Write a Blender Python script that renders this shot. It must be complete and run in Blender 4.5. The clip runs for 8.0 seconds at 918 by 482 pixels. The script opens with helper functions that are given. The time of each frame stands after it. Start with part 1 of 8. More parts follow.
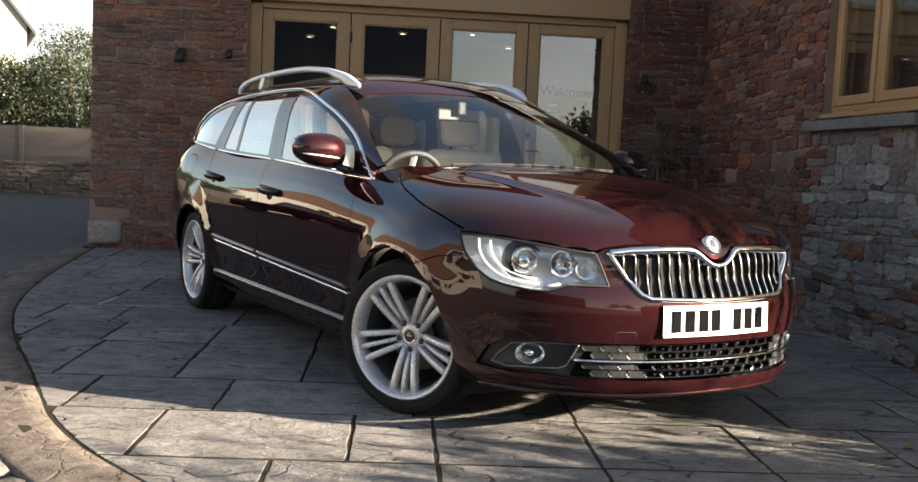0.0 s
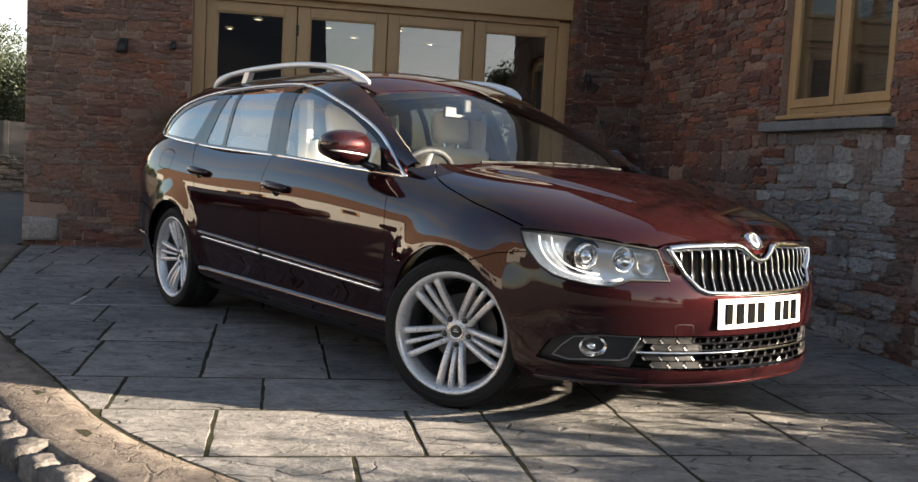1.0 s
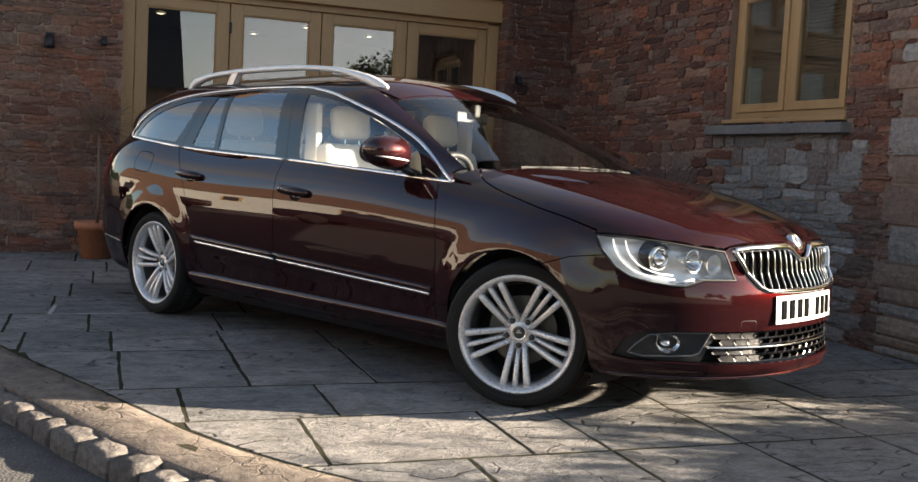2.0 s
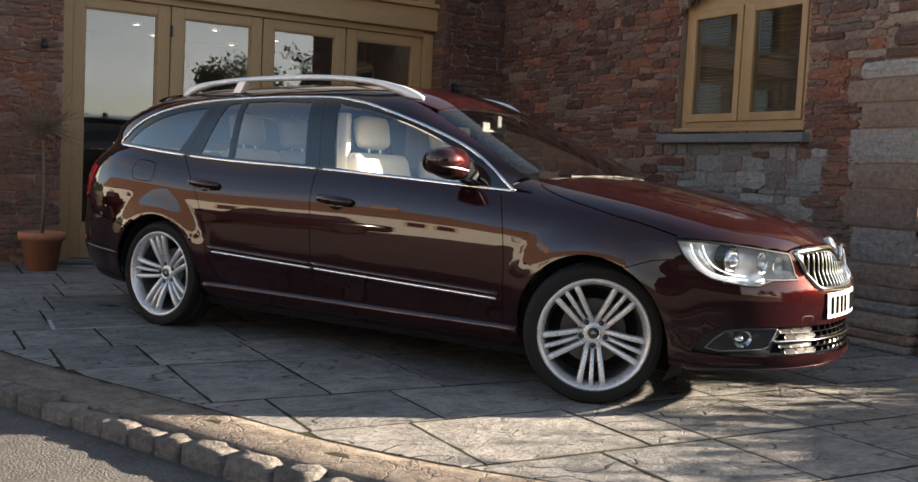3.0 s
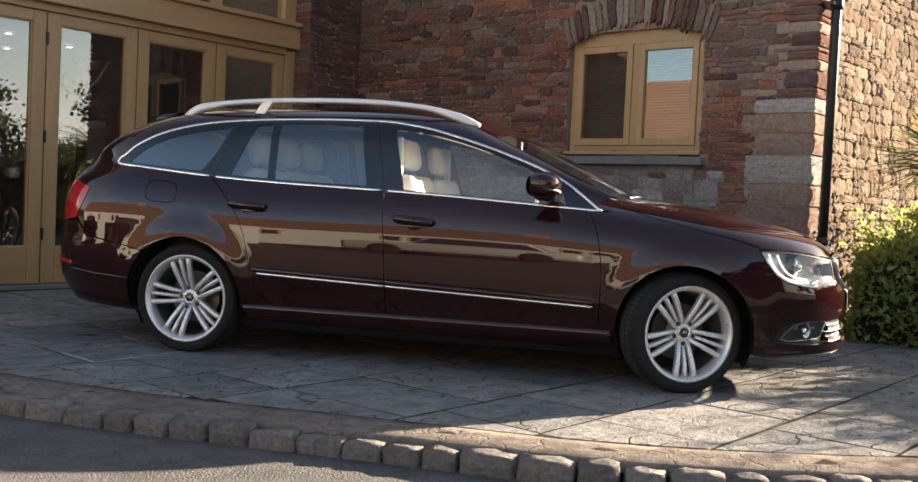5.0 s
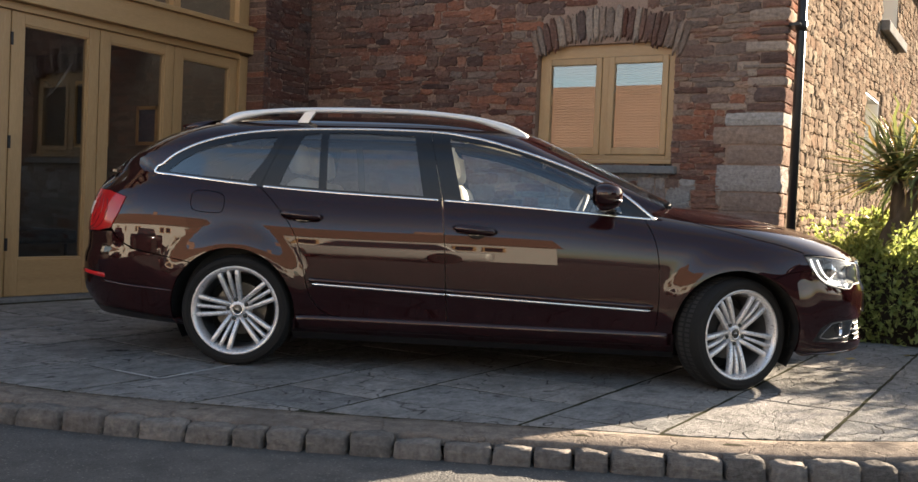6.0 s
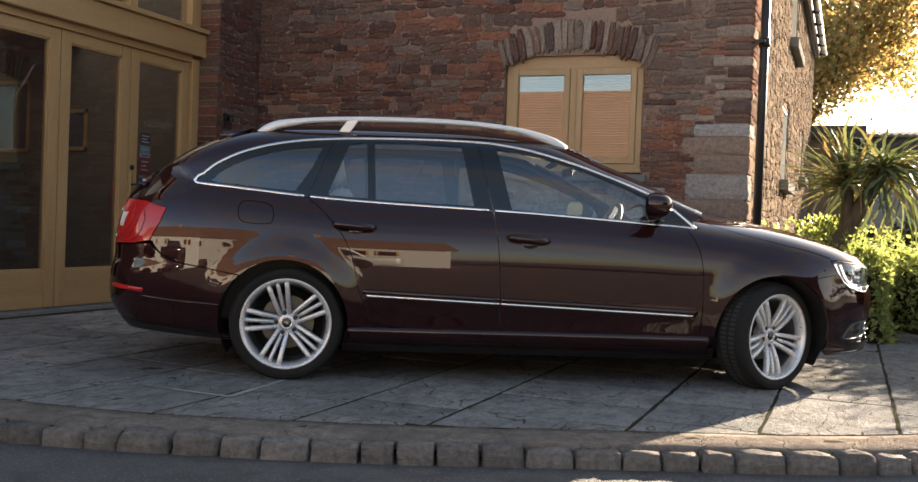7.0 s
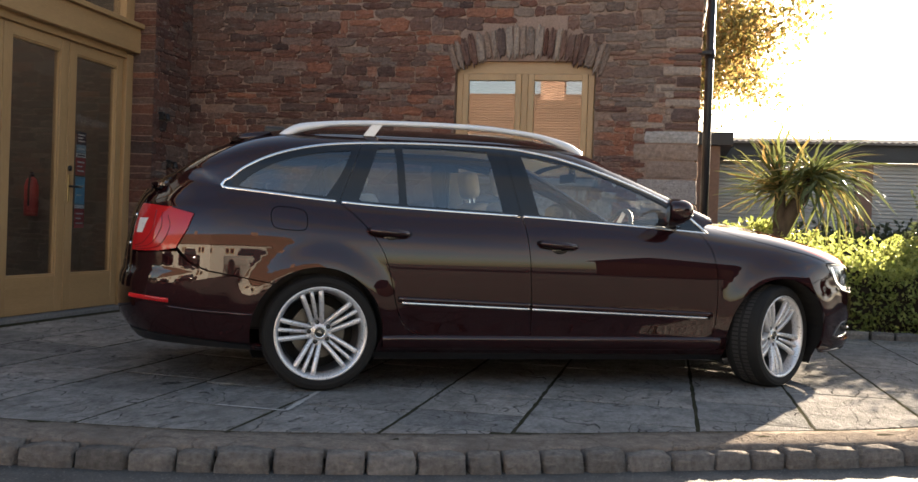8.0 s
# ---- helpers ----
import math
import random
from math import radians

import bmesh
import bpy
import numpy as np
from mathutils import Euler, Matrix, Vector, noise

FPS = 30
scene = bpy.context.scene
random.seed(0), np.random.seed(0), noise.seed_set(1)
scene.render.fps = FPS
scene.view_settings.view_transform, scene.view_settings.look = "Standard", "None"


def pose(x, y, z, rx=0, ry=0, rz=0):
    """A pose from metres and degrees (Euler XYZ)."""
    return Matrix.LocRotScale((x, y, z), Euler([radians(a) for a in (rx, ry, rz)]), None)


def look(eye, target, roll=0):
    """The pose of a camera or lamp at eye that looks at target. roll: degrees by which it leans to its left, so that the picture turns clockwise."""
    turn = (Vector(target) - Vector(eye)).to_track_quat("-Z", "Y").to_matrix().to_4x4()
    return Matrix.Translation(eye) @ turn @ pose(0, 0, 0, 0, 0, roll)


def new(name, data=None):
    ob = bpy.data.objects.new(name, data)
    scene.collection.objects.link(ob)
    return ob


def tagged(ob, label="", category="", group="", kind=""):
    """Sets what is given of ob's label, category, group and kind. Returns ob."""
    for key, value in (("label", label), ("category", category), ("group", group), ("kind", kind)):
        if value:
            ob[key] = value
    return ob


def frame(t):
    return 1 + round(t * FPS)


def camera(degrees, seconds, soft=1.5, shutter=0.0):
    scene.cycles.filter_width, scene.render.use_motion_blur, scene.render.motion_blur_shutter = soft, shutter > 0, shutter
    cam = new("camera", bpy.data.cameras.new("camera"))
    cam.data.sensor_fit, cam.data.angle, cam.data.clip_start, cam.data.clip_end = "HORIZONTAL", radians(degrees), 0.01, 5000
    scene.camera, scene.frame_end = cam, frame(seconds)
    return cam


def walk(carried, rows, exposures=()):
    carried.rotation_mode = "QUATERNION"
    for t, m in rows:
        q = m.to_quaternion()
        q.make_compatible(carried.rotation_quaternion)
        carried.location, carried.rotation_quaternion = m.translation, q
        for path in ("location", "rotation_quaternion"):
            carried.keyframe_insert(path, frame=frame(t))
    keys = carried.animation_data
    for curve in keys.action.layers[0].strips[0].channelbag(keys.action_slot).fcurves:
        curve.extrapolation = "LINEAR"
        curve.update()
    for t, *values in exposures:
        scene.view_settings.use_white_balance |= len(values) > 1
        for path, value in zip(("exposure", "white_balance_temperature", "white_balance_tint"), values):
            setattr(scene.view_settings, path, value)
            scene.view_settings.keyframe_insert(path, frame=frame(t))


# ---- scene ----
cam = camera(49.7, 8.0)
PATH = [
    (0, (0.235, 0.332, 1.009), (0.36, 2.322, 0.845), 2.7),
    (0.5, (-0.051, 0.324, 1.001), (0.176, 2.304, 0.838), 3.0),
    (1, (-0.444, 0.348, 0.989), (-0.07, 2.306, 0.827), 3.1),
    (1.5, (-0.863, 0.398, 0.99), (-0.337, 2.322, 0.829), 3.1),
    (3, (-2.363, 0.759, 0.971), (-1.375, 2.493, 0.837), 2.9),
    (3.5, (-2.846, 0.951, 0.952), (-1.719, 2.598, 0.831), 2.8),
    (4, (-3.371, 1.213, 0.941), (-2.091, 2.746, 0.834), 2.8),
    (5.5, (-4.735, 2.29, 0.902), (-3.1, 3.441, 0.838), 2.6),
    (6, (-5.11, 2.778, 0.894), (-3.389, 3.795, 0.839), 2.5),
    (6.5, (-5.4, 3.264, 0.889), (-3.609, 4.154, 0.843), 2.4),
    (7, (-5.651, 3.795, 0.88), (-3.792, 4.53, 0.846), 2.2),
    (7.5, (-5.834, 4.299, 0.876), (-3.92, 4.876, 0.85), 2.1),
    (8, (-5.95, 4.848, 0.871), (-3.994, 5.261, 0.85), 2.1),
]
walk(cam, [(t, look(eye, target, roll)) for t, eye, target, roll in PATH], [(0, 2.84, 6600, 10), (1.5, 2.88, 6600, 10), (3.5, 2.97, 6650, 10), (5.5, 3.17, 6700, 10), (7.0, 3.22, 6800, 10), (8.0, 3.31, 6850, 10)])

# ---- light ----
SUN_AZ, SUN_EL = -20.5, 15.5
world = bpy.data.worlds.new("world")
scene.world = world
world.use_nodes = True
wn = world.node_tree
sky = wn.nodes.new("ShaderNodeTexSky")
sky.sky_type, sky.sun_disc = "NISHITA", False
sky.sun_elevation, sky.sun_rotation = radians(SUN_EL), radians(90 - SUN_AZ)
sky.air_density, sky.dust_density, sky.ozone_density = 1.0, 1.0, 1.0
# broken high cloud: paler and brighter than the clear sky round it
wc, wm, wt = wn.nodes.new("ShaderNodeTexCoord"), wn.nodes.new("ShaderNodeMapping"), wn.nodes.new("ShaderNodeTexNoise")
wm.inputs["Scale"].default_value = (1.0, 1.0, 2.6)
wt.inputs["Scale"].default_value, wt.inputs["Detail"].default_value, wt.inputs["Roughness"].default_value = 2.6, 7.0, 0.58
wr, wb, wg, wx = wn.nodes.new("ShaderNodeValToRGB"), wn.nodes.new("ShaderNodeRGBToBW"), wn.nodes.new("ShaderNodeMix"), wn.nodes.new("ShaderNodeMix")
wr.color_ramp.elements[0].position, wr.color_ramp.elements[1].position = 0.46, 0.66
for wk in (wg, wx):
    wk.data_type = "RGBA"
wg.blend_type = "MULTIPLY"
wg.inputs[0].default_value = 1.0
wg.inputs[7].default_value = (1.22, 1.20, 1.19, 1)
for wa, wz in ((wc.outputs["Generated"], wm.inputs[0]), (wm.outputs[0], wt.inputs[0]), (wt.outputs["Fac"], wr.inputs[0]), (sky.outputs[0], wb.inputs[0]), (wb.outputs[0], wg.inputs[6]), (wr.outputs[0], wx.inputs[0]), (sky.outputs[0], wx.inputs[6]), (wg.outputs[2], wx.inputs[7]), (wx.outputs[2], wn.nodes["Background"].inputs[0])):
    wn.links.new(wa, wz)
wn.nodes["Background"].inputs[1].default_value = 0.044
sun = new("sun", bpy.data.lights.new("sun", "SUN"))
sun.data.energy, sun.data.angle, sun.data.color = 5.0, radians(0.6), (1.0, 0.85, 0.67)
sun.matrix_world = look((30 * math.cos(radians(SUN_AZ)), 30 * math.sin(radians(SUN_AZ)), 30 * math.tan(radians(SUN_EL))), (0, 0, 0))


# ---- small tools ----
def part(name, bm, material, parent, label="", smooth=False):
    """Links a bmesh as one mesh object under a thing or a part."""
    me = bpy.data.meshes.new(name)
    bm.to_mesh(me)
    bm.free()
    me.materials.append(material)
    if smooth:
        me.polygons.foreach_set("use_smooth", [True] * len(me.polygons))
    ob = new(name, me)
    ob.parent = parent
    if label:
        ob["label"] = label
    return ob


def empty(name, m, label="", category="", group="", kind=""):
    ob = new(name)
    ob.empty_display_size = 0.1
    ob.matrix_world = m
    return tagged(ob, label, category, group, kind)


def from_arrays(name, verts, faces, material, parent=None, smooth=False):
    me = bpy.data.meshes.new(name)
    me.from_pydata([tuple(v) for v in verts], [], [tuple(int(i) for i in f) for f in faces])
    me.materials.append(material)
    if smooth:
        me.polygons.foreach_set("use_smooth", [True] * len(me.polygons))
    ob = new(name, me)
    ob.parent = parent
    return ob


def box(bm, x0, x1, y0, y1, z0, z1, bevel=0.0):
    """A box in bm, with its edges rounded off where bevel is given."""
    if bevel:
        b2 = bmesh.new()
        box(b2, x0, x1, y0, y1, z0, z1)
        bmesh.ops.bevel(b2, geom=b2.edges[:], offset=bevel, segments=2, affect="EDGES", profile=0.5)
        merge(bm, b2)
        return bm
    v = [bm.verts.new((x, y, z)) for x in (x0, x1) for y in (y0, y1) for z in (z0, z1)]
    for f in ((0, 1, 3, 2), (4, 6, 7, 5), (0, 4, 5, 1), (2, 3, 7, 6), (0, 2, 6, 4), (1, 5, 7, 3)):
        bm.faces.new([v[i] for i in f])
    return bm


def merge(bm, other, m=None):
    at = {}
    for v in other.verts:
        at[v] = bm.verts.new(m @ v.co if m else v.co)
    for f in other.faces:
        bm.faces.new([at[v] for v in f.verts])
    other.free()


def boxed(name, dims, material, parent, bevel=0.004, label=""):
    return part(name, box(bmesh.new(), *dims, bevel=bevel), material, parent, label)


def tube(bm, points, radius, sides=8, caps=True, flat=1.0):
    """A round bar along points; radius is a number or one per point."""
    pts = [Vector(p) for p in points]
    rad = [radius] * len(pts) if isinstance(radius, (int, float)) else list(radius)
    rings, side = [], None
    for i, p in enumerate(pts):
        d = (pts[min(i + 1, len(pts) - 1)] - pts[max(i - 1, 0)]).normalized()
        if side is None:
            side = d.cross(Vector((0, 0, 1)) if abs(d.z) < 0.9 else Vector((1, 0, 0))).normalized()
        side = (side - d * side.dot(d)).normalized()
        up = side.cross(d)
        rings.append([bm.verts.new(p + (side * math.cos(a) + up * math.sin(a) * flat) * rad[i]) for a in (2 * math.pi * k / sides for k in range(sides))])
    for a, b in zip(rings, rings[1:]):
        for k in range(sides):
            bm.faces.new((a[k], a[(k + 1) % sides], b[(k + 1) % sides], b[k]))
    if caps:
        bm.faces.new(rings[0][::-1])
        bm.faces.new(rings[-1])
    return bm


def lathe(bm, profile, sides=32, m=None, closed=False):
    """Turns profile, pairs of radius and height, round z."""
    rings = []
    for r, z in profile:
        ring = []
        for k in range(sides):
            a = 2 * math.pi * k / sides
            p = Vector((r * math.cos(a), r * math.sin(a), z))
            ring.append(bm.verts.new(m @ p if m else p))
        rings.append(ring)
    for a, b in list(zip(rings, rings[1:])) + ([(rings[-1], rings[0])] if closed else []):
        for k in range(sides):
            bm.faces.new((a[k], a[(k + 1) % sides], b[(k + 1) % sides], b[k]))
    return bm


# ---- materials ----
class Nodes:
    """A material and a short way to wire its nodes."""

    def __init__(self, name):
        self.mat = bpy.data.materials.new(name)
        self.mat.use_nodes = True
        self.tree = self.mat.node_tree
        self.bsdf = self.tree.nodes["Principled BSDF"]
        self.out = self.tree.nodes["Material Output"]

    def node(self, kind, **values):
        n = self.tree.nodes.new("ShaderNode" + kind)
        for key, value in values.items():
            n.inputs[key.replace("_", " ")].default_value = value
        return n

    def link(self, a, b):
        self.tree.links.new(a, b)

    def coords(self, space="Object"):
        return self.node("TexCoord").outputs[space]

    def world(self):
        return self.node("NewGeometry").outputs["Position"]

    def noise(self, where, scale, detail=4.0, rough=0.55, stretch=None):
        if stretch:
            mp = self.node("Mapping")
            mp.inputs["Scale"].default_value = stretch
            self.link(where, mp.inputs[0])
            where = mp.outputs[0]
        n = self.node("TexNoise", Scale=scale, Detail=detail, Roughness=rough)
        self.link(where, n.inputs["Vector"])
        return n.outputs["Fac"]

    def ramp(self, value, stops, step=False):
        r = self.node("ValToRGB")
        e = r.color_ramp.elements
        while len(e) < len(stops):
            e.new(0.5)
        for k, (at, colour) in enumerate(stops):
            e[k].position = at
            e[k].color = (*colour, 1) if isinstance(colour, tuple) else (colour, colour, colour, 1)
        if step:
            r.color_ramp.interpolation = "CONSTANT"
        self.link(value, r.inputs[0])
        return r.outputs[0]

    def mix(self, fac, a, b, how="MIX"):
        m = self.tree.nodes.new("ShaderNodeMix")
        m.data_type, m.blend_type = "RGBA", how
        for socket, value in ((m.inputs[0], fac), (m.inputs[6], a), (m.inputs[7], b)):
            if isinstance(value, bpy.types.NodeSocket):
                self.link(value, socket)
            elif isinstance(value, tuple):
                socket.default_value = (*value, 1)
            else:
                socket.default_value = value
        return m.outputs[2]

    def math(self, how, a, b=0.0):
        m = self.tree.nodes.new("ShaderNodeMath")
        m.operation = how
        for socket, value in zip(m.inputs, (a, b)):
            if isinstance(value, bpy.types.NodeSocket):
                self.link(value, socket)
            else:
                socket.default_value = value
        return m.outputs[0]

    def set(self, **values):
        for key, value in values.items():
            s = self.bsdf.inputs[key.replace("_", " ")]
            if isinstance(value, bpy.types.NodeSocket):
                self.link(value, s)
            else:
                s.default_value = (*value, 1) if isinstance(value, tuple) and len(value) == 3 else value
        return self

    def bump(self, height, strength=0.5, distance=0.01):
        b = self.node("Bump", Strength=strength, Distance=distance)
        self.link(height, b.inputs["Height"])
        self.link(b.outputs[0], self.bsdf.inputs["Normal"])
        return self


def stone_material(name, stops, patch, wear=(0.30, 0.27, 0.24), grey=None, relief=0.85):
    """Rubble stone: one colour a stone, redder in patches, with grain, lichen and pits."""
    n = Nodes(name)
    pos = n.world()
    one = n.math("FRACT", n.math("ADD", n.node("ObjectInfo").outputs["Random"], n.node("NewGeometry").outputs["Random Per Island"]))
    colour = n.ramp(one, stops)
    big = n.ramp(n.noise(pos, 0.9, 3.0), [(0.42, 0.0), (0.62, 1.0)])
    colour = n.mix(n.math("MULTIPLY", big, 0.36), colour, patch)
    if grey:
        colour = n.mix(n.math("MULTIPLY", n.ramp(n.noise(pos, 0.62, 4.0, 0.6), [(0.47, 0.0), (0.60, 1.0)]), 0.55), colour, grey)
    grain = n.noise(pos, 38.0, 6.0, 0.65)
    colour = n.mix(0.75, colour, n.ramp(grain, [(0.25, 0.45), (0.7, 1.35)]), "MULTIPLY")
    streak = n.noise(pos, 9.0, 5.0, 0.6, (1, 1, 3.5))
    colour = n.mix(n.ramp(streak, [(0.58, 0.0), (0.78, 0.5)]), colour, wear)
    n.set(Base_Color=colour, Roughness=0.88)
    n.bsdf.inputs["Specular IOR Level"].default_value = 0.0
    return n.bump(n.math("ADD", n.math("MULTIPLY", streak, 1.6), grain), relief, 0.012).mat


RED = (0.195, 0.086, 0.060)
M_STONE = stone_material("red_rubble_stone", [(0.0, (0.070, 0.048, 0.044)), (0.16, (0.185, 0.080, 0.056)), (0.32, (0.105, 0.080, 0.072)), (0.50, (0.23, 0.100, 0.066)), (0.62, (0.265, 0.116, 0.074)), (0.74, (0.150, 0.112, 0.096)), (0.88, (0.20, 0.150, 0.122)), (1.0, (0.29, 0.185, 0.135))], RED, grey=(0.165, 0.128, 0.105))
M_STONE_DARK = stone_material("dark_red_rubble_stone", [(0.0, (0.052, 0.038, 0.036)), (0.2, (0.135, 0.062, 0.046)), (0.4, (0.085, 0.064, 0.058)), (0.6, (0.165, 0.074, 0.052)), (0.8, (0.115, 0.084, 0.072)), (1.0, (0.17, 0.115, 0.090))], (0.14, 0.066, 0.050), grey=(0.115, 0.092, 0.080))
M_PALE = stone_material("pale_rubble_stone", [(0.0, (0.15, 0.134, 0.126)), (0.3, (0.29, 0.268, 0.250)), (0.6, (0.18, 0.130, 0.112)), (0.8, (0.37, 0.345, 0.322)), (1.0, (0.23, 0.205, 0.190))], (0.28, 0.255, 0.236))
M_QUOIN = stone_material("buff_quoin_stone", [(0.0, (0.20, 0.135, 0.105)), (0.4, (0.30, 0.235, 0.19)), (0.7, (0.17, 0.115, 0.095)), (1.0, (0.25, 0.19, 0.155))], (0.26, 0.185, 0.14), relief=0.5)
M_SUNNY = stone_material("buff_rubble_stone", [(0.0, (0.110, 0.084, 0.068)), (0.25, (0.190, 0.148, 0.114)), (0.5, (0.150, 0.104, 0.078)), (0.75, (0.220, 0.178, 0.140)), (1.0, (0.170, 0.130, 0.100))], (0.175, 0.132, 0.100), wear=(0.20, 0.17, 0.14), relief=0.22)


def plain(name, colour, rough=0.6, metal=0.0, grain=0.0, scale=30.0, second=None, bump=0.0, stretch=None):
    """A material with a second tone, in noise at two scales."""
    n = Nodes(name)
    n.set(Base_Color=colour, Roughness=rough, Metallic=metal)
    if grain or bump:
        pos = n.coords()
        fine = n.noise(pos, scale, 6.0, 0.6, stretch)
        wide = n.noise(pos, scale * 0.08, 3.0, 0.5, stretch)
        mixed = n.math("ADD", n.math("MULTIPLY", fine, 0.6), n.math("MULTIPLY", wide, 0.4))
        low = second or tuple(c * (1 - grain) for c in colour)
        n.set(Base_Color=n.mix(n.ramp(mixed, [(0.35, 0.0), (0.65, 1.0)]), low, colour))
        n.set(Roughness=n.ramp(fine, [(0.3, min(1.0, rough * 0.85)), (0.7, min(1.0, rough * 1.12))]))
        if bump:
            n.bump(mixed, bump, 0.01)
    return n.mat


M_MORTAR = plain("old_lime_mortar", (0.34, 0.235, 0.185), 0.95, 0, 0.4, 60, bump=0.6)
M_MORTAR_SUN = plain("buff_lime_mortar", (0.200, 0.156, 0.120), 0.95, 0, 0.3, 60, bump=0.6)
M_OAK = plain("pale_oak", (0.41, 0.258, 0.120), 0.42, 0, 0.3, 26, second=(0.31, 0.186, 0.082), bump=0.12, stretch=(6, 6, 0.6))
M_OAK_H = plain("pale_oak_across", (0.41, 0.258, 0.120), 0.42, 0, 0.3, 26, second=(0.31, 0.186, 0.082), bump=0.12, stretch=(0.6, 6, 6))
M_IRON = plain("black_iron", (0.02, 0.02, 0.022), 0.45, 0.4, 0.3, 40)
M_SILL = plain("grey_sandstone_sill", (0.21, 0.205, 0.20), 0.85, 0, 0.35, 40, bump=0.4)
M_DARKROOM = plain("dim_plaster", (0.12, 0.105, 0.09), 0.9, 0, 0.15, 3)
M_CARPET = plain("grey_carpet", (0.09, 0.085, 0.08), 0.95, 0, 0.3, 90)
M_BLIND = plain("woven_blind", (0.20, 0.155, 0.118), 0.8, 0, 0.3, 50)
M_TERRACOTTA = plain("terracotta", (0.42, 0.17, 0.085), 0.8, 0, 0.3, 25, bump=0.2)
# soil of the pots; also the dark painted in for shade inside hedges
M_SOIL_SHADE = plain("dark_soil_and_shade", (0.035, 0.027, 0.02), 1.0, 0, 0.5, 60, bump=1.0)
M_BARK = plain("grey_bark", (0.13, 0.10, 0.075), 0.95, 0, 0.5, 25, bump=0.8, stretch=(1, 1, 0.3))
M_RENDER = plain("white_render", (0.42, 0.405, 0.37), 0.85, 0, 0.1, 5)
M_ROOFTILE = plain("brown_roof_tiles", (0.15, 0.086, 0.056), 0.85, 0, 0.4, 8, bump=0.5, stretch=(1, 1, 6))
M_DARKWIN = plain("dark_window", (0.02, 0.022, 0.025), 0.08)
M_FENCE = plain("weathered_fence_wood", (0.165, 0.145, 0.128), 0.9, 0, 0.35, 18, bump=0.3, stretch=(0.4, 1, 6))
M_LOWWALL = stone_material("boundary_stone", [(0.0, (0.10, 0.086, 0.072)), (0.5, (0.16, 0.137, 0.114)), (1.0, (0.125, 0.104, 0.09))], (0.15, 0.127, 0.105))
M_BRICK = plain("brown_brick", (0.27, 0.16, 0.115), 0.9, 0, 0.35, 14, bump=0.3)
M_FASCIA = plain("dark_fascia", (0.035, 0.033, 0.033), 0.6, 0, 0.3, 10)
M_SHUTTER = plain("grey_roller_shutter", (0.36, 0.35, 0.33), 0.5, 0.3, 0.12, 10)
M_CORRUGATED = plain("corrugated_roof", (0.20, 0.165, 0.14), 0.85, 0, 0.35, 10, bump=0.3)


for dull in (M_MORTAR, M_MORTAR_SUN, M_SILL, M_SOIL_SHADE, M_BARK):
    dull.node_tree.nodes["Principled BSDF"].inputs["Specular IOR Level"].default_value = 0.0


def asphalt():
    n = Nodes("worn_asphalt")
    pos = n.world()
    chips = n.node("TexVoronoi", Scale=95.0)
    n.link(pos, chips.inputs["Vector"])
    fine, wide = n.noise(pos, 90.0, 6.0, 0.7), n.noise(pos, 0.7, 5.0, 0.6)
    colour = n.mix(n.ramp(fine, [(0.3, 0.0), (0.7, 1.0)]), (0.040, 0.039, 0.039), (0.115, 0.110, 0.105))
    colour = n.mix(n.ramp(wide, [(0.4, 0.0), (0.7, 0.55)]), colour, (0.105, 0.098, 0.090))
    colour = n.mix(n.ramp(n.noise(pos, 6.0, 6.0, 0.65), [(0.42, 0.0), (0.68, 0.7)]), colour, (0.045, 0.043, 0.042))
    grit = n.node("TexVoronoi", Scale=42.0)
    n.link(pos, grit.inputs["Vector"])
    colour = n.mix(n.ramp(grit.outputs["Distance"], [(0.10, 0.8), (0.22, 0.0)]), colour, (0.20, 0.185, 0.165))
    return n.set(Base_Color=colour, Roughness=0.85, Specular_IOR_Level=0.2).bump(n.math("ADD", chips.outputs["Distance"], fine), 0.6, 0.006).mat


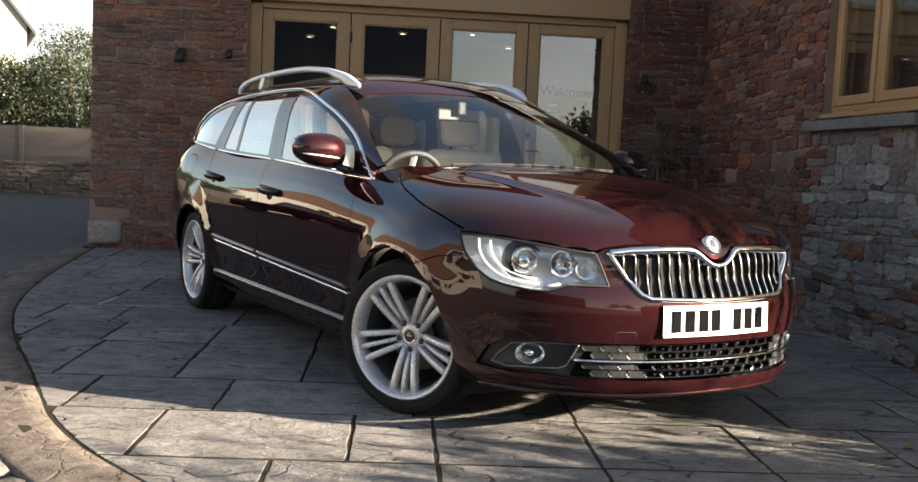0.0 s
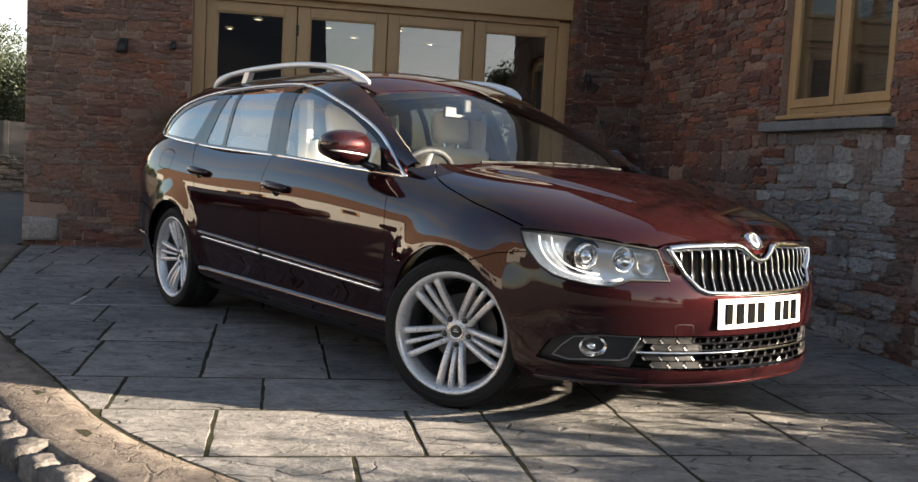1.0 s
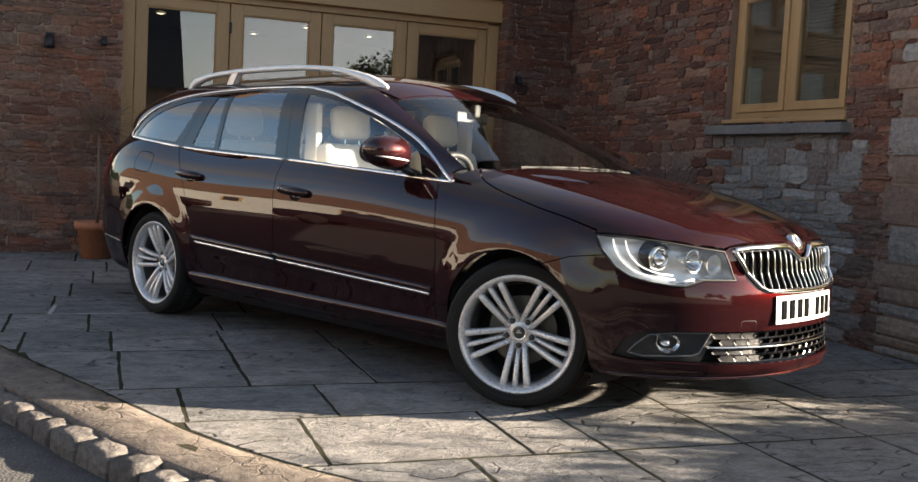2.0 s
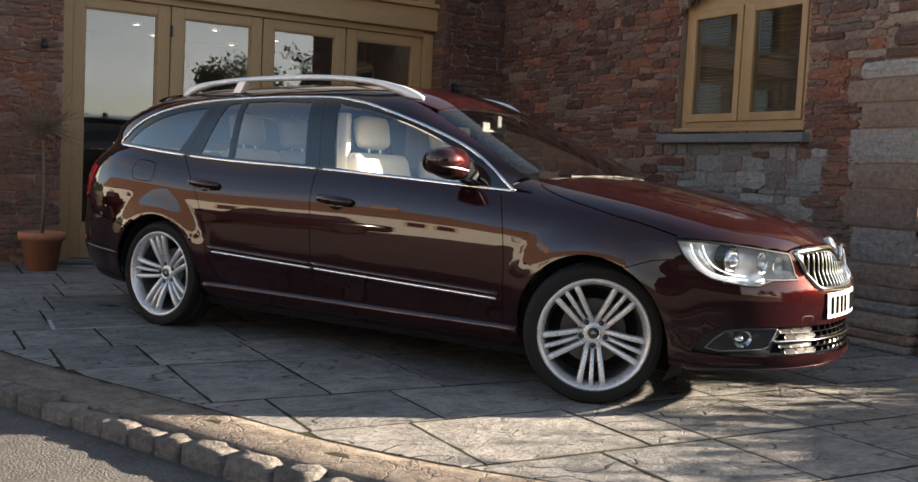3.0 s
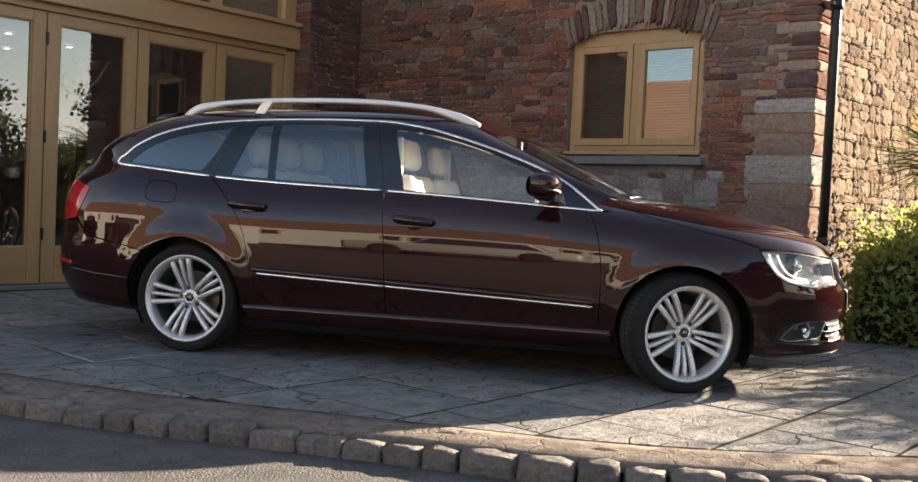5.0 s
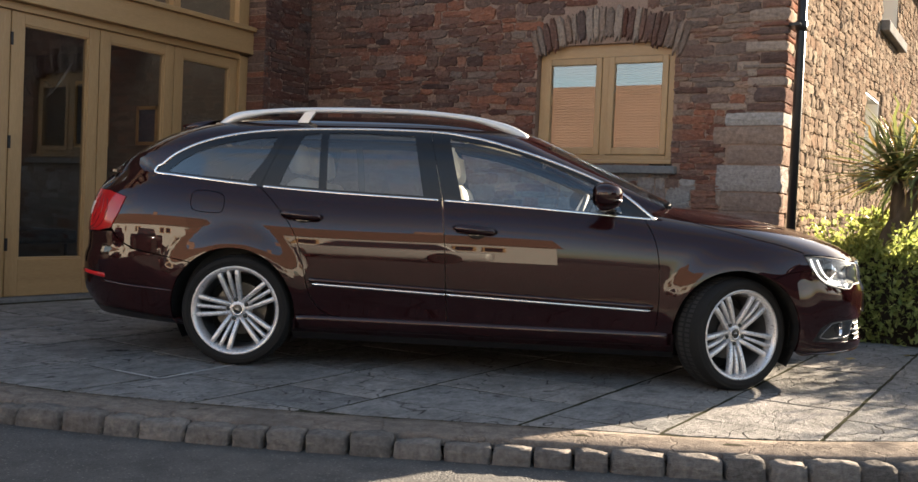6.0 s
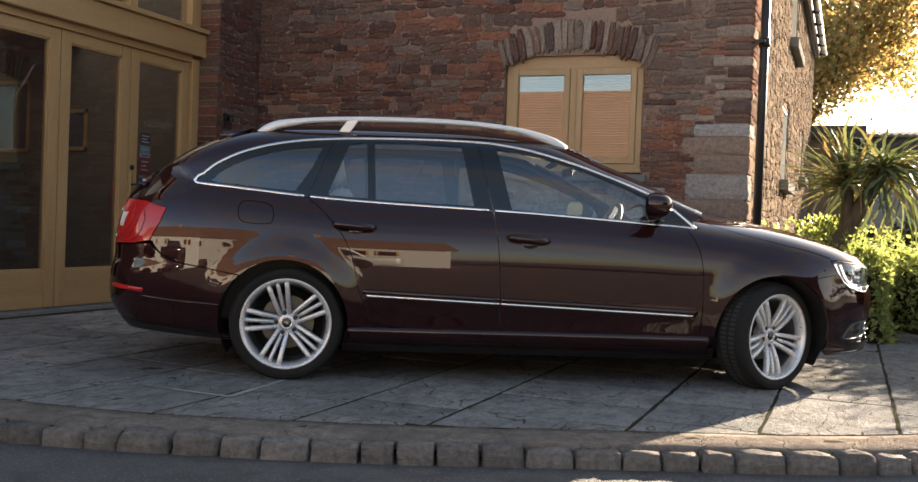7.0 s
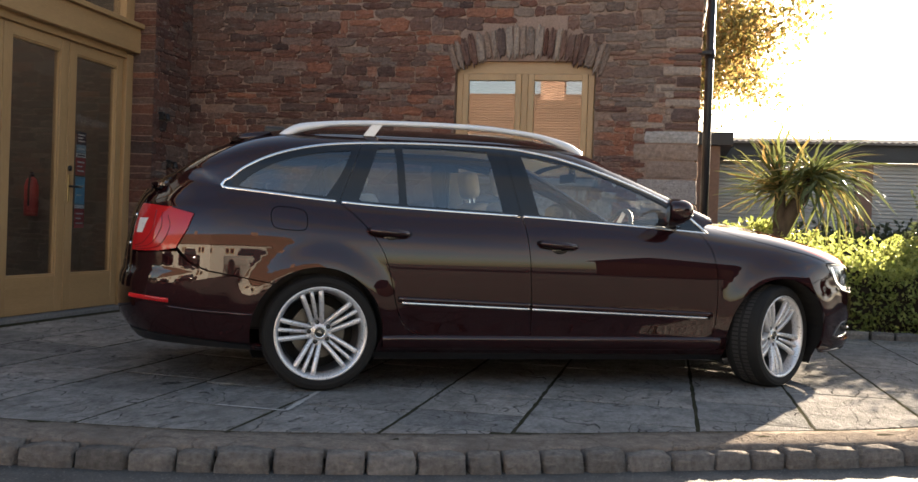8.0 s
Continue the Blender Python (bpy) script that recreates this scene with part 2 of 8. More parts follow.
def slab_material():
    """Riven paving: flaked ledges, scratches, stains."""
    n = Nodes("riven_paving")
    pos = n.world()
    one = n.node("ObjectInfo").outputs["Random"]
    shift = n.node("VectorMath")
    shift.operation = "ADD"
    com = n.node("CombineXYZ")
    n.link(n.math("MULTIPLY", one, 37.0), com.inputs[0])
    n.link(n.math("MULTIPLY", one, 11.0), com.inputs[1])
    n.link(pos, shift.inputs[0])
    n.link(com.outputs[0], shift.inputs[1])
    at = shift.outputs[0]
    warp = n.node("VectorMath")
    warp.operation = "ADD"
    wob = n.node("TexNoise", Scale=7.0, Detail=5.0)
    n.link(at, wob.inputs["Vector"])
    scaled = n.node("VectorMath")
    scaled.operation = "SCALE"
    n.link(wob.outputs["Color"], scaled.inputs[0])
    scaled.inputs["Scale"].default_value = 0.07
    n.link(at, warp.inputs[0])
    n.link(scaled.outputs[0], warp.inputs[1])
    ledge = n.noise(warp.outputs[0], 2.0, 2.2, 0.42, (0.75, 1.75, 1))
    steps = n.ramp(ledge, [(0.36, 0.0), (0.368, 0.3), (0.46, 0.34), (0.468, 0.62), (0.56, 0.66), (0.568, 0.9), (0.66, 0.95), (0.665, 1.2)])

    def level(at_value, width):
        return n.math("SUBTRACT", 1.0, n.ramp(n.math("ABSOLUTE", n.math("SUBTRACT", ledge, at_value)), [(0.0, 0.0), (width, 1.0)]))
    gate = n.ramp(n.noise(at, 1.7, 3.0), [(0.42, 0.0), (0.54, 1.0)])
    line = n.math("MULTIPLY", n.math("MAXIMUM", n.math("MAXIMUM", level(0.464, 0.008), level(0.564, 0.007)), level(0.364, 0.007)), n.math("MULTIPLY", gate, n.ramp(n.noise(at, 13.0, 4.0, 0.6), [(0.38, 0.0), (0.52, 1.0)])))
    grainy = n.noise(at, 24.0, 6.0, 0.7, (1, 1.6, 1))
    fine, wide = n.noise(pos, 70.0, 6.0, 0.65), n.noise(pos, 1.3, 5.0, 0.65)
    colour = n.ramp(one, [(0.0, (0.174, 0.170, 0.166)), (0.35, (0.236, 0.224, 0.212)), (0.7, (0.198, 0.194, 0.188)), (1.0, (0.268, 0.248, 0.227))])
    colour = n.mix(0.55, colour, n.ramp(fine, [(0.25, 0.65), (0.75, 1.3)]), "MULTIPLY")
    colour = n.mix(0.75, colour, n.ramp(grainy, [(0.3, 0.6), (0.7, 1.3)]), "MULTIPLY")
    flake = n.noise(warp.outputs[0], 7.5, 6.0, 0.66, (0.85, 1.25, 1))
    colour = n.mix(0.85, colour, n.ramp(flake, [(0.34, 0.62), (0.50, 1.0), (0.66, 1.28)]), "MULTIPLY")
    colour = n.mix(n.ramp(wide, [(0.40, 0.0), (0.72, 0.65)]), colour, (0.12, 0.116, 0.11))
    colour = n.mix(n.math("MULTIPLY", line, 0.92), colour, (0.026, 0.024, 0.022))
    n.set(Base_Color=colour, Roughness=n.ramp(grainy, [(0.3, 0.72), (0.7, 0.92)]), Specular_IOR_Level=0.0)
    return n.bump(n.math("SUBTRACT", n.math("ADD", n.math("MULTIPLY", steps, 0.7), n.math("ADD", n.math("MULTIPLY", grainy, 0.8), n.math("MULTIPLY", fine, 0.22))), n.math("ADD", n.math("MULTIPLY", line, 0.5), n.math("MULTIPLY", flake, -1.2))), 0.95, 0.016).mat


def edging_material():
    """Rough mortared edging: gritty, stained, cracked."""
    n = Nodes("mortared_edging")
    pos = n.world()
    fine, mid, wide = n.noise(pos, 85.0, 6.0, 0.7), n.noise(pos, 14.0, 5.0, 0.65), n.noise(pos, 2.2, 4.0, 0.6)
    cell = n.node("TexVoronoi", Scale=3.4)
    cell.feature = "DISTANCE_TO_EDGE"
    bent = n.node("VectorMath")
    bent.operation = "MULTIPLY_ADD"
    wob = n.node("TexNoise", Scale=11.0, Detail=4.0)
    n.link(pos, wob.inputs["Vector"])
    n.link(wob.outputs["Color"], bent.inputs[0])
    bent.inputs[1].default_value = (0.12, 0.12, 0.12)
    n.link(pos, bent.inputs[2])
    n.link(bent.outputs[0], cell.inputs["Vector"])
    crack = n.ramp(cell.outputs["Distance"], [(0.0, 1.0), (0.018, 0.0)])
    colour = n.mix(n.ramp(mid, [(0.35, 0.0), (0.65, 1.0)]), (0.125, 0.106, 0.092), (0.205, 0.175, 0.150))
    colour = n.mix(0.6, colour, n.ramp(fine, [(0.3, 0.6), (0.7, 1.3)]), "MULTIPLY")
    colour = n.mix(n.ramp(wide, [(0.45, 0.0), (0.65, 0.6)]), colour, (0.10, 0.088, 0.078))
    colour = n.mix(n.math("MULTIPLY", crack, 0.30), colour, (0.04, 0.036, 0.03))
    n.set(Base_Color=colour, Roughness=0.9, Specular_IOR_Level=0.0)
    return n.bump(n.math("SUBTRACT", n.math("ADD", n.math("MULTIPLY", fine, 0.5), mid), n.math("MULTIPLY", crack, 0.4)), 0.9, 0.012).mat


def glass_material(name, tint=(1, 1, 1), ior=1.5, clear=0.96, rough=0.0, faces=1.8):
    """A thin pane: clear straight on, mirroring more at a slant."""
    n = Nodes(name)
    n.tree.nodes.remove(n.bsdf)
    thru, gloss, both = n.node("BsdfTransparent"), n.node("BsdfGlossy", Roughness=rough), n.node("MixShader")
    thru.inputs[0].default_value = (*(clear * t for t in tint), 1)
    base = ((ior - 1) / (ior + 1)) ** 2
    slant = n.math("POWER", n.node("LayerWeight", Blend=0.5).outputs["Facing"], 5.0)
    mirror = n.math("ADD", n.math("MULTIPLY", slant, 1 - base), base)
    n.link(n.math("MINIMUM", n.math("MULTIPLY", mirror, faces), 1.0), both.inputs[0])
    n.link(thru.outputs[0], both.inputs[1])
    n.link(gloss.outputs[0], both.inputs[2])
    n.link(both.outputs[0], n.out.inputs[0])
    return n.mat


def leaf_material(name, a, b, dead=None, glow=0.35):
    n = Nodes(name)
    pick = n.math("FRACT", n.math("ADD", n.node("ObjectInfo").outputs["Random"], n.node("NewGeometry").outputs["Random Per Island"]))
    stops = [(0.0, a), (0.7, b)] + ([(0.93, dead)] if dead else [])
    colour = n.ramp(pick, stops)
    n.set(Base_Color=colour, Roughness=0.5)
    shine, both = n.node("BsdfTranslucent"), n.node("MixShader", Fac=glow)
    n.link(colour, shine.inputs[0])
    n.link(n.bsdf.outputs[0], both.inputs[1])
    n.link(shine.outputs[0], both.inputs[2])
    n.link(both.outputs[0], n.out.inputs[0])
    return n.mat


M_ASPHALT, M_SLAB = asphalt(), slab_material()
M_JOINT = plain("mossy_joint", (0.050, 0.045, 0.034), 0.95, 0, 0.5, 45, second=(0.024, 0.026, 0.014), bump=0.6)
M_JOINT.node_tree.nodes["Principled BSDF"].inputs["Specular IOR Level"].default_value = 0.0
M_EDGING = edging_material()
M_SETT = stone_material("grey_granite_sett", [(0.0, (0.082, 0.078, 0.075)), (0.5, (0.175, 0.160, 0.147)), (1.0, (0.122, 0.110, 0.102))], (0.145, 0.128, 0.114))
M_GLASS = glass_material("window_glass", (0.84, 0.87, 0.88), 1.55, faces=2.7)
M_HEDGE = leaf_material("glossy_shrub_leaves", (0.12, 0.158, 0.036), (0.32, 0.34, 0.10), glow=0.5)
M_BUSH = leaf_material("dull_bush_leaves", (0.024, 0.036, 0.016), (0.050, 0.060, 0.030))
M_AUTUMN = leaf_material("autumn_leaves", (0.13, 0.125, 0.035), (0.36, 0.265, 0.095), (0.34, 0.19, 0.065), 0.45)
M_BLADE = leaf_material("strap_leaves", (0.055, 0.075, 0.026), (0.15, 0.165, 0.055), (0.30, 0.20, 0.07), 0.3)
M_TWIG = plain("dry_twigs", (0.16, 0.11, 0.08), 0.9)


def film_material():
    """A thin, half clear film on glass."""
    n = Nodes("pale_etched_film")
    n.set(Base_Color=(0.25, 0.24, 0.23), Roughness=0.8)
    clear, both = n.node("BsdfTransparent"), n.node("MixShader", Fac=0.13)
    n.link(clear.outputs[0], both.inputs[1])
    n.link(n.bsdf.outputs[0], both.inputs[2])
    n.link(both.outputs[0], n.out.inputs[0])
    return n.mat


def lit(name, colour, strength):
    n = Nodes(name)
    n.set(Base_Color=(0.8, 0.8, 0.8), Emission_Color=colour, Emission_Strength=strength)
    return n.mat


M_SPOT = lit("lit_lamp", (1.0, 0.80, 0.50), 3.0)
M_BRASS = plain("worn_brass", (0.50, 0.38, 0.18), 0.35, 0.9)
M_NAVY = plain("navy_print", (0.03, 0.045, 0.08), 0.5)
M_PALEBLUE = plain("pale_blue_print", (0.32, 0.45, 0.52), 0.5)
M_CYAN = plain("bright_blue_print", (0.14, 0.42, 0.60), 0.5)
M_POSTRED = plain("red_print", (0.42, 0.045, 0.05), 0.45)
M_PAPER = plain("white_paper", (0.72, 0.72, 0.70), 0.7)
M_ETCH = film_material()
M_LIME = plain("white_lime_stain", (0.42, 0.41, 0.39), 0.9, 0, 0.4, 60)


# ---- ground ----
def smooth_path(points, step):
    """A smooth line through points, at even steps."""
    p = [np.array(q, float) for q in points]
    p = [2 * p[0] - p[1]] + p + [2 * p[-1] - p[-2]]
    line = []
    for a, b, c, d in zip(p, p[1:], p[2:], p[3:]):
        for u in np.linspace(0, 1, 40, endpoint=False):
            line.append(0.5 * (2 * b + (c - a) * u + (2 * a - 5 * b + 4 * c - d) * u ** 2 + (3 * b - a - 3 * c + d) * u ** 3))
    line = np.array(line + [p[-2]])
    along = np.concatenate([[0], np.cumsum(np.linalg.norm(np.diff(line, axis=0), axis=1))])
    at = np.arange(0, along[-1], step)
    return np.stack([np.interp(at, along, line[:, k]) for k in range(line.shape[1])], axis=1)


ROAD_Z = -0.090
KERB = smooth_path([(-2.75, 9.6), (-2.62, 8.3), (-2.47, 7.2), (-2.30, 6.45), (-2.00, 5.58), (-1.58, 4.67), (-1.20, 3.85), (-0.80, 3.28), (-0.1, 2.55), (1.0, 1.65), (2.6, 0.7), (4.6, -0.2)], 0.02)


def rise(y):
    """The paving climbs a little towards the door."""
    return max(0.0, (y - 6.7) * 0.021)


ground = from_arrays("road", [(-900, -900, ROAD_Z), (900, -900, ROAD_Z), (900, 900, ROAD_Z), (-900, 900, ROAD_Z)], [(0, 1, 2, 3)], M_ASPHALT)
tagged(ground, "worn grey asphalt yard and road", "road", kind="structure")

# the paved forecourt's bed: one sheet from the kerb to the walls
bm = bmesh.new()
rows = []
for x, y in KERB[::6] + np.array((0.13, 0.0)):
    rows.append([bm.verts.new((max(x, x + (9.5 - x) * u) if u else x, y, rise(y) - 0.003)) for u in (0, 0.25, 0.5, 1.0)])
for a, b in zip(rows, rows[1:]):
    for k in range(3):
        bm.faces.new((a[k], b[k], b[k + 1], a[k + 1]))
edge = [r[0] for r in rows]
low = [bm.verts.new((v.co.x, v.co.y, ROAD_Z - 0.05)) for v in edge]
for k in range(len(edge) - 1):
    bm.faces.new((edge[k], low[k], low[k + 1], edge[k + 1]))
pavement = part("pavement", bm, M_JOINT, None)
tagged(pavement, "grey riven stone paving slabs with dark sandy joints", "paving", kind="structure")


# ---- stone walls ----
def stone_shape(seed):
    """A rough block face, 1 x 1 and 1 deep: x along, y out (towards -y), z up."""
    rng = random.Random(seed)
    nx, nz = 6, 5
    verts, faces = [], []
    for j in range(nz):
        for i in range(nx):
            u, v = i / (nx - 1), j / (nz - 1)
            rim = (i in (0, nx - 1)) + (j in (0, nz - 1))
            d = 1.0 - (0.15 + 0.1 * (rim > 1)) * rim + rng.uniform(-0.30, 0.18)
            pull = 0.93 - 0.05 * rng.random() if rim > 1 else 1.0
            verts.append(((u - 0.5) * pull + rng.uniform(-0.04, 0.04), -d, ((v - 0.5) * pull + rng.uniform(-0.12, 0.10) * (1 if j in (0, nz - 1) else 0.7)) ))
    for j in range(nz - 1):
        for i in range(nx - 1):
            a = j * nx + i
            faces.append((a, a + 1, a + nx + 1, a + nx))
    ring = [i for i in range(nx)] + [nx * (j + 1) + nx - 1 for j in range(nz - 1)] + [nx * (nz - 1) + nx - 2 - i for i in range(nx - 1)] + [nx * (nz - 2 - j) for j in range(nz - 2)]
    back = len(verts)
    for i in ring:
        x, y, z = verts[i]
        verts.append((x * 1.04, 0.1, z * 1.04))
    for k in range(len(ring)):
        n = (k + 1) % len(ring)
        faces.append((ring[k], back + k, back + n, ring[n]))
    return verts, faces


SHAPES = [stone_shape(s) for s in range(16)]


def stone_meshes(material):
    made = []
    for verts, faces in SHAPES:
        me = bpy.data.meshes.new("stone")
        me.from_pydata(verts, [], faces)
        me.materials.append(material)
        made.append(me)
    return made


def rubble(rng, width, height, low, high, short, long):
    """Courses of uneven stones over width x height: centre along, centre up, length, height."""
    z = 0.0
    while z < height:
        h = rng.uniform(low, high) * (1.4 if rng.random() < 0.12 else 1)
        x = -rng.uniform(0, short)
        while x < width:
            l = rng.uniform(short, long) * (0.6 if rng.random() < 0.25 else 1)
            cut0, cut1 = max(x, 0), min(x + l, width)
            if cut1 - cut0 > 0.05:
                wave = 0.03 * math.sin(0.9 * (x + 3 * z) + 1.7) + 0.015 * math.sin(2.7 * x + 5 * z)
                if h > 0.085 and rng.random() < 0.3:
                    k = rng.uniform(0.4, 0.6)
                    yield (cut0 + cut1) / 2, z + h * k / 2 + wave, cut1 - cut0, h * k
                    yield (cut0 + cut1) / 2, z + h * (1 + k) / 2 + wave, cut1 - cut0, h * (1 - k)
                else:
                    yield (cut0 + cut1) / 2, z + h / 2 + wave, cut1 - cut0, h
            x += l
        z += h


def stone_wall(name, label, m, width, height, seed, blocked, near, material=M_STONE, mortar=M_MORTAR, special=None, sizes=(0.035, 0.10, 0.10, 0.36), holes=(), depth=0.015, thick=0.4, limit=290, base=-0.12, trims=()):
    """A wall whose face runs along x from m's origin and looks to -y. holes: x0, x1, z0, z1. blocked(x, z): no stone there; near(x, z): single stones."""
    bm = bmesh.new()
    xs = sorted({0.0, width, *(h[0] for h in holes), *(h[1] for h in holes)})
    for a, b in zip(xs, xs[1:]):
        zs = sorted((h[2], h[3]) for h in holes if h[0] <= a and h[1] >= b)
        z = base
        for z0, z1 in zs + [(height, height)]:
            if z0 - z > 0.001:
                box(bm, a, b, 0, thick, z, z0)
            z = z1
    bmesh.ops.remove_doubles(bm, verts=bm.verts[:], dist=0.0005)
    wall = part(name, bm, mortar, None)
    wall.matrix_world = m
    tagged(wall, label, "stone wall", kind="structure")
    rng = random.Random(seed)
    meshes = {}
    count, rest = 0, {}
    for x, z, l, h in rubble(rng, width, height - base, *sizes):
        z += base
        k, turn, d = rng.randrange(len(SHAPES)), rng.choice((-1, 1)), depth * rng.uniform(0.6, 1.35)
        sx = 1.0 - 0.011 / max(l, 0.05)
        for a, b, c, e in trims:
            if c < z < e and x + l / 2 > a and x - l / 2 < b:
                if x < (a + b) / 2:
                    l, x = a - (x - l / 2), (a + x - l / 2) / 2
                else:
                    l, x = x + l / 2 - b, (x + l / 2 + b) / 2
        if l < 0.04 or blocked(x, z, l, h):
            continue
        mt = (special(x, z, rng) if special else None) or material
        place = Matrix.Translation((x, 0, z)) @ Matrix.Rotation(rng.uniform(-0.02, 0.02), 4, "Y") @ Matrix.Diagonal((l * sx * 0.985, d, h - 0.004 if h > 0.05 else h * 0.94, 1))
        if near(x, z) and count < limit:
            if mt not in meshes:
                meshes[mt] = stone_meshes(mt)
            ob = new("stone", meshes[mt][k])
            ob.parent = wall
            ob.matrix_local = place
            count += 1
        else:
            verts, faces = rest.setdefault(mt, ([], []))
            start = len(verts)
            verts.extend(place @ Vector(v) for v in SHAPES[k][0])
            faces.extend(tuple(start + i for i in f) for f in SHAPES[k][1])
    for mt, (verts, faces) in rest.items():
        ob = from_arrays("stonework", verts, faces, mt, wall)
        ob["kind"] = "stuff"
    return wall


def outside(*rects):
    def test(x, z, l, h):
        return any(x + l * 0.35 > a and x - l * 0.35 < b and z + h * 0.3 > c and z - h * 0.3 < d for a, b, c, d in rects)
    return test


BACK_Y, SIDE_X, SUN_Y = 9.5, 3.03, 4.65
# wall with the doors, left of them
stone_wall("wall_north_1", "red rubble stone wall with lime mortar", pose(-2.56, BACK_Y, 0), 1.37, 3.72, 3, outside((-0.1, 0.28, 0.10, 0.38)), lambda x, z: z < 2.6)
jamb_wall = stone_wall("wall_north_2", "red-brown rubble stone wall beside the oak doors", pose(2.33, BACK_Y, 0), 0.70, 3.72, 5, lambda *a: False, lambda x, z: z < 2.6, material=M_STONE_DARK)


# stones of its end, beside the door frame
rng = random.Random(14)
z = 0.02
while z < 3.6:
    h = rng.uniform(0.05, 0.13)
    b = box(bmesh.new(), -0.004 - 0.010 * rng.random(), 0.06, -0.010, 0.205, z + 0.004, z + h - 0.006)
    bmesh.ops.subdivide_edges(b, edges=b.edges[:], cuts=1, use_grid_fill=True)
    for v in b.verts:
        v.co += Vector((noise.noise(v.co * 19), noise.noise(v.co * 23 + Vector((4, 0, 0))), noise.noise(v.co * 17 + Vector((0, 7, 0))))) * 0.007
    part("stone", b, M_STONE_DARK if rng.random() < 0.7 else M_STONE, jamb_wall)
    z += h


def arch(x, z, l, h):
    mid, spread = 3.31, 0.74
    return abs(x - mid) < spread - 0.02 and 2.36 < z < 2.80 and z < 2.83 - 0.25 * ((x - mid) / spread) ** 2


def side_stone(x, z, rng):
    along = x
    if 2.5 < along < 4.12 and z < 1.32 and rng.random() < 0.85:
        return M_PALE
    if along > 4.35 and z < 2.3 and rng.random() < 0.30:
        return M_QUOIN
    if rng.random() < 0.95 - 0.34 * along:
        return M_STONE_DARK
    return None


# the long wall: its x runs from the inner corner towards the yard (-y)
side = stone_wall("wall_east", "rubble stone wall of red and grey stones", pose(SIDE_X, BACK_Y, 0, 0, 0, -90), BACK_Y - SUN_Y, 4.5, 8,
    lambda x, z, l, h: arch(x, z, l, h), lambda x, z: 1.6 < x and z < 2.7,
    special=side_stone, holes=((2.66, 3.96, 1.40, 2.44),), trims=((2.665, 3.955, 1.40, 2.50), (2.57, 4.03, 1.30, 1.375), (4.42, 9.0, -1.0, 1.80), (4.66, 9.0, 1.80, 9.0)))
GABLE_HOLES = ((3.85, 4.95, 1.60, 2.52), (4.75, 6.15, 3.50, 4.40), (8.30, 9.05, 1.90, 2.70))
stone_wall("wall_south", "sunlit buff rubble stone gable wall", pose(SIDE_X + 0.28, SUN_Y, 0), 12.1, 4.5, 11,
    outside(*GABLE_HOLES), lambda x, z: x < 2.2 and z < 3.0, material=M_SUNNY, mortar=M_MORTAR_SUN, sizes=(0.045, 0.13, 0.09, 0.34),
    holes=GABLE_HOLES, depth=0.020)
for k, (x0, x1, z0, z1) in enumerate(GABLE_HOLES):
    gap = empty("window_%d" % (k + 2), pose(SIDE_X + 0.28, SUN_Y, 0), "deep-set window with pale painted reveals in the stone gable", "window", "gable windows", "structure")
    for dims in ((x0, x0 + 0.03, 0.01, 0.30, z0, z1), (x1 - 0.03, x1, 0.01, 0.30, z0, z1), (x0 + 0.03, x1 - 0.03, 0.01, 0.30, z1 - 0.03, z1)):
        boxed("reveal", dims, M_PAPER, gap, 0.003)
    for dims in ((x0 + 0.03, x0 + 0.09, 0.20, 0.27, z0, z1 - 0.03), (x1 - 0.09, x1 - 0.03, 0.20, 0.27, z0, z1 - 0.03), ((x0 + x1) / 2 - 0.03, (x0 + x1) / 2 + 0.03, 0.20, 0.27, z0, z1 - 0.03)):
        boxed("window_frame", dims, M_OAK, gap)
    boxed("pane", (x0 + 0.03, x1 - 0.03, 0.23, 0.24, z0, z1 - 0.03), M_DARKWIN, gap, 0)
    sill_bm = bmesh.new()
    box(sill_bm, x0 - 0.16, x1 + 0.16, -0.12, 0.22, z0 - 0.13, z0, bevel=0.012)
    for v in sill_bm.verts:
        v.co.z -= 0.25 * max(0.0, -v.co.y)
    part("window_sill", sill_bm, M_SILL, gap, "weathered sloping stone sill")
gutter = empty("rain_gutter", pose(SIDE_X + 0.2, SUN_Y - 0.2, 4.52), "black half-round gutter under the eaves of the gable", "gutter")
part("trough", tube(bmesh.new(), [(0, 0, 0), (12.0, 0, 0)], 0.06, 10), M_IRON, gutter, smooth=True)
boxed("fascia_board", (0, 12.0, 0.075, 0.10, -0.08, 0.14), M_RENDER, gutter, 0.004)
for k in range(13):
    boxed("bracket", (0.1 + k * 0.97, 0.14 + k * 0.97, -0.05, 0.074, -0.075, -0.02), M_IRON, gutter, 0.004)
eaves = part("eaves", box(bmesh.new(), SIDE_X + 0.2, SIDE_X + 12.4, SUN_Y - 0.09, SUN_Y + 0.12, 4.505, 4.60), M_FASCIA, None)
tagged(eaves, "dark boarded eaves over the stone gable", "eaves", kind="structure")

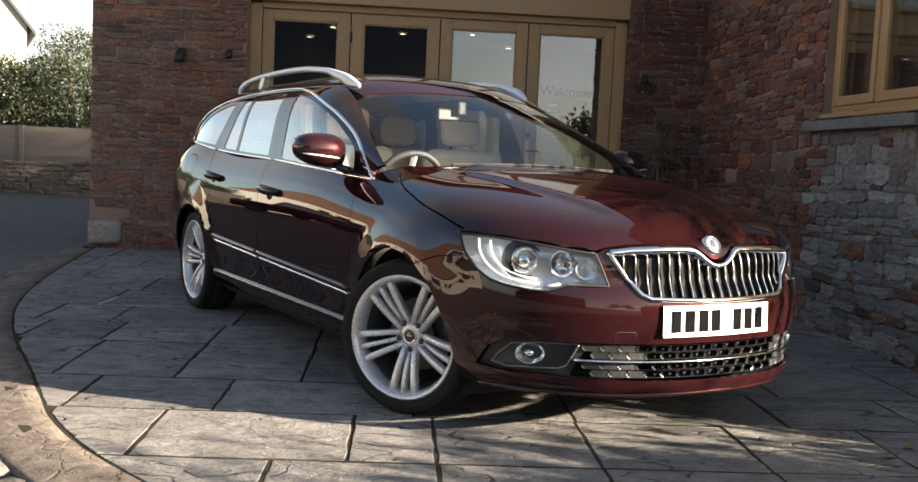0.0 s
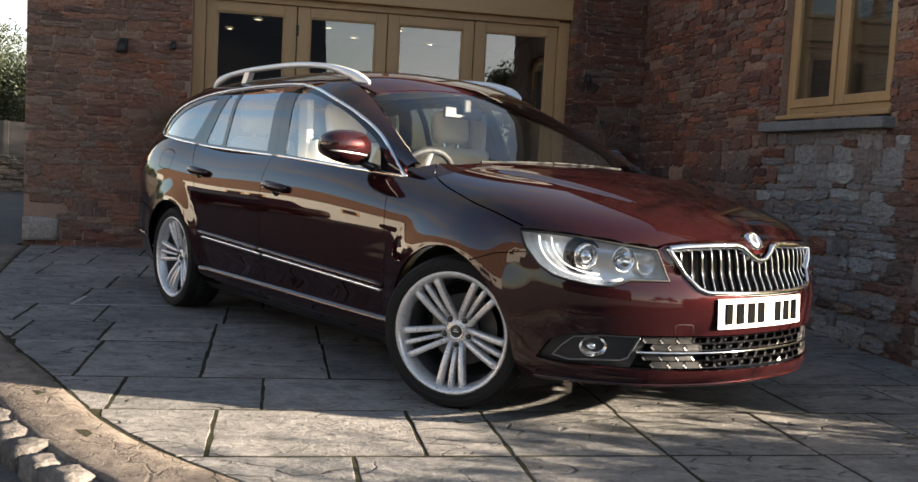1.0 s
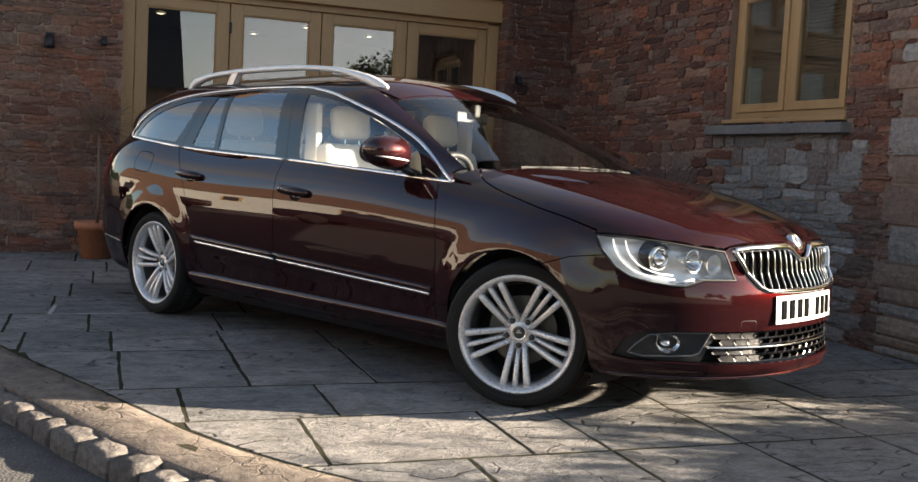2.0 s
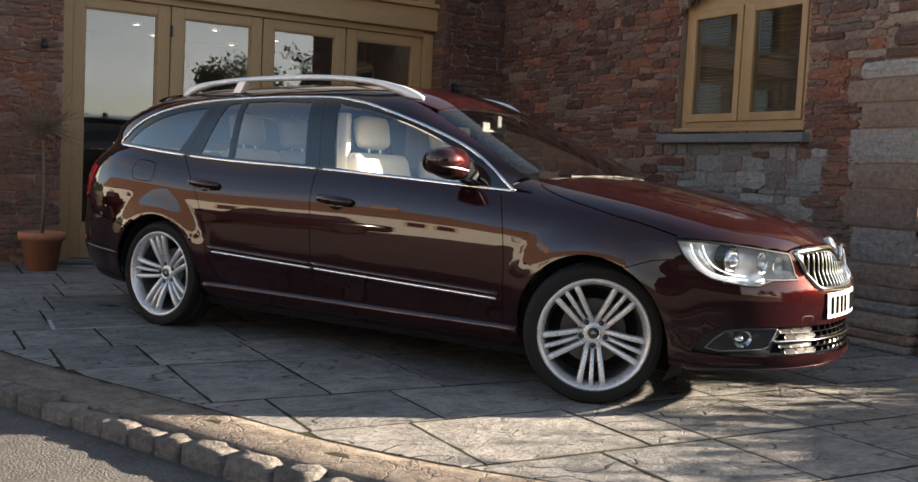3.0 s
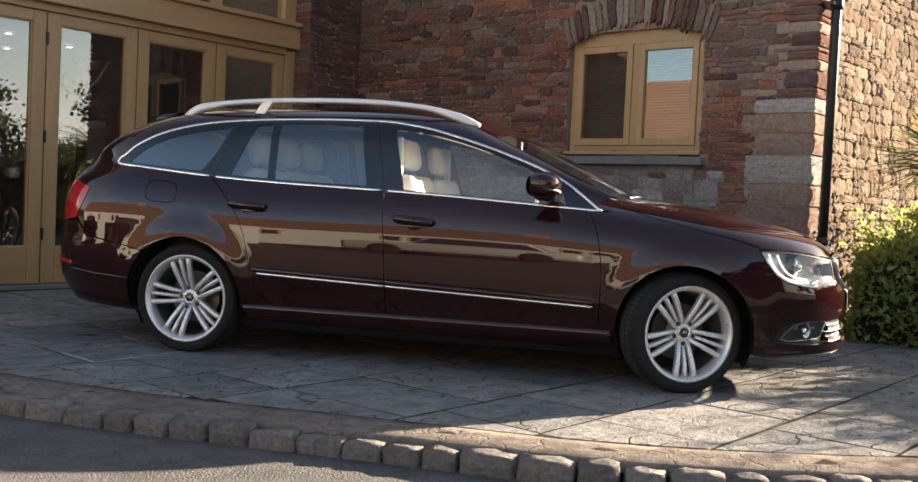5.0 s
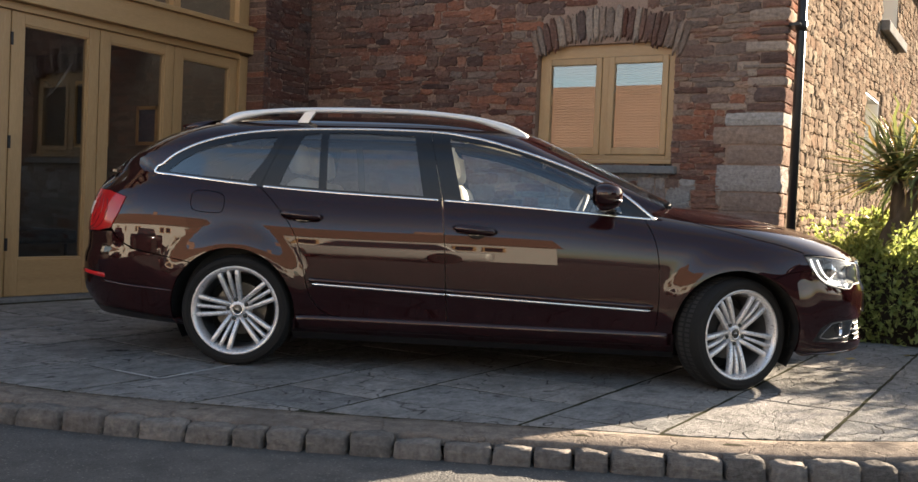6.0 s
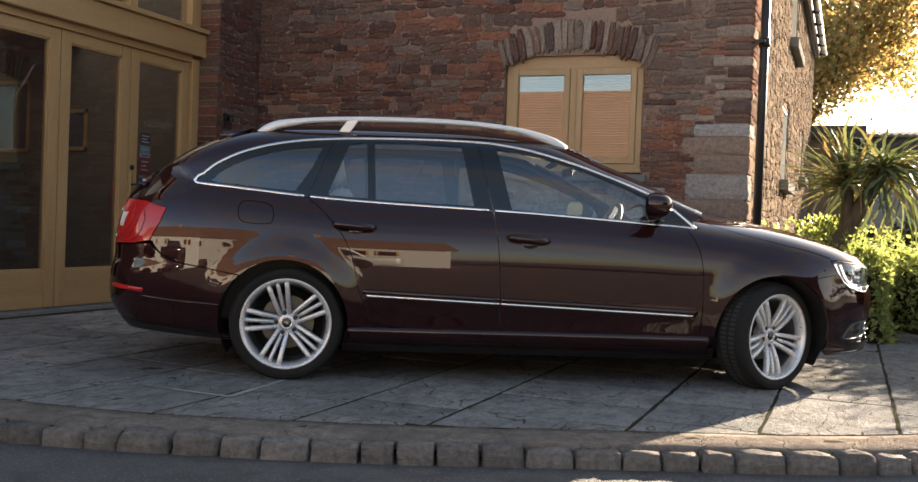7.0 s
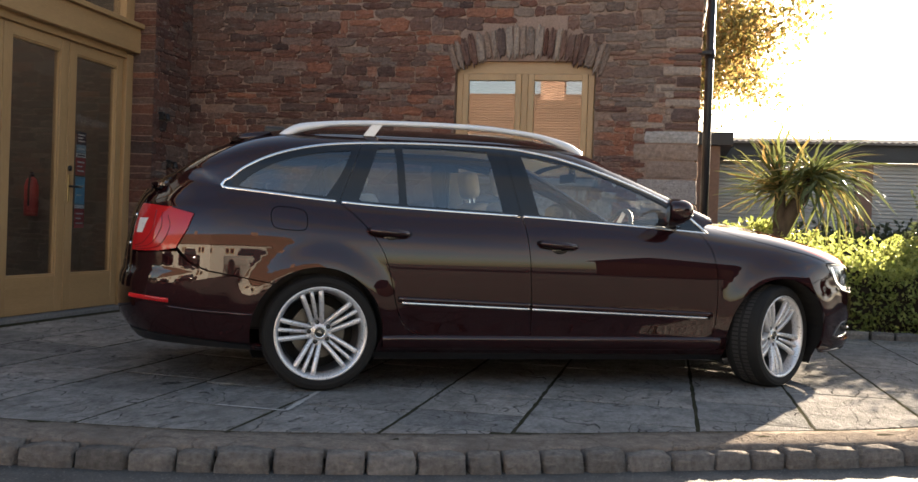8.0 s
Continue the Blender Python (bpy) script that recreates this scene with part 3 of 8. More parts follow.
# quoins at the yard corner, alternate courses long and short
rng = random.Random(4)
quoins = empty("quoin_stack", pose(SIDE_X, SUN_Y, 0), "weathered buff corner stones of the rubble wall", "corner stones", kind="structure")
z = -0.1
k = 0
while z < 4.4:
    h = rng.choice((0.07, 0.10, 0.15, 0.19, 0.23) if z < 1.75 else (0.05, 0.07, 0.09, 0.12)) + rng.uniform(-0.012, 0.015)
    lx, ly = (0.36, 0.43) if k % 2 else (0.24, 0.50)
    lx, ly = lx + rng.uniform(-0.06, 0.08), ly + rng.uniform(-0.02, 0.05) - 0.23 * (z > 1.75)
    b = bmesh.new()
    box(b, -0.018, lx, -0.03, ly, z + 0.006, z + h - 0.006)
    bmesh.ops.subdivide_edges(b, edges=b.edges[:], cuts=3, use_grid_fill=True)
    for v in b.verts:
        q = noise.noise(v.co * 7 + Vector((k * 3.1, 0, 0))) * 0.011 + noise.noise(v.co * 26 + Vector((0, k * 1.7, 0))) * 0.007
        near_edge = (v.co.x < -0.017) + (v.co.y < -0.029) + (v.co.z < z + 0.007) + (v.co.z > z + h - 0.007)
        inward = Vector((lx / 2 - v.co.x, ly / 2 - v.co.y, (z + h / 2 - v.co.z) * 0.5)).normalized()
        v.co += inward * (0.006 * max(near_edge - 1, 0) + q)
    part("quoin", b, (M_PALE if k % 3 == 1 else M_QUOIN) if z < 1.75 else (M_QUOIN if k % 4 == 0 else M_STONE), quoins)
    z += h
    k += 1

# the big pale stone low at the west corner
b = bmesh.new()
box(b, 0.0, 0.30, -0.05, 0.1, 0.10, 0.30)
bmesh.ops.subdivide_edges(b, edges=b.edges[:], cuts=4, use_grid_fill=True)
for v in b.verts:
    v.co += Vector((0, 0.02, 0)) * noise.noise(v.co * 9) + Vector((0.15 - v.co.x, 0, 0.2 - v.co.z)) * 0.1 * noise.noise(v.co * 5 + Vector((3, 1, 1)))
big = part("corner_boulder", b, M_PALE, None, smooth=True)
big.matrix_world = pose(-2.56, BACK_Y, 0)
tagged(big, "large pale corner stone low in the red wall", "stone", kind="structure")

# arch of upright stones over the window
voussoirs = empty("window_arch", pose(SIDE_X, 6.19, 0, 0, 0, -90), "segmental arch of narrow upright stones over the window", "stone arch", kind="structure")
meshes = stone_meshes(M_QUOIN)[:4] + stone_meshes(M_STONE)[:6]
rng = random.Random(9)
x = -0.70
while x < 0.70:
    w = rng.uniform(0.045, 0.085)
    c = x + w / 2
    ob = new("arch_stone", meshes[rng.randrange(10)])
    ob.parent = voussoirs
    ob.matrix_local = Matrix.Translation((c, 0, 2.62 - 0.17 * (c / 0.7) ** 2)) @ Matrix.Rotation(c * 0.42, 4, "Y") @ Matrix.Diagonal((w - 0.008, 0.032, rng.uniform(0.23, 0.28), 1))
    x += w

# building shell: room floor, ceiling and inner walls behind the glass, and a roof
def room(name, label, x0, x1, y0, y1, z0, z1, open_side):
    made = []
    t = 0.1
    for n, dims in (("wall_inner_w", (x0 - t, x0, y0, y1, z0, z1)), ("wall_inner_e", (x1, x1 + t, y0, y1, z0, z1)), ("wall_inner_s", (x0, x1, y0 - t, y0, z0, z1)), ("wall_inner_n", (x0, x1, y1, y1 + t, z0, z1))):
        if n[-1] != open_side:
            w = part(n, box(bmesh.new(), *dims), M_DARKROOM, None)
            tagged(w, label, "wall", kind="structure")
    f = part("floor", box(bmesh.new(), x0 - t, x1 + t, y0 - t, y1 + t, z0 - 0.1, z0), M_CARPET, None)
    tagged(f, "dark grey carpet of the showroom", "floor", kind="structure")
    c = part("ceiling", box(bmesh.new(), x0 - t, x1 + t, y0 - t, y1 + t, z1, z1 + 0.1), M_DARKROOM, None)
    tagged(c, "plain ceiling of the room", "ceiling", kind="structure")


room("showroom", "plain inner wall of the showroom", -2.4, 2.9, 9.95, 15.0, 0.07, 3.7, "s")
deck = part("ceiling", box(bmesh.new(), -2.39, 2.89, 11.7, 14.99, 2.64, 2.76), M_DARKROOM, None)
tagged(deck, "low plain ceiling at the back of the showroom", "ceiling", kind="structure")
for x, y in ((-1.5, 13.5), (-0.7, 13.3), (0.2, 13.6), (1.1, 13.3), (2.0, 13.6), (-1.1, 14.5), (0.6, 14.5), (1.7, 14.6)):
    spot = empty("ceiling_spot", pose(x, y, 2.625), "small round recessed ceiling spotlight, lit", "ceiling light", "showroom spotlights")
    part("bezel", lathe(bmesh.new(), [(0.045, 0.0), (0.05, -0.012), (0.065, -0.004), (0.066, 0.012)], 20), M_RENDER, spot, smooth=True)
    part("diffuser", lathe(bmesh.new(), [(0.0, -0.004), (0.046, -0.004)], 20), M_SPOT, spot)
for x, y, z, watts in ((0.0, 10.8, 3.6, 2.5), (1.8, 10.8, 3.6, 4)):
    lamp = new("showroom_light", bpy.data.lights.new("showroom_light", "AREA"))
    lamp.data.energy, lamp.data.size, lamp.data.color = watts, 2.5, (1.0, 0.84, 0.68)
    lamp.matrix_world = pose(x, y, z)
strip = new("office_light", bpy.data.lights.new("office_light", "AREA"))
strip.data.energy, strip.data.size, strip.data.color = 7, 1.2, (1.0, 0.93, 0.82)
strip.matrix_world = pose(4.8, 6.6, 2.9)
for y in (5.9, 6.9):
    tube_lamp = empty("strip_light", pose(4.7, y, 2.93), "long lit strip light on the office ceiling", "ceiling light", "office strip lights")
    boxed("housing", (-0.6, 0.6, -0.05, 0.05, 0.0, 0.06), M_RENDER, tube_lamp)
    boxed("tube", (-0.58, 0.58, -0.02, 0.02, -0.03, -0.001), M_SPOT, tube_lamp, 0.005)
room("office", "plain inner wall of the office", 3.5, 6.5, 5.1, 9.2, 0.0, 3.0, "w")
blank = part("wall_upper", box(bmesh.new(), -1.25, 2.36, BACK_Y + 0.22, BACK_Y + 0.4, 3.6, 3.72), M_OAK, None)
tagged(blank, "oak boarding above the glazed doors", "wall", kind="structure")
bm = bmesh.new()
for a, b_, z in (((-2.8, 9.35), (2.98, 15.4), 3.72), ((2.9, 4.75), (15.8, 15.4), 4.5)):
    box(bm, a[0], b_[0], a[1], b_[1], z, z + 0.14)
roof = part("roof", bm, M_ROOFTILE, None)
tagged(roof, "low dark tiled roof of the stone building", "roof", kind="structure")

# ---- oak doors ----
FRAME_Y = BACK_Y + 0.235
doors = empty("door_frame", pose(0, 0, 0), "pale oak frame round four glazed folding doors", "door frame", kind="structure")
for x0, x1 in ((-1.20, -1.09), (2.21, 2.32)):
    boxed("post", (x0, x1, FRAME_Y - 0.035, FRAME_Y + 0.10, 0.05, 2.36), M_OAK, doors)
for x0, x1 in ((-1.20, -1.06), (2.18, 2.32)):
    boxed("post", (x0, x1, FRAME_Y - 0.03, FRAME_Y + 0.10, 2.64, 3.6), M_OAK, doors)
boxed("head", (-1.09, 2.21, FRAME_Y - 0.03, FRAME_Y + 0.10, 2.32, 2.38), M_OAK_H, doors)
boxed("beam", (-1.22, 2.34, FRAME_Y - 0.10, FRAME_Y + 0.10, 2.38, 2.60), M_OAK_H, doors, 0.008)
boxed("ledge", (-1.22, 2.34, FRAME_Y - 0.14, FRAME_Y + 0.10, 2.60, 2.645), M_OAK_H, doors, 0.006)
boxed("threshold", (-1.2, 2.32, FRAME_Y - 0.12, FRAME_Y + 0.14, 0.0, 0.085), M_SILL, doors)
for x in (-0.30, 0.56, 1.38):
    boxed("mullion", (x - 0.045, x + 0.045, FRAME_Y - 0.02, FRAME_Y + 0.08, 2.645, 3.6), M_OAK, doors)
part("upper_pane", box(bmesh.new(), -1.06, 2.18, FRAME_Y + 0.03, FRAME_Y + 0.036, 2.645, 3.6), M_GLASS, doors).visible_shadow = False
GLASSES = ((-0.993, -0.391), (-0.158, 0.451), (0.67, 1.28), (1.50, 2.112))
LEAVES = ((-1.088, -0.277), (-0.273, 0.558), (0.562, 1.388), (1.392, 2.208))
for k, ((g0, g1), (l0, l1)) in enumerate(zip(GLASSES, LEAVES)):
    l0, l1 = l0 + 0.0025, l1 - 0.0025
    leaf = empty("door_%d" % (k + 1), pose(0, 0, 0), "closed glazed oak folding door leaf", "door", "folding doors", "structure")
    y0, y1 = FRAME_Y, FRAME_Y + 0.056
    boxed("stile", (l0, g0, y0, y1, 0.09, 2.318), M_OAK, leaf)
    boxed("stile", (g1, l1, y0, y1, 0.09, 2.318), M_OAK, leaf)
    boxed("rail", (g0, g1, y0 + 0.002, y1, 2.225, 2.318), M_OAK_H, leaf)
    boxed("rail", (g0, g1, y0 + 0.002, y1, 0.09, 0.385), M_OAK_H, leaf)
    for dims in ((g0, g0 + 0.014, y0 + 0.010, y1, 0.385, 2.225), (g1 - 0.014, g1, y0 + 0.010, y1, 0.385, 2.225), (g0, g1, y0 + 0.010, y1, 2.211, 2.225), (g0, g1, y0 + 0.010, y1, 0.385, 0.400)):
        boxed("glazing_bead", dims, M_OAK, leaf, 0.003)
    part("pane", box(bmesh.new(), g0, g1, y0 + 0.026, y0 + 0.032, 0.385, 2.225), M_GLASS, leaf).visible_shadow = False
    for z in (0.5, 1.3, 2.1) if k == 1 else ():
        boxed("hinge", (l0 - 0.012, l0 + 0.012, y0 - 0.012, y0 - 0.001, z - 0.05, z + 0.05), M_IRON, leaf, 0.003)

# ---- window in the long wall ----
win = empty("window_1", pose(SIDE_X, 6.19, 0, 0, 0, -90), "pale oak two-light casement window with an arched head", "window", kind="structure")
# local x runs along the wall towards the yard, y into the wall
W0, W1, Z0, Z1 = -0.635, 0.635, 1.42, 2.33
Y0, Y1 = 0.05, 0.13
boxed("window_frame", (W0, W0 + 0.055, Y0, Y1, Z0, Z1 + 0.06), M_OAK, win)
boxed("window_frame", (W1 - 0.055, W1, Y0, Y1, Z0, Z1 + 0.06), M_OAK, win)
boxed("window_frame", (W0 + 0.055, W1 - 0.055, Y0, Y1, Z0, Z0 + 0.05), M_OAK_H, win)
boxed("mullion", (-0.03, 0.03, Y0, Y1, Z0 + 0.05, Z1), M_OAK, win)
bm = bmesh.new()
top, bottom = [], []
for k in range(25):
    x = W0 + (W1 - W0) * k / 24
    z = 2.50 - 0.105 * (2 * k / 24 - 1) ** 2
    top.append([bm.verts.new((x, y, z)) for y in (Y0 - 0.004, Y1)])
    bottom.append([bm.verts.new((x, y, Z1)) for y in (Y0 - 0.004, Y1)])
for k in range(24):
    a, b, c, d = top[k], top[k + 1], bottom[k], bottom[k + 1]
    for f in ((c[0], d[0], b[0], a[0]), (a[0], b[0], b[1], a[1]), (d[0], c[0], c[1], d[1]), (d[1], c[1], a[1], b[1])):
        bm.faces.new(f)
part("head_board", bm, M_OAK_H, win)
boxed("window_sill", (W0 - 0.02, W1 + 0.02, -0.02, Y1, Z0 - 0.03, Z0), M_OAK_H, win, 0.006)
for a, b in ((W0 + 0.057, -0.032), (0.032, W1 - 0.057)):
    sash = part("sash", bmesh.new(), M_OAK, win)
    bm = bmesh.new()
    z0, z1 = Z0 + 0.052, Z1 - 0.002
    for dims in ((a, a + 0.055, Y0 - 0.012, Y1 - 0.02, z0, z1), (b - 0.055, b, Y0 - 0.012, Y1 - 0.02, z0, z1), (a + 0.055, b - 0.055, Y0 - 0.010, Y1 - 0.02, z0, z0 + 0.06), (a + 0.055, b - 0.055, Y0 - 0.010, Y1 - 0.02, z1 - 0.06, z1)):
        box(bm, *dims, bevel=0.005)
    bm.to_mesh(sash.data)
    bm.free()
    part("pane", box(bmesh.new(), a + 0.055, b - 0.055, Y0 + 0.012, Y0 + 0.018, z0 + 0.06, z1 - 0.06), M_GLASS, sash).visible_shadow = False
stone_sill = part("stone_sill", box(bmesh.new(), -0.745, 0.735, -0.085, 0.12, 1.305, 1.372, bevel=0.008), M_SILL, None)
stone_sill.matrix_world = pose(SIDE_X, 6.22, 0, 0, 0, -90)
tagged(stone_sill, "grey stone window sill in the rubble wall", "sill", kind="structure")
# black strip filling the gap, its colour standing in for shade between the sills
gap_strip = part("sill_gap_shade", box(bmesh.new(), -0.66, 0.66, 0.0, 0.15, 1.372, 1.42), M_IRON, None)
gap_strip.matrix_world = pose(SIDE_X, 6.19, 0, 0, 0, -90)
tagged(gap_strip, "dark strip standing in for the shaded gap between the sills", "sill", kind="structure")
blind = empty("window_blind", pose(SIDE_X, 6.19, 0, 0, 0, -90), "brown slatted blind half drawn behind the window", "blind")
for a, b in ((W0 + 0.05, -0.02), (0.02, W1 - 0.05)):
    z = Z0 + 0.03
    while z < 2.30:
        s = box(bmesh.new(), a, b, 0.17, 0.173, z, z + 0.022)
        bmesh.ops.rotate(s, verts=s.verts[:], cent=(0, 0.17, z), matrix=Matrix.Rotation(radians(62 if a > 0 and z > 1.98 else 33), 3, "X"))
        part("slat", s, M_BLIND, blind)
        z += 0.024

# rainwater pipe on the corner
pipe = empty("rainwater_pipe", pose(SIDE_X + 0.11, SUN_Y - 0.10, 0), "black cast-iron rainwater pipe fixed to the corner", "pipe")
part("pipe", tube(bmesh.new(), [(0, 0, 0.0), (0, 0, 4.5)], 0.037, 16), M_IRON, pipe, smooth=True)
for z in (0.75, 2.52, 4.3):
    part("collar", tube(bmesh.new(), [(0, 0, z - 0.04), (0, 0, z + 0.04)], 0.047, 16), M_IRON, pipe, smooth=True)
    part("bracket", box(bmesh.new(), -0.10, 0.06, -0.012, 0.10, z - 0.012, z + 0.012), M_IRON, pipe)

gully = part("drain_gully", box(bmesh.new(), -0.065, 0.065, -0.065, 0.065, 0.0, 0.10, bevel=0.012), M_TERRACOTTA, None)
gully.matrix_world = pose(SIDE_X + 0.11, SUN_Y - 0.13, 0)
tagged(gully, "terracotta gully surround at the foot of the black pipe", "drain")

# ---- small things at the doors ----
PANE_Y = FRAME_Y + 0.026
handle = empty("door_handle", pose(1.43, FRAME_Y, 0), "brass lever handle with a dark lock on the oak door", "door handle")
boxed("handle_plate", (-0.018, 0.018, -0.008, -0.001, 0.99, 1.22), M_BRASS, handle)
part("lever", tube(bmesh.new(), [(0, -0.008, 1.12), (0, -0.045, 1.12), (0.05, -0.05, 1.12), (0.11, -0.045, 1.115)], 0.009, 8), M_IRON, handle, smooth=True)
part("lock", tube(bmesh.new(), [(0, -0.001, 1.27), (0, -0.016, 1.27)], 0.022, 16), M_IRON, handle, smooth=True)


def notice(x0, x1, z0, z1, colour, bands, label):
    """A flat notice stuck on the glass, with plain bars for its small print."""
    thing = empty("notice", pose(0, PANE_Y + 0.012, 0), label, "notice", "notices on the door glass")
    boxed("sheet", (x0, x1, 0.0, 0.002, z0, z1), colour, thing, 0)
    for k in range(bands):
        z = z1 - (k + 1) * (z1 - z0) / (bands + 1)
        boxed("text_bar", (x0 + 0.02, x1 - 0.02 - 0.03 * (k % 2), -0.0025, -0.0005, z - 0.006, z + 0.006), M_PAPER if colour is not M_PAPER else M_NAVY, thing, 0)


for z0, z1, colour, bands, label in ((1.487, 1.593, M_NAVY, 3, "small navy notice on the door glass"), (1.413, 1.482, M_PALEBLUE, 1, "small pale blue notice on the door glass"), (1.375, 1.410, M_PAPER, 1, "narrow white notice on the door glass"), (1.224, 1.372, M_POSTRED, 3, "small red notice on the door glass"), (0.975, 1.21, M_CYAN, 2, "bright blue notice on the door glass"), (0.94, 0.972, M_PAPER, 0, "narrow white strip on the door glass"), (0.775, 0.938, M_POSTRED, 3, "dull red notice low on the door glass")):
    notice(1.585, 1.725, z0, z1, colour, bands, label)
extinguisher = empty("fire_extinguisher", pose(2.80, 11.05, 0.86), "red fire extinguisher on the showroom wall", "fire extinguisher")
part("cylinder", lathe(bmesh.new(), [(0.0, 0.0), (0.062, 0.0), (0.068, 0.02), (0.068, 0.30), (0.05, 0.36), (0.022, 0.39), (0.0, 0.39)], 24), M_POSTRED, extinguisher, smooth=True)
part("valve", tube(bmesh.new(), [(0, 0, 0.38), (0, 0, 0.44)], 0.02, 10), M_IRON, extinguisher)
part("hose", tube(bmesh.new(), [(0, 0, 0.42), (-0.07, -0.03, 0.40), (-0.09, -0.03, 0.25), (-0.085, -0.03, 0.10)], 0.010, 8), M_IRON, extinguisher, smooth=True)
for x, y, z, w, h in ((2.885, 12.7, 1.9, 0.62, 0.8), (2.885, 11.75, 1.75, 0.35, 0.45)):
    picture = empty("framed_picture", pose(x, y, z, 0, 0, -90), "dark picture in an oak frame on the showroom wall", "picture", "showroom pictures")
    bm = bmesh.new()
    for dims in ((-w / 2, w / 2, 0, 0.02, h / 2 - 0.04, h / 2), (-w / 2, w / 2, 0, 0.02, -h / 2, -h / 2 + 0.04), (-w / 2, -w / 2 + 0.04, 0, 0.02, -h / 2, h / 2), (w / 2 - 0.04, w / 2, 0, 0.02, -h / 2, h / 2)):
        box(bm, *dims)
    part("picture_frame", bm, M_OAK, picture)
    boxed("print", (-w / 2 + 0.04, w / 2 - 0.04, 0.008, 0.012, -h / 2 + 0.04, h / 2 - 0.04), M_NAVY, picture, 0)
bench = empty("bench_seat", pose(2.2, 13.2, 0.07), "low black leather bench in the showroom", "bench")
boxed("cushion", (-0.5, 0.4, -0.7, 0.7, 0.28, 0.44), M_IRON, bench, 0.04)
for x in (-0.4, 0.3):
    for y in (-0.6, 0.6):
        part("leg", tube(bmesh.new(), [(x, y, 0), (x, y, 0.29)], 0.02, 8), M_IRON, bench)

# pale lettering and a swirl on the glass
def lettering(text, x, z, size, name, label):
    cu = bpy.data.curves.new(name, "FONT")
    cu.body, cu.size, cu.extrude = text, size, 0.0006
    ob = new(name, cu)
    me = bpy.data.meshes.new_from_object(ob)
    bpy.data.objects.remove(ob)
    me.materials.append(M_ETCH)
    ob = new(name, me)
    ob.matrix_world = pose(x, PANE_Y - 0.002, z, 90)
    return tagged(ob, label, "lettering")


lettering("Welcome", 1.53, 1.655, 0.125, "glass_lettering", "faint pale welcome lettering on the door glass")
bm = bmesh.new()
swirl = [(0.02 + 0.17 * (1 - u * 0.75) * math.cos(1.0 + u * 8.5), 0, 1.76 + 0.13 * (1 - u * 0.75) * math.sin(1.0 + u * 8.5)) for u in np.linspace(0, 1, 40)]
tube(bm, swirl, [0.003 + 0.007 * math.sin(math.pi * k / 39) for k in range(40)], 4, flat=0.1)
tube(bm, [(0.12, 0, 1.72), (0.22, 0, 1.86), (0.30, 0, 1.99), (0.42, 0, 2.04)], [0.006, 0.018, 0.012, 0.003], 4, flat=0.1)
mark = part("glass_swirl", bm, M_ETCH, None)
mark.matrix_world = pose(0, PANE_Y - 0.003, 0)
tagged(mark, "faint pale swirl drawn on the door glass", "lettering")

# ---- car: the shape of its skin ----
# x forward from midway between the axles, y out to the side, z up
AXLE, WHEEL_R, ZS, PN, PR, PS = 1.38, 0.307, 0.62, 2.3, 3.7, 3.2


def spline(*knots):
    """A smooth function through pairs of numbers, straight beyond its ends."""
    x, y = np.array([k[0] for k in knots], float), np.array([k[1] for k in knots], float)
    h, n = np.diff(x), len(x)
    a, r = np.zeros((n, n)), np.zeros(n)
    a[0, 0] = a[-1, -1] = 1
    for i in range(1, n - 1):
        a[i, i - 1], a[i, i], a[i, i + 1] = h[i - 1], 2 * (h[i - 1] + h[i]), h[i]
        r[i] = 6 * ((y[i + 1] - y[i]) / h[i] - (y[i] - y[i - 1]) / h[i - 1])
    m = np.linalg.solve(a, r)

    def f(t):
        t = np.asarray(t, float)
        i = np.clip(np.searchsorted(x, t) - 1, 0, n - 2)
        q = np.clip(t, x[0], x[-1])
        u, v = x[i + 1] - q, q - x[i]
        s = m[i] * u ** 3 / (6 * h[i]) + m[i + 1] * v ** 3 / (6 * h[i]) + (y[i] / h[i] - m[i] * h[i] / 6) * u + (y[i + 1] / h[i] - m[i + 1] * h[i] / 6) * v
        lo, hi = (y[1] - y[0]) / h[0] - h[0] * m[1] / 6, (y[-1] - y[-2]) / h[-1] + h[-1] * m[-2] / 6
        return s + np.where(t < x[0], (t - x[0]) * lo, 0) + np.where(t > x[-1], (t - x[-1]) * hi, 0)
    return f


half_width = spline((0.14, 0.72), (0.20, 0.785), (0.26, 0.825), (0.33, 0.842), (0.42, 0.861), (0.52, 0.873), (0.62, 0.876))
nose_reach = spline((0.14, 0.70), (0.20, 0.85), (0.25, 0.888), (0.32, 0.880), (0.42, 0.878), (0.50, 0.882), (0.56, 0.872), (0.62, 0.842))
tail_reach = spline((0.14, 0.78), (0.20, 0.88), (0.28, 0.96), (0.36, 1.015), (0.50, 1.030), (0.60, 1.015), (0.62, 1.005))
crest = spline((-2.385, 0.62), (-2.368, 0.76), (-2.325, 0.95), (-2.22, 1.09), (-2.0, 1.18), (-1.3, 1.15), (0, 1.12), (0.5, 1.09), (0.85, 1.035), (1.0, 1.008), (1.2, 0.980), (1.5, 0.938), (1.8, 0.880), (2.0, 0.829), (2.1, 0.788), (2.16, 0.754), (2.205, 0.70), (2.225, 0.62))
belt = spline((-2.35, 1.075), (-1.88, 1.047), (-1.26, 0.996), (-0.22, 0.958), (0.6, 0.920), (0.93, 0.903), (1.3, 0.885))
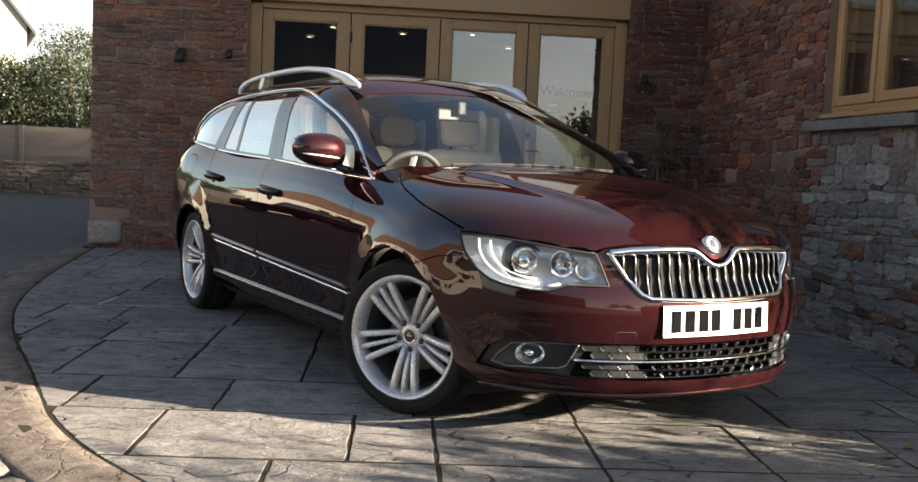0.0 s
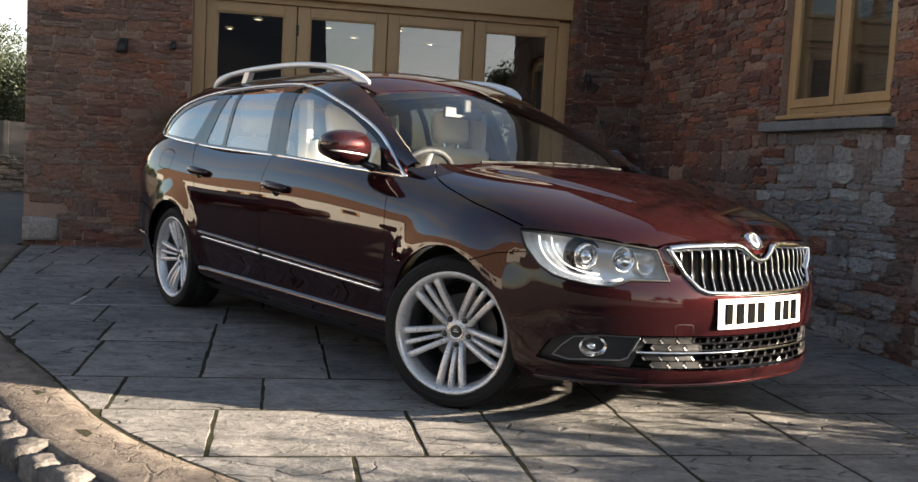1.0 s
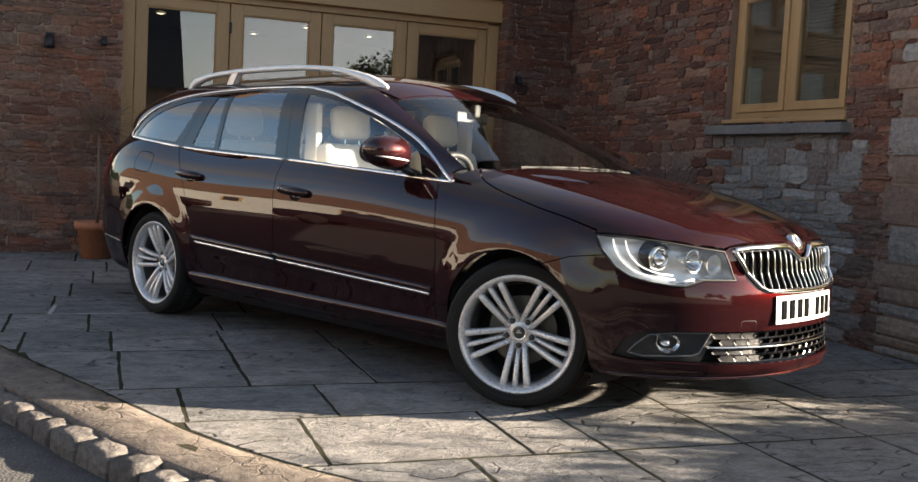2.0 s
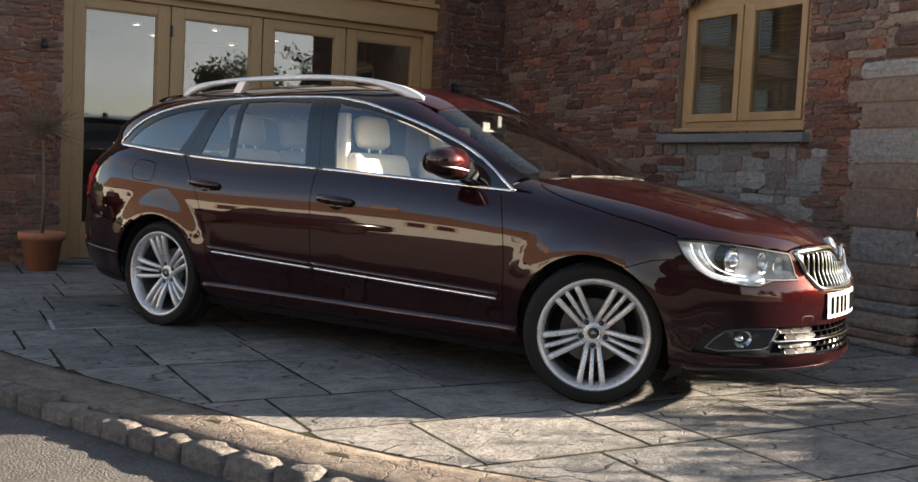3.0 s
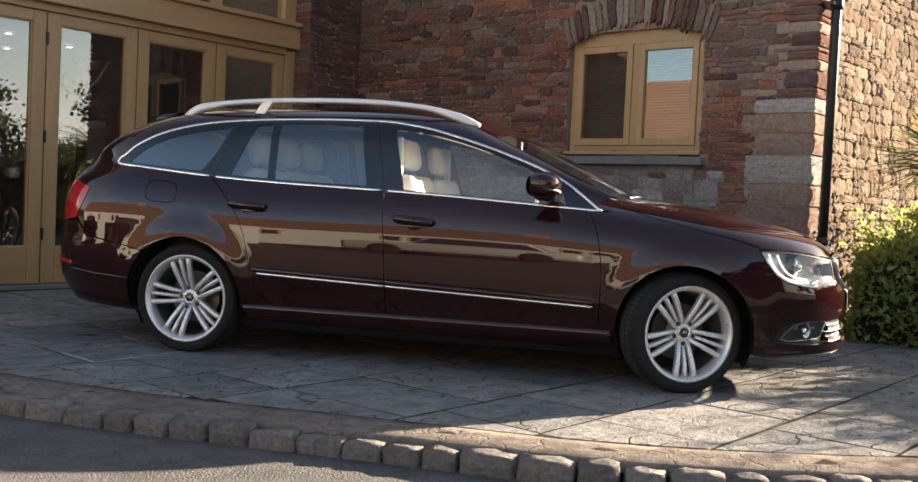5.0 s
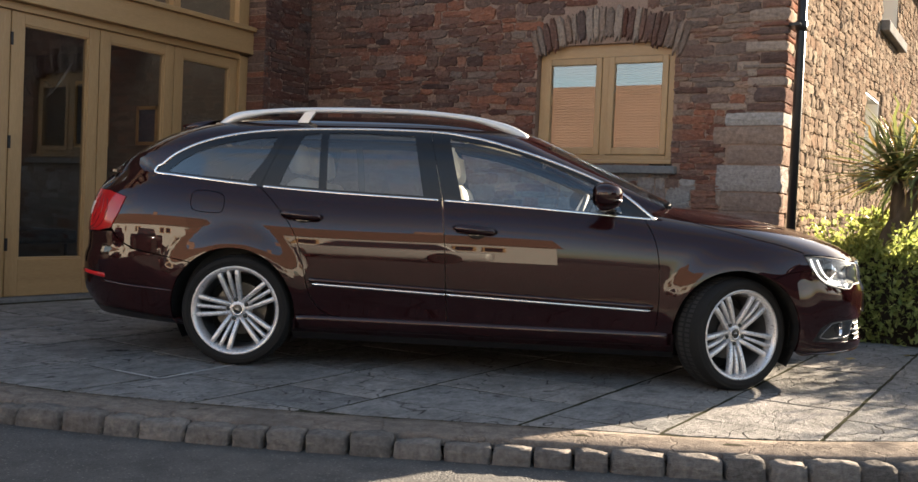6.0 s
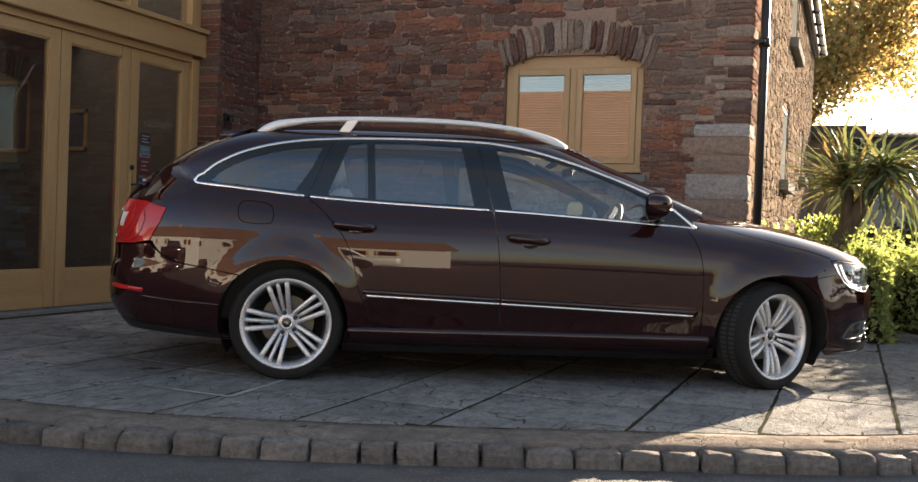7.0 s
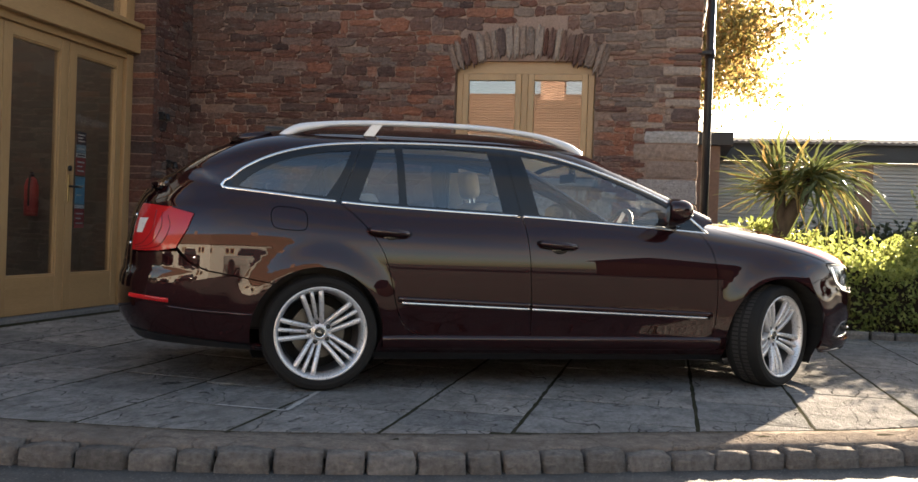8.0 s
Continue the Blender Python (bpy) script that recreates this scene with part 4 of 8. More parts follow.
roof_line = spline((-2.39, 0.74), (-2.32, 0.965), (-2.18, 1.110), (-2.0, 1.234), (-1.85, 1.322), (-1.72, 1.376), (-1.5, 1.424), (-1.0, 1.456), (-0.5, 1.466), (0.0, 1.445), (0.2, 1.408), (0.35, 1.355), (0.6, 1.249), (0.8, 1.160), (1.0, 1.068), (1.15, 0.998), (1.25, 0.950))


def flare(x, z):
    """The swell round the wheel arches."""
    out = 0
    for c in (-AXLE, AXLE):
        r = np.hypot(x - c, z - WHEEL_R)
        out = out + 0.024 * np.clip(1 - (r - 0.33) / 0.17, 0, 1) ** 2 * (3 - 2 * np.clip(1 - (r - 0.33) / 0.17, 0, 1)) * np.clip((z - 0.2) / 0.15, 0, 1)
    return out


def plan(x, z):
    """Half width of the lower body at x and z, below the shoulder."""
    w = half_width(z)
    f = np.clip((x - AXLE) / nose_reach(z), 0, 1) ** PN
    r = np.clip((-AXLE - x) / tail_reach(z), 0, 1) ** PR
    return w * np.clip(1 - f, 0, 1) ** (1 / PN) * np.clip(1 - r, 0, 1) ** (1 / PR)


def side_low(x, z):
    """y of the lower body's skin at x and z."""
    x, z = np.asarray(x, float), np.asarray(z, float)
    low = plan(x, np.minimum(z, ZS))
    top = np.maximum(crest(x), ZS + 1e-4)
    u = np.clip((z - ZS) / (top - ZS), 0, 1)
    tuck = 0.004 * np.exp(-((z - 0.375) / 0.045) ** 2) * np.clip((1.0 - np.abs(x)) / 0.25, 0, 1)
    return low * (1 - u ** PS) ** (1 / PS) - tuck + flare(x, z) * (low > 0.3)


def side_high(x, z):
    """y of the cabin's skin at x and z, above the belt line."""
    x, z = np.asarray(x, float), np.asarray(z, float)
    zb = belt(x)
    foot = side_low(x, zb) - 0.006 - 0.25 * np.maximum(z - zb, 0)
    y = 0.6
    bow = np.clip(x / 0.35, 0, 1)
    for _ in range(5):
        top = np.maximum(roof_line(x + 0.16 * bow * y ** 2), zb + 1e-3)
        u = np.clip((z - zb) / (top - zb), 0, 1)
        y = foot * (1 - u ** 6) ** 0.4
    return y


def side_skin(x, z):
    zb = belt(x)
    wide = 0.11 * np.clip((-1.86 - np.asarray(x, float)) / 0.12, 0, 1) + 1e-4
    w = np.clip((z - zb) / wide * 0.5 + 0.5, 0, 1)
    w = np.where(wide < 1e-3, z > zb, w * w * (3 - 2 * w))
    return side_low(x, z) * (1 - w) + side_high(x, z) * w


def solve(f, lo, hi, steps=28):
    """Where f, positive at lo and negative at hi, is zero."""
    lo, hi = np.array(lo, float), np.array(hi, float)
    for _ in range(steps):
        mid = (lo + hi) / 2
        up = f(mid) > 0
        lo, hi = np.where(up, mid, lo), np.where(up, hi, mid)
    return (lo + hi) / 2


def top_low(x, y):
    """z of the bonnet at x and y."""
    y = np.abs(y)
    return solve(lambda z: side_low(x, z) - y, np.full(np.shape(x), ZS), np.maximum(crest(x), ZS + 1e-3))


def top_high(x, y):
    y = np.abs(y)
    return solve(lambda z: side_high(x, z) - y, belt(x), np.maximum(roof_line(x), belt(x) + 1e-3))


def nose(a, z):
    """The front skin by the angle round the front axle's middle, at height z."""
    c, s = np.cos(a), np.abs(np.sin(a))
    r = solve(lambda q: side_low(AXLE + q * c, z) - q * s, np.full(np.shape(a), 0.02), np.full(np.shape(a), 1.05))
    return AXLE + r * c, r * np.sin(a)


def tail(a, z):
    """The rear skin by the angle round the rear axle's middle, at height z."""
    c, s = np.cos(a), np.abs(np.sin(a))
    r = solve(lambda q: side_low(-AXLE - q * c, z) - q * s, np.full(np.shape(a), 0.02), np.full(np.shape(a), 1.25))
    return -AXLE - r * c, r * np.sin(a)


# ---- car: materials ----
def paint_material():
    """Deep red metallic paint under clear lacquer."""
    n = Nodes("dark_red_metallic_paint")
    pos = n.coords()
    flake = n.noise(pos, 900.0, 2.0)
    n.set(Base_Color=n.mix(n.ramp(flake, [(0.4, 0.0), (0.65, 1.0)]), (0.0120, 0.0036, 0.0048), (0.034, 0.0080, 0.0080)), Metallic=0.35, Roughness=0.32, Specular_IOR_Level=0.0, Specular_Tint=(0.30, 0.06, 0.07), Coat_Weight=1.0, Coat_Roughness=0.008, Coat_IOR=1.5)
    return n.mat


def tyre_material():
    n = Nodes("tyre_rubber")
    pos = n.coords()
    fine = n.noise(pos, 60.0, 4.0)
    n.set(Base_Color=n.mix(fine, (0.008, 0.0078, 0.0076), (0.017, 0.0165, 0.016)), Roughness=n.ramp(fine, [(0.3, 0.7), (0.7, 0.9)]), Specular_IOR_Level=0.22)
    return n.mat


M_PAINT, M_TYRE = paint_material(), tyre_material()
M_TREAD = plain("dusty_tread_rubber", (0.030, 0.028, 0.026), 0.95, 0, 0.4, 50)
M_CHROME = plain("bright_chrome", (0.80, 0.79, 0.77), 0.08, 1.0)
M_SATIN = plain("satin_aluminium", (0.70, 0.70, 0.70), 0.38, 0.35, 0.05, 60)
M_ALLOY = plain("silver_alloy", (0.62, 0.62, 0.63), 0.30, 0.55, 0.05, 90)
M_ALLOY_IN = plain("grey_alloy_barrel", (0.20, 0.20, 0.205), 0.42, 0.8, 0.1, 60)
M_BLACK = plain("black_plastic", (0.012, 0.012, 0.013), 0.45, 0, 0.25, 120)
M_GLOSSBLACK = plain("gloss_black_trim", (0.007, 0.007, 0.008), 0.07)
M_LINER = plain("dark_liner", (0.006, 0.006, 0.006), 0.95)
M_RUBBER = plain("black_rubber_seal", (0.010, 0.010, 0.010), 0.7)
M_CARGLASS = glass_material("car_glass", (0.92, 0.97, 0.96), 1.5, faces=1.3)
M_SIDEGLASS = glass_material("car_side_glass", (0.90, 0.95, 0.94), 1.58, faces=2.6)
M_PRIVACY = glass_material("tinted_rear_glass", (0.56, 0.60, 0.62), 1.58, faces=2.8)
M_LENS = glass_material("lamp_cover", (0.95, 0.96, 0.97), 1.42)
M_CREAM = plain("cream_leather", (0.72, 0.66, 0.56), 0.5, 0, 0.1, 40, bump=0.15)
M_DASH = plain("dark_dashboard", (0.025, 0.025, 0.027), 0.6, 0, 0.2, 100, bump=0.2)
M_LINING = plain("pale_headlining", (0.66, 0.62, 0.55), 0.95, 0, 0.08, 60)
M_RED_LENS = plain("red_lamp_lens", (0.42, 0.012, 0.014), 0.08)
M_RED_DARK = plain("dark_red_lamp_lens", (0.16, 0.006, 0.008), 0.1)
M_CLEAR_LENS = plain("milky_lamp_lens", (0.62, 0.58, 0.54), 0.12)
M_PLATE = plain("white_plate", (0.78, 0.78, 0.76), 0.25)
M_INK = plain("black_plate_bar", (0.006, 0.006, 0.006), 1.0)
M_INK.node_tree.nodes["Principled BSDF"].inputs["Specular IOR Level"].default_value = 0.0
M_DISC = plain("brake_disc_steel", (0.10, 0.098, 0.095), 0.4, 0.9, 0.15, 50)
M_REFLECTOR = plain("lamp_reflector", (0.78, 0.79, 0.80), 0.10, 1.0)
M_BEZEL = plain("silver_lamp_bezel", (0.62, 0.63, 0.64), 0.26, 0.6)
M_CAP = plain("dark_wheel_cap", (0.03, 0.032, 0.03), 0.25, 0.3)


M_LED = lit("daylight_led", (1.0, 0.95, 0.86), 0.25)


# ---- car: panels cut out of its skin ----
def even(points, step):
    """The closed outline through points, with points at most step apart."""
    out = []
    for p, q in zip(points, points[1:] + points[:1]):
        p, q = np.array(p, float), np.array(q, float)
        n = max(int(np.ceil(np.linalg.norm(q - p) / step)), 1)
        out += [p + (q - p) * k / n for k in range(n)]
    return np.array(out)


def shrink(poly, by):
    """The outline moved inwards by a little."""
    area = 0.5 * np.sum(poly[:, 0] * np.roll(poly[:, 1], -1) - np.roll(poly[:, 0], -1) * poly[:, 1])
    d = np.roll(poly, -1, axis=0) - np.roll(poly, 1, axis=0)
    n = np.stack([-d[:, 1], d[:, 0]], axis=1) / (np.linalg.norm(d, axis=1, keepdims=True) + 1e-9)
    return poly + n * by * np.sign(area)


def inside(p, poly):
    x, y = p[:, 0][:, None], p[:, 1][:, None]
    a, b = poly, np.roll(poly, -1, axis=0)
    cross = ((a[:, 1] > y) != (b[:, 1] > y)) & (x < (b[:, 0] - a[:, 0]) * (y - a[:, 1]) / (b[:, 1] - a[:, 1] + 1e-12) + a[:, 0])
    return cross.sum(axis=1) % 2 == 1


def curve(points, step=0.02, closed=False):
    """A smooth run of points through those given."""
    if closed:
        k = len(points)
        run = smooth_path(points[-2:] + points + points[:2], step / 2)
        a = np.argmin(np.linalg.norm(run - np.array(points[0]), axis=1)[: len(run) // 2])
        far = np.linalg.norm(run - np.array(points[0]), axis=1)
        b = len(run) // 2 + np.argmin(far[len(run) // 2:])
        return [tuple(p) for p in run[a:b:2]]
    run = smooth_path(points, step)
    return [tuple(p) for p in run] + [tuple(points[-1])]


from mathutils.geometry import delaunay_2d_cdt


def skin_normals(fn, u, v, out):
    e = 0.0015
    du, dv = fn(u + e, v) - fn(u - e, v), fn(u, v + e) - fn(u, v - e)
    n = np.cross(du, dv)
    n /= np.linalg.norm(n, axis=1, keepdims=True) + 1e-12
    return n * np.sign(np.sum(n * out(fn(u, v)), axis=1))[:, None]


def panel(name, outline, fn, out, material, parent, holes=(), res=0.045, gap=0.0022, depth=0.014, lift=0.0, label="", edge=0.02):
    """A piece of skin: outline and holes are flat, fn carries them onto the skin, out tells which side is outside."""
    poly = shrink(even(outline, edge), gap)
    cut = [shrink(even(h, edge), -gap) for h in holes]
    lo, hi = poly.min(axis=0), poly.max(axis=0)
    gx, gy = np.meshgrid(np.arange(lo[0] + res / 2, hi[0], res), np.arange(lo[1] + res / 2, hi[1], res))
    grid = np.stack([gx.ravel(), gy.ravel()], axis=1)
    keep = inside(grid, poly)
    for h in cut:
        keep &= ~inside(grid, h)
    for line in [poly] + cut:
        if len(grid):
            near = np.min(np.linalg.norm(grid[:, None] - line[None], axis=2), axis=1) if len(grid) * len(line) < 4e6 else np.full(len(grid), 9.0)
            keep &= near > 0.35 * res
    grid = grid[keep]
    flat, edges = [Vector(p) for p in grid], []
    for line in [poly] + cut:
        s = len(flat)
        flat += [Vector(p) for p in line]
        edges += [(s + k, s + (k + 1) % len(line)) for k in range(len(line))]
    v2, e2, f2, _, _, _ = delaunay_2d_cdt(flat, edges, [], 0, 1e-6)
    uv = np.array([(p.x, p.y) for p in v2])
    tris = np.array([f for f in f2 if len(f) == 3])
    mid = uv[tris].mean(axis=1)
    ok = inside(mid, poly)
    for h in cut:
        ok &= ~inside(mid, h)
    tris = tris[ok]
    pos = fn(uv[:, 0], uv[:, 1])
    nrm = skin_normals(fn, uv[:, 0], uv[:, 1], out)
    pos = pos + nrm * lift
    a, b, c = pos[tris[:, 0]], pos[tris[:, 1]], pos[tris[:, 2]]
    turn = np.sum(np.cross(b - a, c - a) * nrm[tris[:, 0]], axis=1) < 0
    tris[turn] = tris[turn][:, ::-1]
    count = {}
    for t in tris:
        for i, j in ((t[0], t[1]), (t[1], t[2]), (t[2], t[0])):
            count[(i, j)] = 1
    rim = [(i, j) for i, j in count if (j, i) not in count]
    verts, faces, normals = [tuple(p) for p in pos], [tuple(int(i) for i in t) for t in tris], [tuple(n) for n in nrm]
    at = {}

    def flange(i):
        if i not in at:
            at[i] = len(verts)
            verts.append(tuple(pos[i]))
            verts.append(tuple(pos[i] - nrm[i] * depth))
            normals.extend([(0, 0, 0), (0, 0, 0)])
        return at[i]
    for i, j in rim:
        a, b = flange(i), flange(j)
        faces.append((b, a, a + 1, b + 1))
    me = bpy.data.meshes.new(name)
    me.from_pydata(verts, [], faces)
    me.materials.append(material)
    me.polygons.foreach_set("use_smooth", [True] * len(me.polygons))
    me.normals_split_custom_set_from_vertices(normals)
    ob = new(name, me)
    ob.parent = parent
    if label:
        ob["label"] = label
    return ob


def on_side(s, skin=side_skin):
    return lambda u, v: np.stack([u, s * skin(u, v), v], axis=1), lambda p: np.stack([0 * p[:, 0], np.full(len(p), float(s)), 0 * p[:, 0]], axis=1)


def on_top(height):
    return lambda u, v: np.stack([u, v, height(u, v)], axis=1), lambda p: np.stack([0 * p[:, 0], 0 * p[:, 0], np.ones(len(p))], axis=1)


NOSE_R = 0.86


def on_nose():
    def fn(u, v):
        x, y = nose(u / NOSE_R, v)
        return np.stack([x, y, v], axis=1)
    return fn, lambda p: np.stack([p[:, 0] - AXLE, p[:, 1], 0 * p[:, 0]], axis=1)


def on_tail():
    def fn(u, v):
        x, y = tail(u / NOSE_R, v)
        return np.stack([x, y, v], axis=1)
    return fn, lambda p: np.stack([p[:, 0] + AXLE, p[:, 1], 0 * p[:, 0]], axis=1)


def deg(a, z):
    """A place on the nose or tail from degrees round it."""
    return (radians(a) * NOSE_R, z)


def nose_of(x, z):
    """A place on the nose from its x, seen from the side."""
    return (float(np.arctan2(side_low(x, z), x - AXLE)) * NOSE_R, z)


def tail_of(x, z):
    return (float(np.arctan2(side_low(x, z), -AXLE - x)) * NOSE_R, z)


def flip(points):
    return [(-u, v) for u, v in points][::-1]


def arc(cx, r, a0, a1, step=4):
    n = max(int(abs(a1 - a0) / step), 2)
    return [(cx + r * math.cos(radians(a0 + (a1 - a0) * k / n)), WHEEL_R + r * math.sin(radians(a0 + (a1 - a0) * k / n))) for k in range(n + 1)]


car = empty("estate_car", pose(0.3676, 5.8024, 0, 0, 0, -62.26), "dark red metallic estate car parked on the paving, front wheels turned", "car")
ARCH = 0.346
# shut lines, seen from the side
FRONT_GAP = curve([(0.868, 0.906), (0.918, 0.80), (0.945, 0.66), (0.952, 0.50), (0.947, 0.292)])
B_GAP = [(-0.245, float(belt(-0.245))), (-0.215, 0.70), (-0.190, 0.292)]
C_GAP = curve([(-1.275, float(belt(-1.275))), (-1.20, 0.935), (-1.105, 0.835), (-1.035, 0.72), (-0.995, 0.58), (-0.965, 0.455), (-0.925, 0.365), (-0.86, 0.312), (-0.75, 0.294)])
TOP_TRIM = [(0.93, 0.905), (0.695, 1.071), (0.38, 1.197), (0.04, 1.297), (-0.15, 1.334), (-0.335, 1.352), (-0.74, 1.352), (-1.14, 1.333), (-1.40, 1.30), (-1.61, 1.243), (-1.76, 1.170), (-1.84, 1.105), (-1.885, 1.050)]
TRIM_RUN = curve(TOP_TRIM)


def belt_run(x0, x1, n=16):
    return [(x, float(belt(x))) for x in np.linspace(x0, x1, n)]


def between(run, x0, x1):
    return [p for p in run if min(x0, x1) < p[0] < max(x0, x1)]


def rail_z(x):
    """Height at which the roof skin turns over to the roof panel."""
    return float(solve(lambda z: side_high(np.array([x]), z) - 0.560, belt(np.array([x])), roof_line(np.array([x])))[0])


ROOF_FRONT, ROOF_BACK = 0.335, -1.80


def nose_x(a, z):
    return float(nose(np.array([radians(a)]), np.array([z]))[0][0])


LAMP_BACK = [(nose_x(66.3, 0.745) - 0.003, 0.747), (nose_x(65.3, 0.715) - 0.003, 0.715), (nose_x(64.2, 0.685) - 0.003, 0.685), (nose_x(63.5, 0.670) - 0.003, 0.670)]
WING_SEAM = [(1.65, 0.652), arc(AXLE, ARCH, 62, 70)[0]]
for s in (-1, 1):
    side, out = on_side(s)
    low, _ = on_side(s, side_low)
    high, _ = on_side(s, side_high)
    # doors
    outline = belt_run(0.868, -0.245)[:-1] + B_GAP + [(0.947, 0.292)] + FRONT_GAP[::-1][1:-1]
    front_door = panel("front_door", outline, low, out, M_PAINT, car)
    outline = belt_run(-0.245, -1.275)[:-1] + C_GAP + [(-0.19, 0.292)] + B_GAP[::-1][1:-1]
    rear_door = panel("rear_door", outline, low, out, M_PAINT, car)
    # sill under the doors
    panel("sill", [(1.045, 0.292), (-1.03, 0.30), (-1.05, 0.26), (-1.06, 0.20), (1.06, 0.185), (1.05, 0.24)], low, out, M_PAINT, car, res=0.03)
    panel("sill_edge", [(1.06, 0.185), (-1.06, 0.20), (-1.06, 0.155), (1.06, 0.15)], low, out, M_BLACK, car, res=0.03)
    # front wing
    hood_side = curve([(0.955, 0.972), (1.06, 0.925), (1.194, 0.886), (1.33, 0.855), (1.456, 0.827), (1.60, 0.797), (LAMP_BACK[0][0] + 0.002, 0.760)])
    outline = [(0.868, 0.906)] + [(0.91, 0.945)] + hood_side + LAMP_BACK + WING_SEAM + arc(AXLE, ARCH, 62, 187)[1:] + [(1.04, 0.24), (0.955, 0.292)] + FRONT_GAP[::-1][1:-1]
    panel("front_wing", outline, low, out, M_PAINT, car, res=0.035)
    # rear quarter
    d_pillar = curve([(-1.80, rail_z(-1.80)), (-1.92, 1.262), (-2.06, 1.160), (-2.18, 1.048), (-2.255, 0.955)])
    flap = curve([(-1.635, 0.935), (-1.60, 0.962), (-1.50, 0.955), (-1.455, 0.93), (-1.452, 0.865), (-1.48, 0.842), (-1.60, 0.848), (-1.632, 0.875)], 0.015, True)
    top_edge = [(x, rail_z(x)) for x in np.linspace(ROOF_BACK, 0.20, 40)]
    pillar = curve([(0.20, rail_z(0.20)), (0.335, 1.282), (0.50, 1.208), (0.70, 1.112), (0.90, 1.014), (0.985, 0.970)])
    outline = belt_run(-1.275, -1.87, 8) + TRIM_RUN[::-1] + [(0.91, 0.943), (0.955, 0.966)] + pillar[::-1] + top_edge[::-1][1:] + d_pillar[1:] + [(-2.14, 0.94), (-2.02, 0.909), (-2.05, 0.83), (-2.10, 0.735), (-2.04, 0.665), (-1.95, 0.622), (-1.62, 0.565)] + arc(-AXLE, ARCH, 136, -4)[1:] + [(-1.02, 0.30), (-0.75, 0.294)] + C_GAP[::-1][1:-1]
    panel("body_side", outline, side, out, M_PAINT, car, holes=[flap], res=0.032, gap=0.0018)
    panel("fuel_flap", flap, side, out, M_PAINT, car, res=0.03)
    # windows: black frames, panes and bright trim
    def top_at(x):
        return float(np.interp(-x, [-p[0] for p in TRIM_RUN], [p[1] for p in TRIM_RUN]))
    b_top, c_top = (-0.335, top_at(-0.335)), (-1.14, top_at(-1.14))
    b_low, c_low = (-0.245, float(belt(-0.245))), (-1.275, float(belt(-1.275)))
    frames = (
        ("front_window", belt_run(0.90, -0.245) + [b_top] + between(TRIM_RUN, -0.335, 0.91)[::-1],
         [curve([(0.745, 0.935), (0.69, 1.035), (0.52, 1.118), (0.30, 1.200), (0.05, 1.268), (-0.215, 1.314)])[:-1] + [(-0.225, 1.314), (-0.140, 0.975)] + [(x, float(belt(x)) + 0.016) for x in (0, 0.2, 0.4, 0.6)]]),
        ("rear_window", belt_run(-0.245, -1.275) + [c_top] + between(TRIM_RUN, -1.14, -0.335)[::-1] + [b_top],
         [[(-0.355, 0.985), (-0.425, 1.322), (-0.70, 1.328), (-0.915, 1.322), (-0.900, 1.000)], [(-0.945, 1.004), (-0.960, 1.320), (-1.055, 1.306), (-1.165, 1.020), (-1.15, 1.012)]]),
        ("cargo_window", belt_run(-1.275, -1.87) + between(TRIM_RUN, -1.885, -1.14)[::-1] + [c_top],
         [curve([(-1.345, 1.030), (-1.26, 1.16), (-1.205, 1.283)])[:-1] + curve([(-1.205, 1.285), (-1.40, 1.258), (-1.58, 1.205), (-1.71, 1.140), (-1.80, 1.070)])[:-1] + [(-1.80, 1.068), (-1.77, 1.060), (-1.55, 1.044)]]),
    )
    for name, outline, panes in frames:
        frame_ob = panel(name, outline, high, out, M_GLOSSBLACK, car, holes=panes, res=0.04, gap=0.001, lift=-0.003, label="gloss black window frame")
        for p in panes:
            pane = panel("pane", p, high, out, M_SIDEGLASS if name == "front_window" else M_PRIVACY, frame_ob, res=0.05, gap=-0.003, depth=0.004, lift=-0.006, label="tinted side glass")
            pane.visible_shadow = False

    def trim(run, width, lift, name="bright_trim", skin=side_high, parent=car, material=M_CHROME):
        """A bright strip laid along the skin."""
        run = np.array(run)
        fn, o = on_side(s, skin)
        p, n = fn(run[:, 0], run[:, 1]), skin_normals(fn, run[:, 0], run[:, 1], o)
        d = np.gradient(p, axis=0)
        d /= np.linalg.norm(d, axis=1, keepdims=True)
        side_way = np.cross(n, d)
        bm = bmesh.new()
        rings = []
        for k in range(len(p)):
            rings.append([bm.verts.new(p[k] + side_way[k] * width * a + n[k] * lift * b) for a, b in ((-0.5, -0.6), (-0.46, 0.5), (-0.25, 1.0), (0.25, 1.0), (0.46, 0.5), (0.5, -0.6))])
        for a, b in zip(rings, rings[1:]):
            for k in range(5):
                bm.faces.new((a[k], a[k + 1], b[k + 1], b[k]))
        bm.faces.new(rings[0])
        bm.faces.new(rings[-1])
        bmesh.ops.recalc_face_normals(bm, faces=bm.faces[:])
        return part(name, bm, material, parent, smooth=True)

    lower = [(x, float(belt(x)) + 0.004) for x in np.linspace(0.93, -1.86, 80)]
    trim([p for p in lower if p[0] > -0.243], 0.014, 0.004, parent=front_door)
    trim([p for p in lower if -1.272 < p[0] < -0.248], 0.014, 0.004, parent=rear_door)
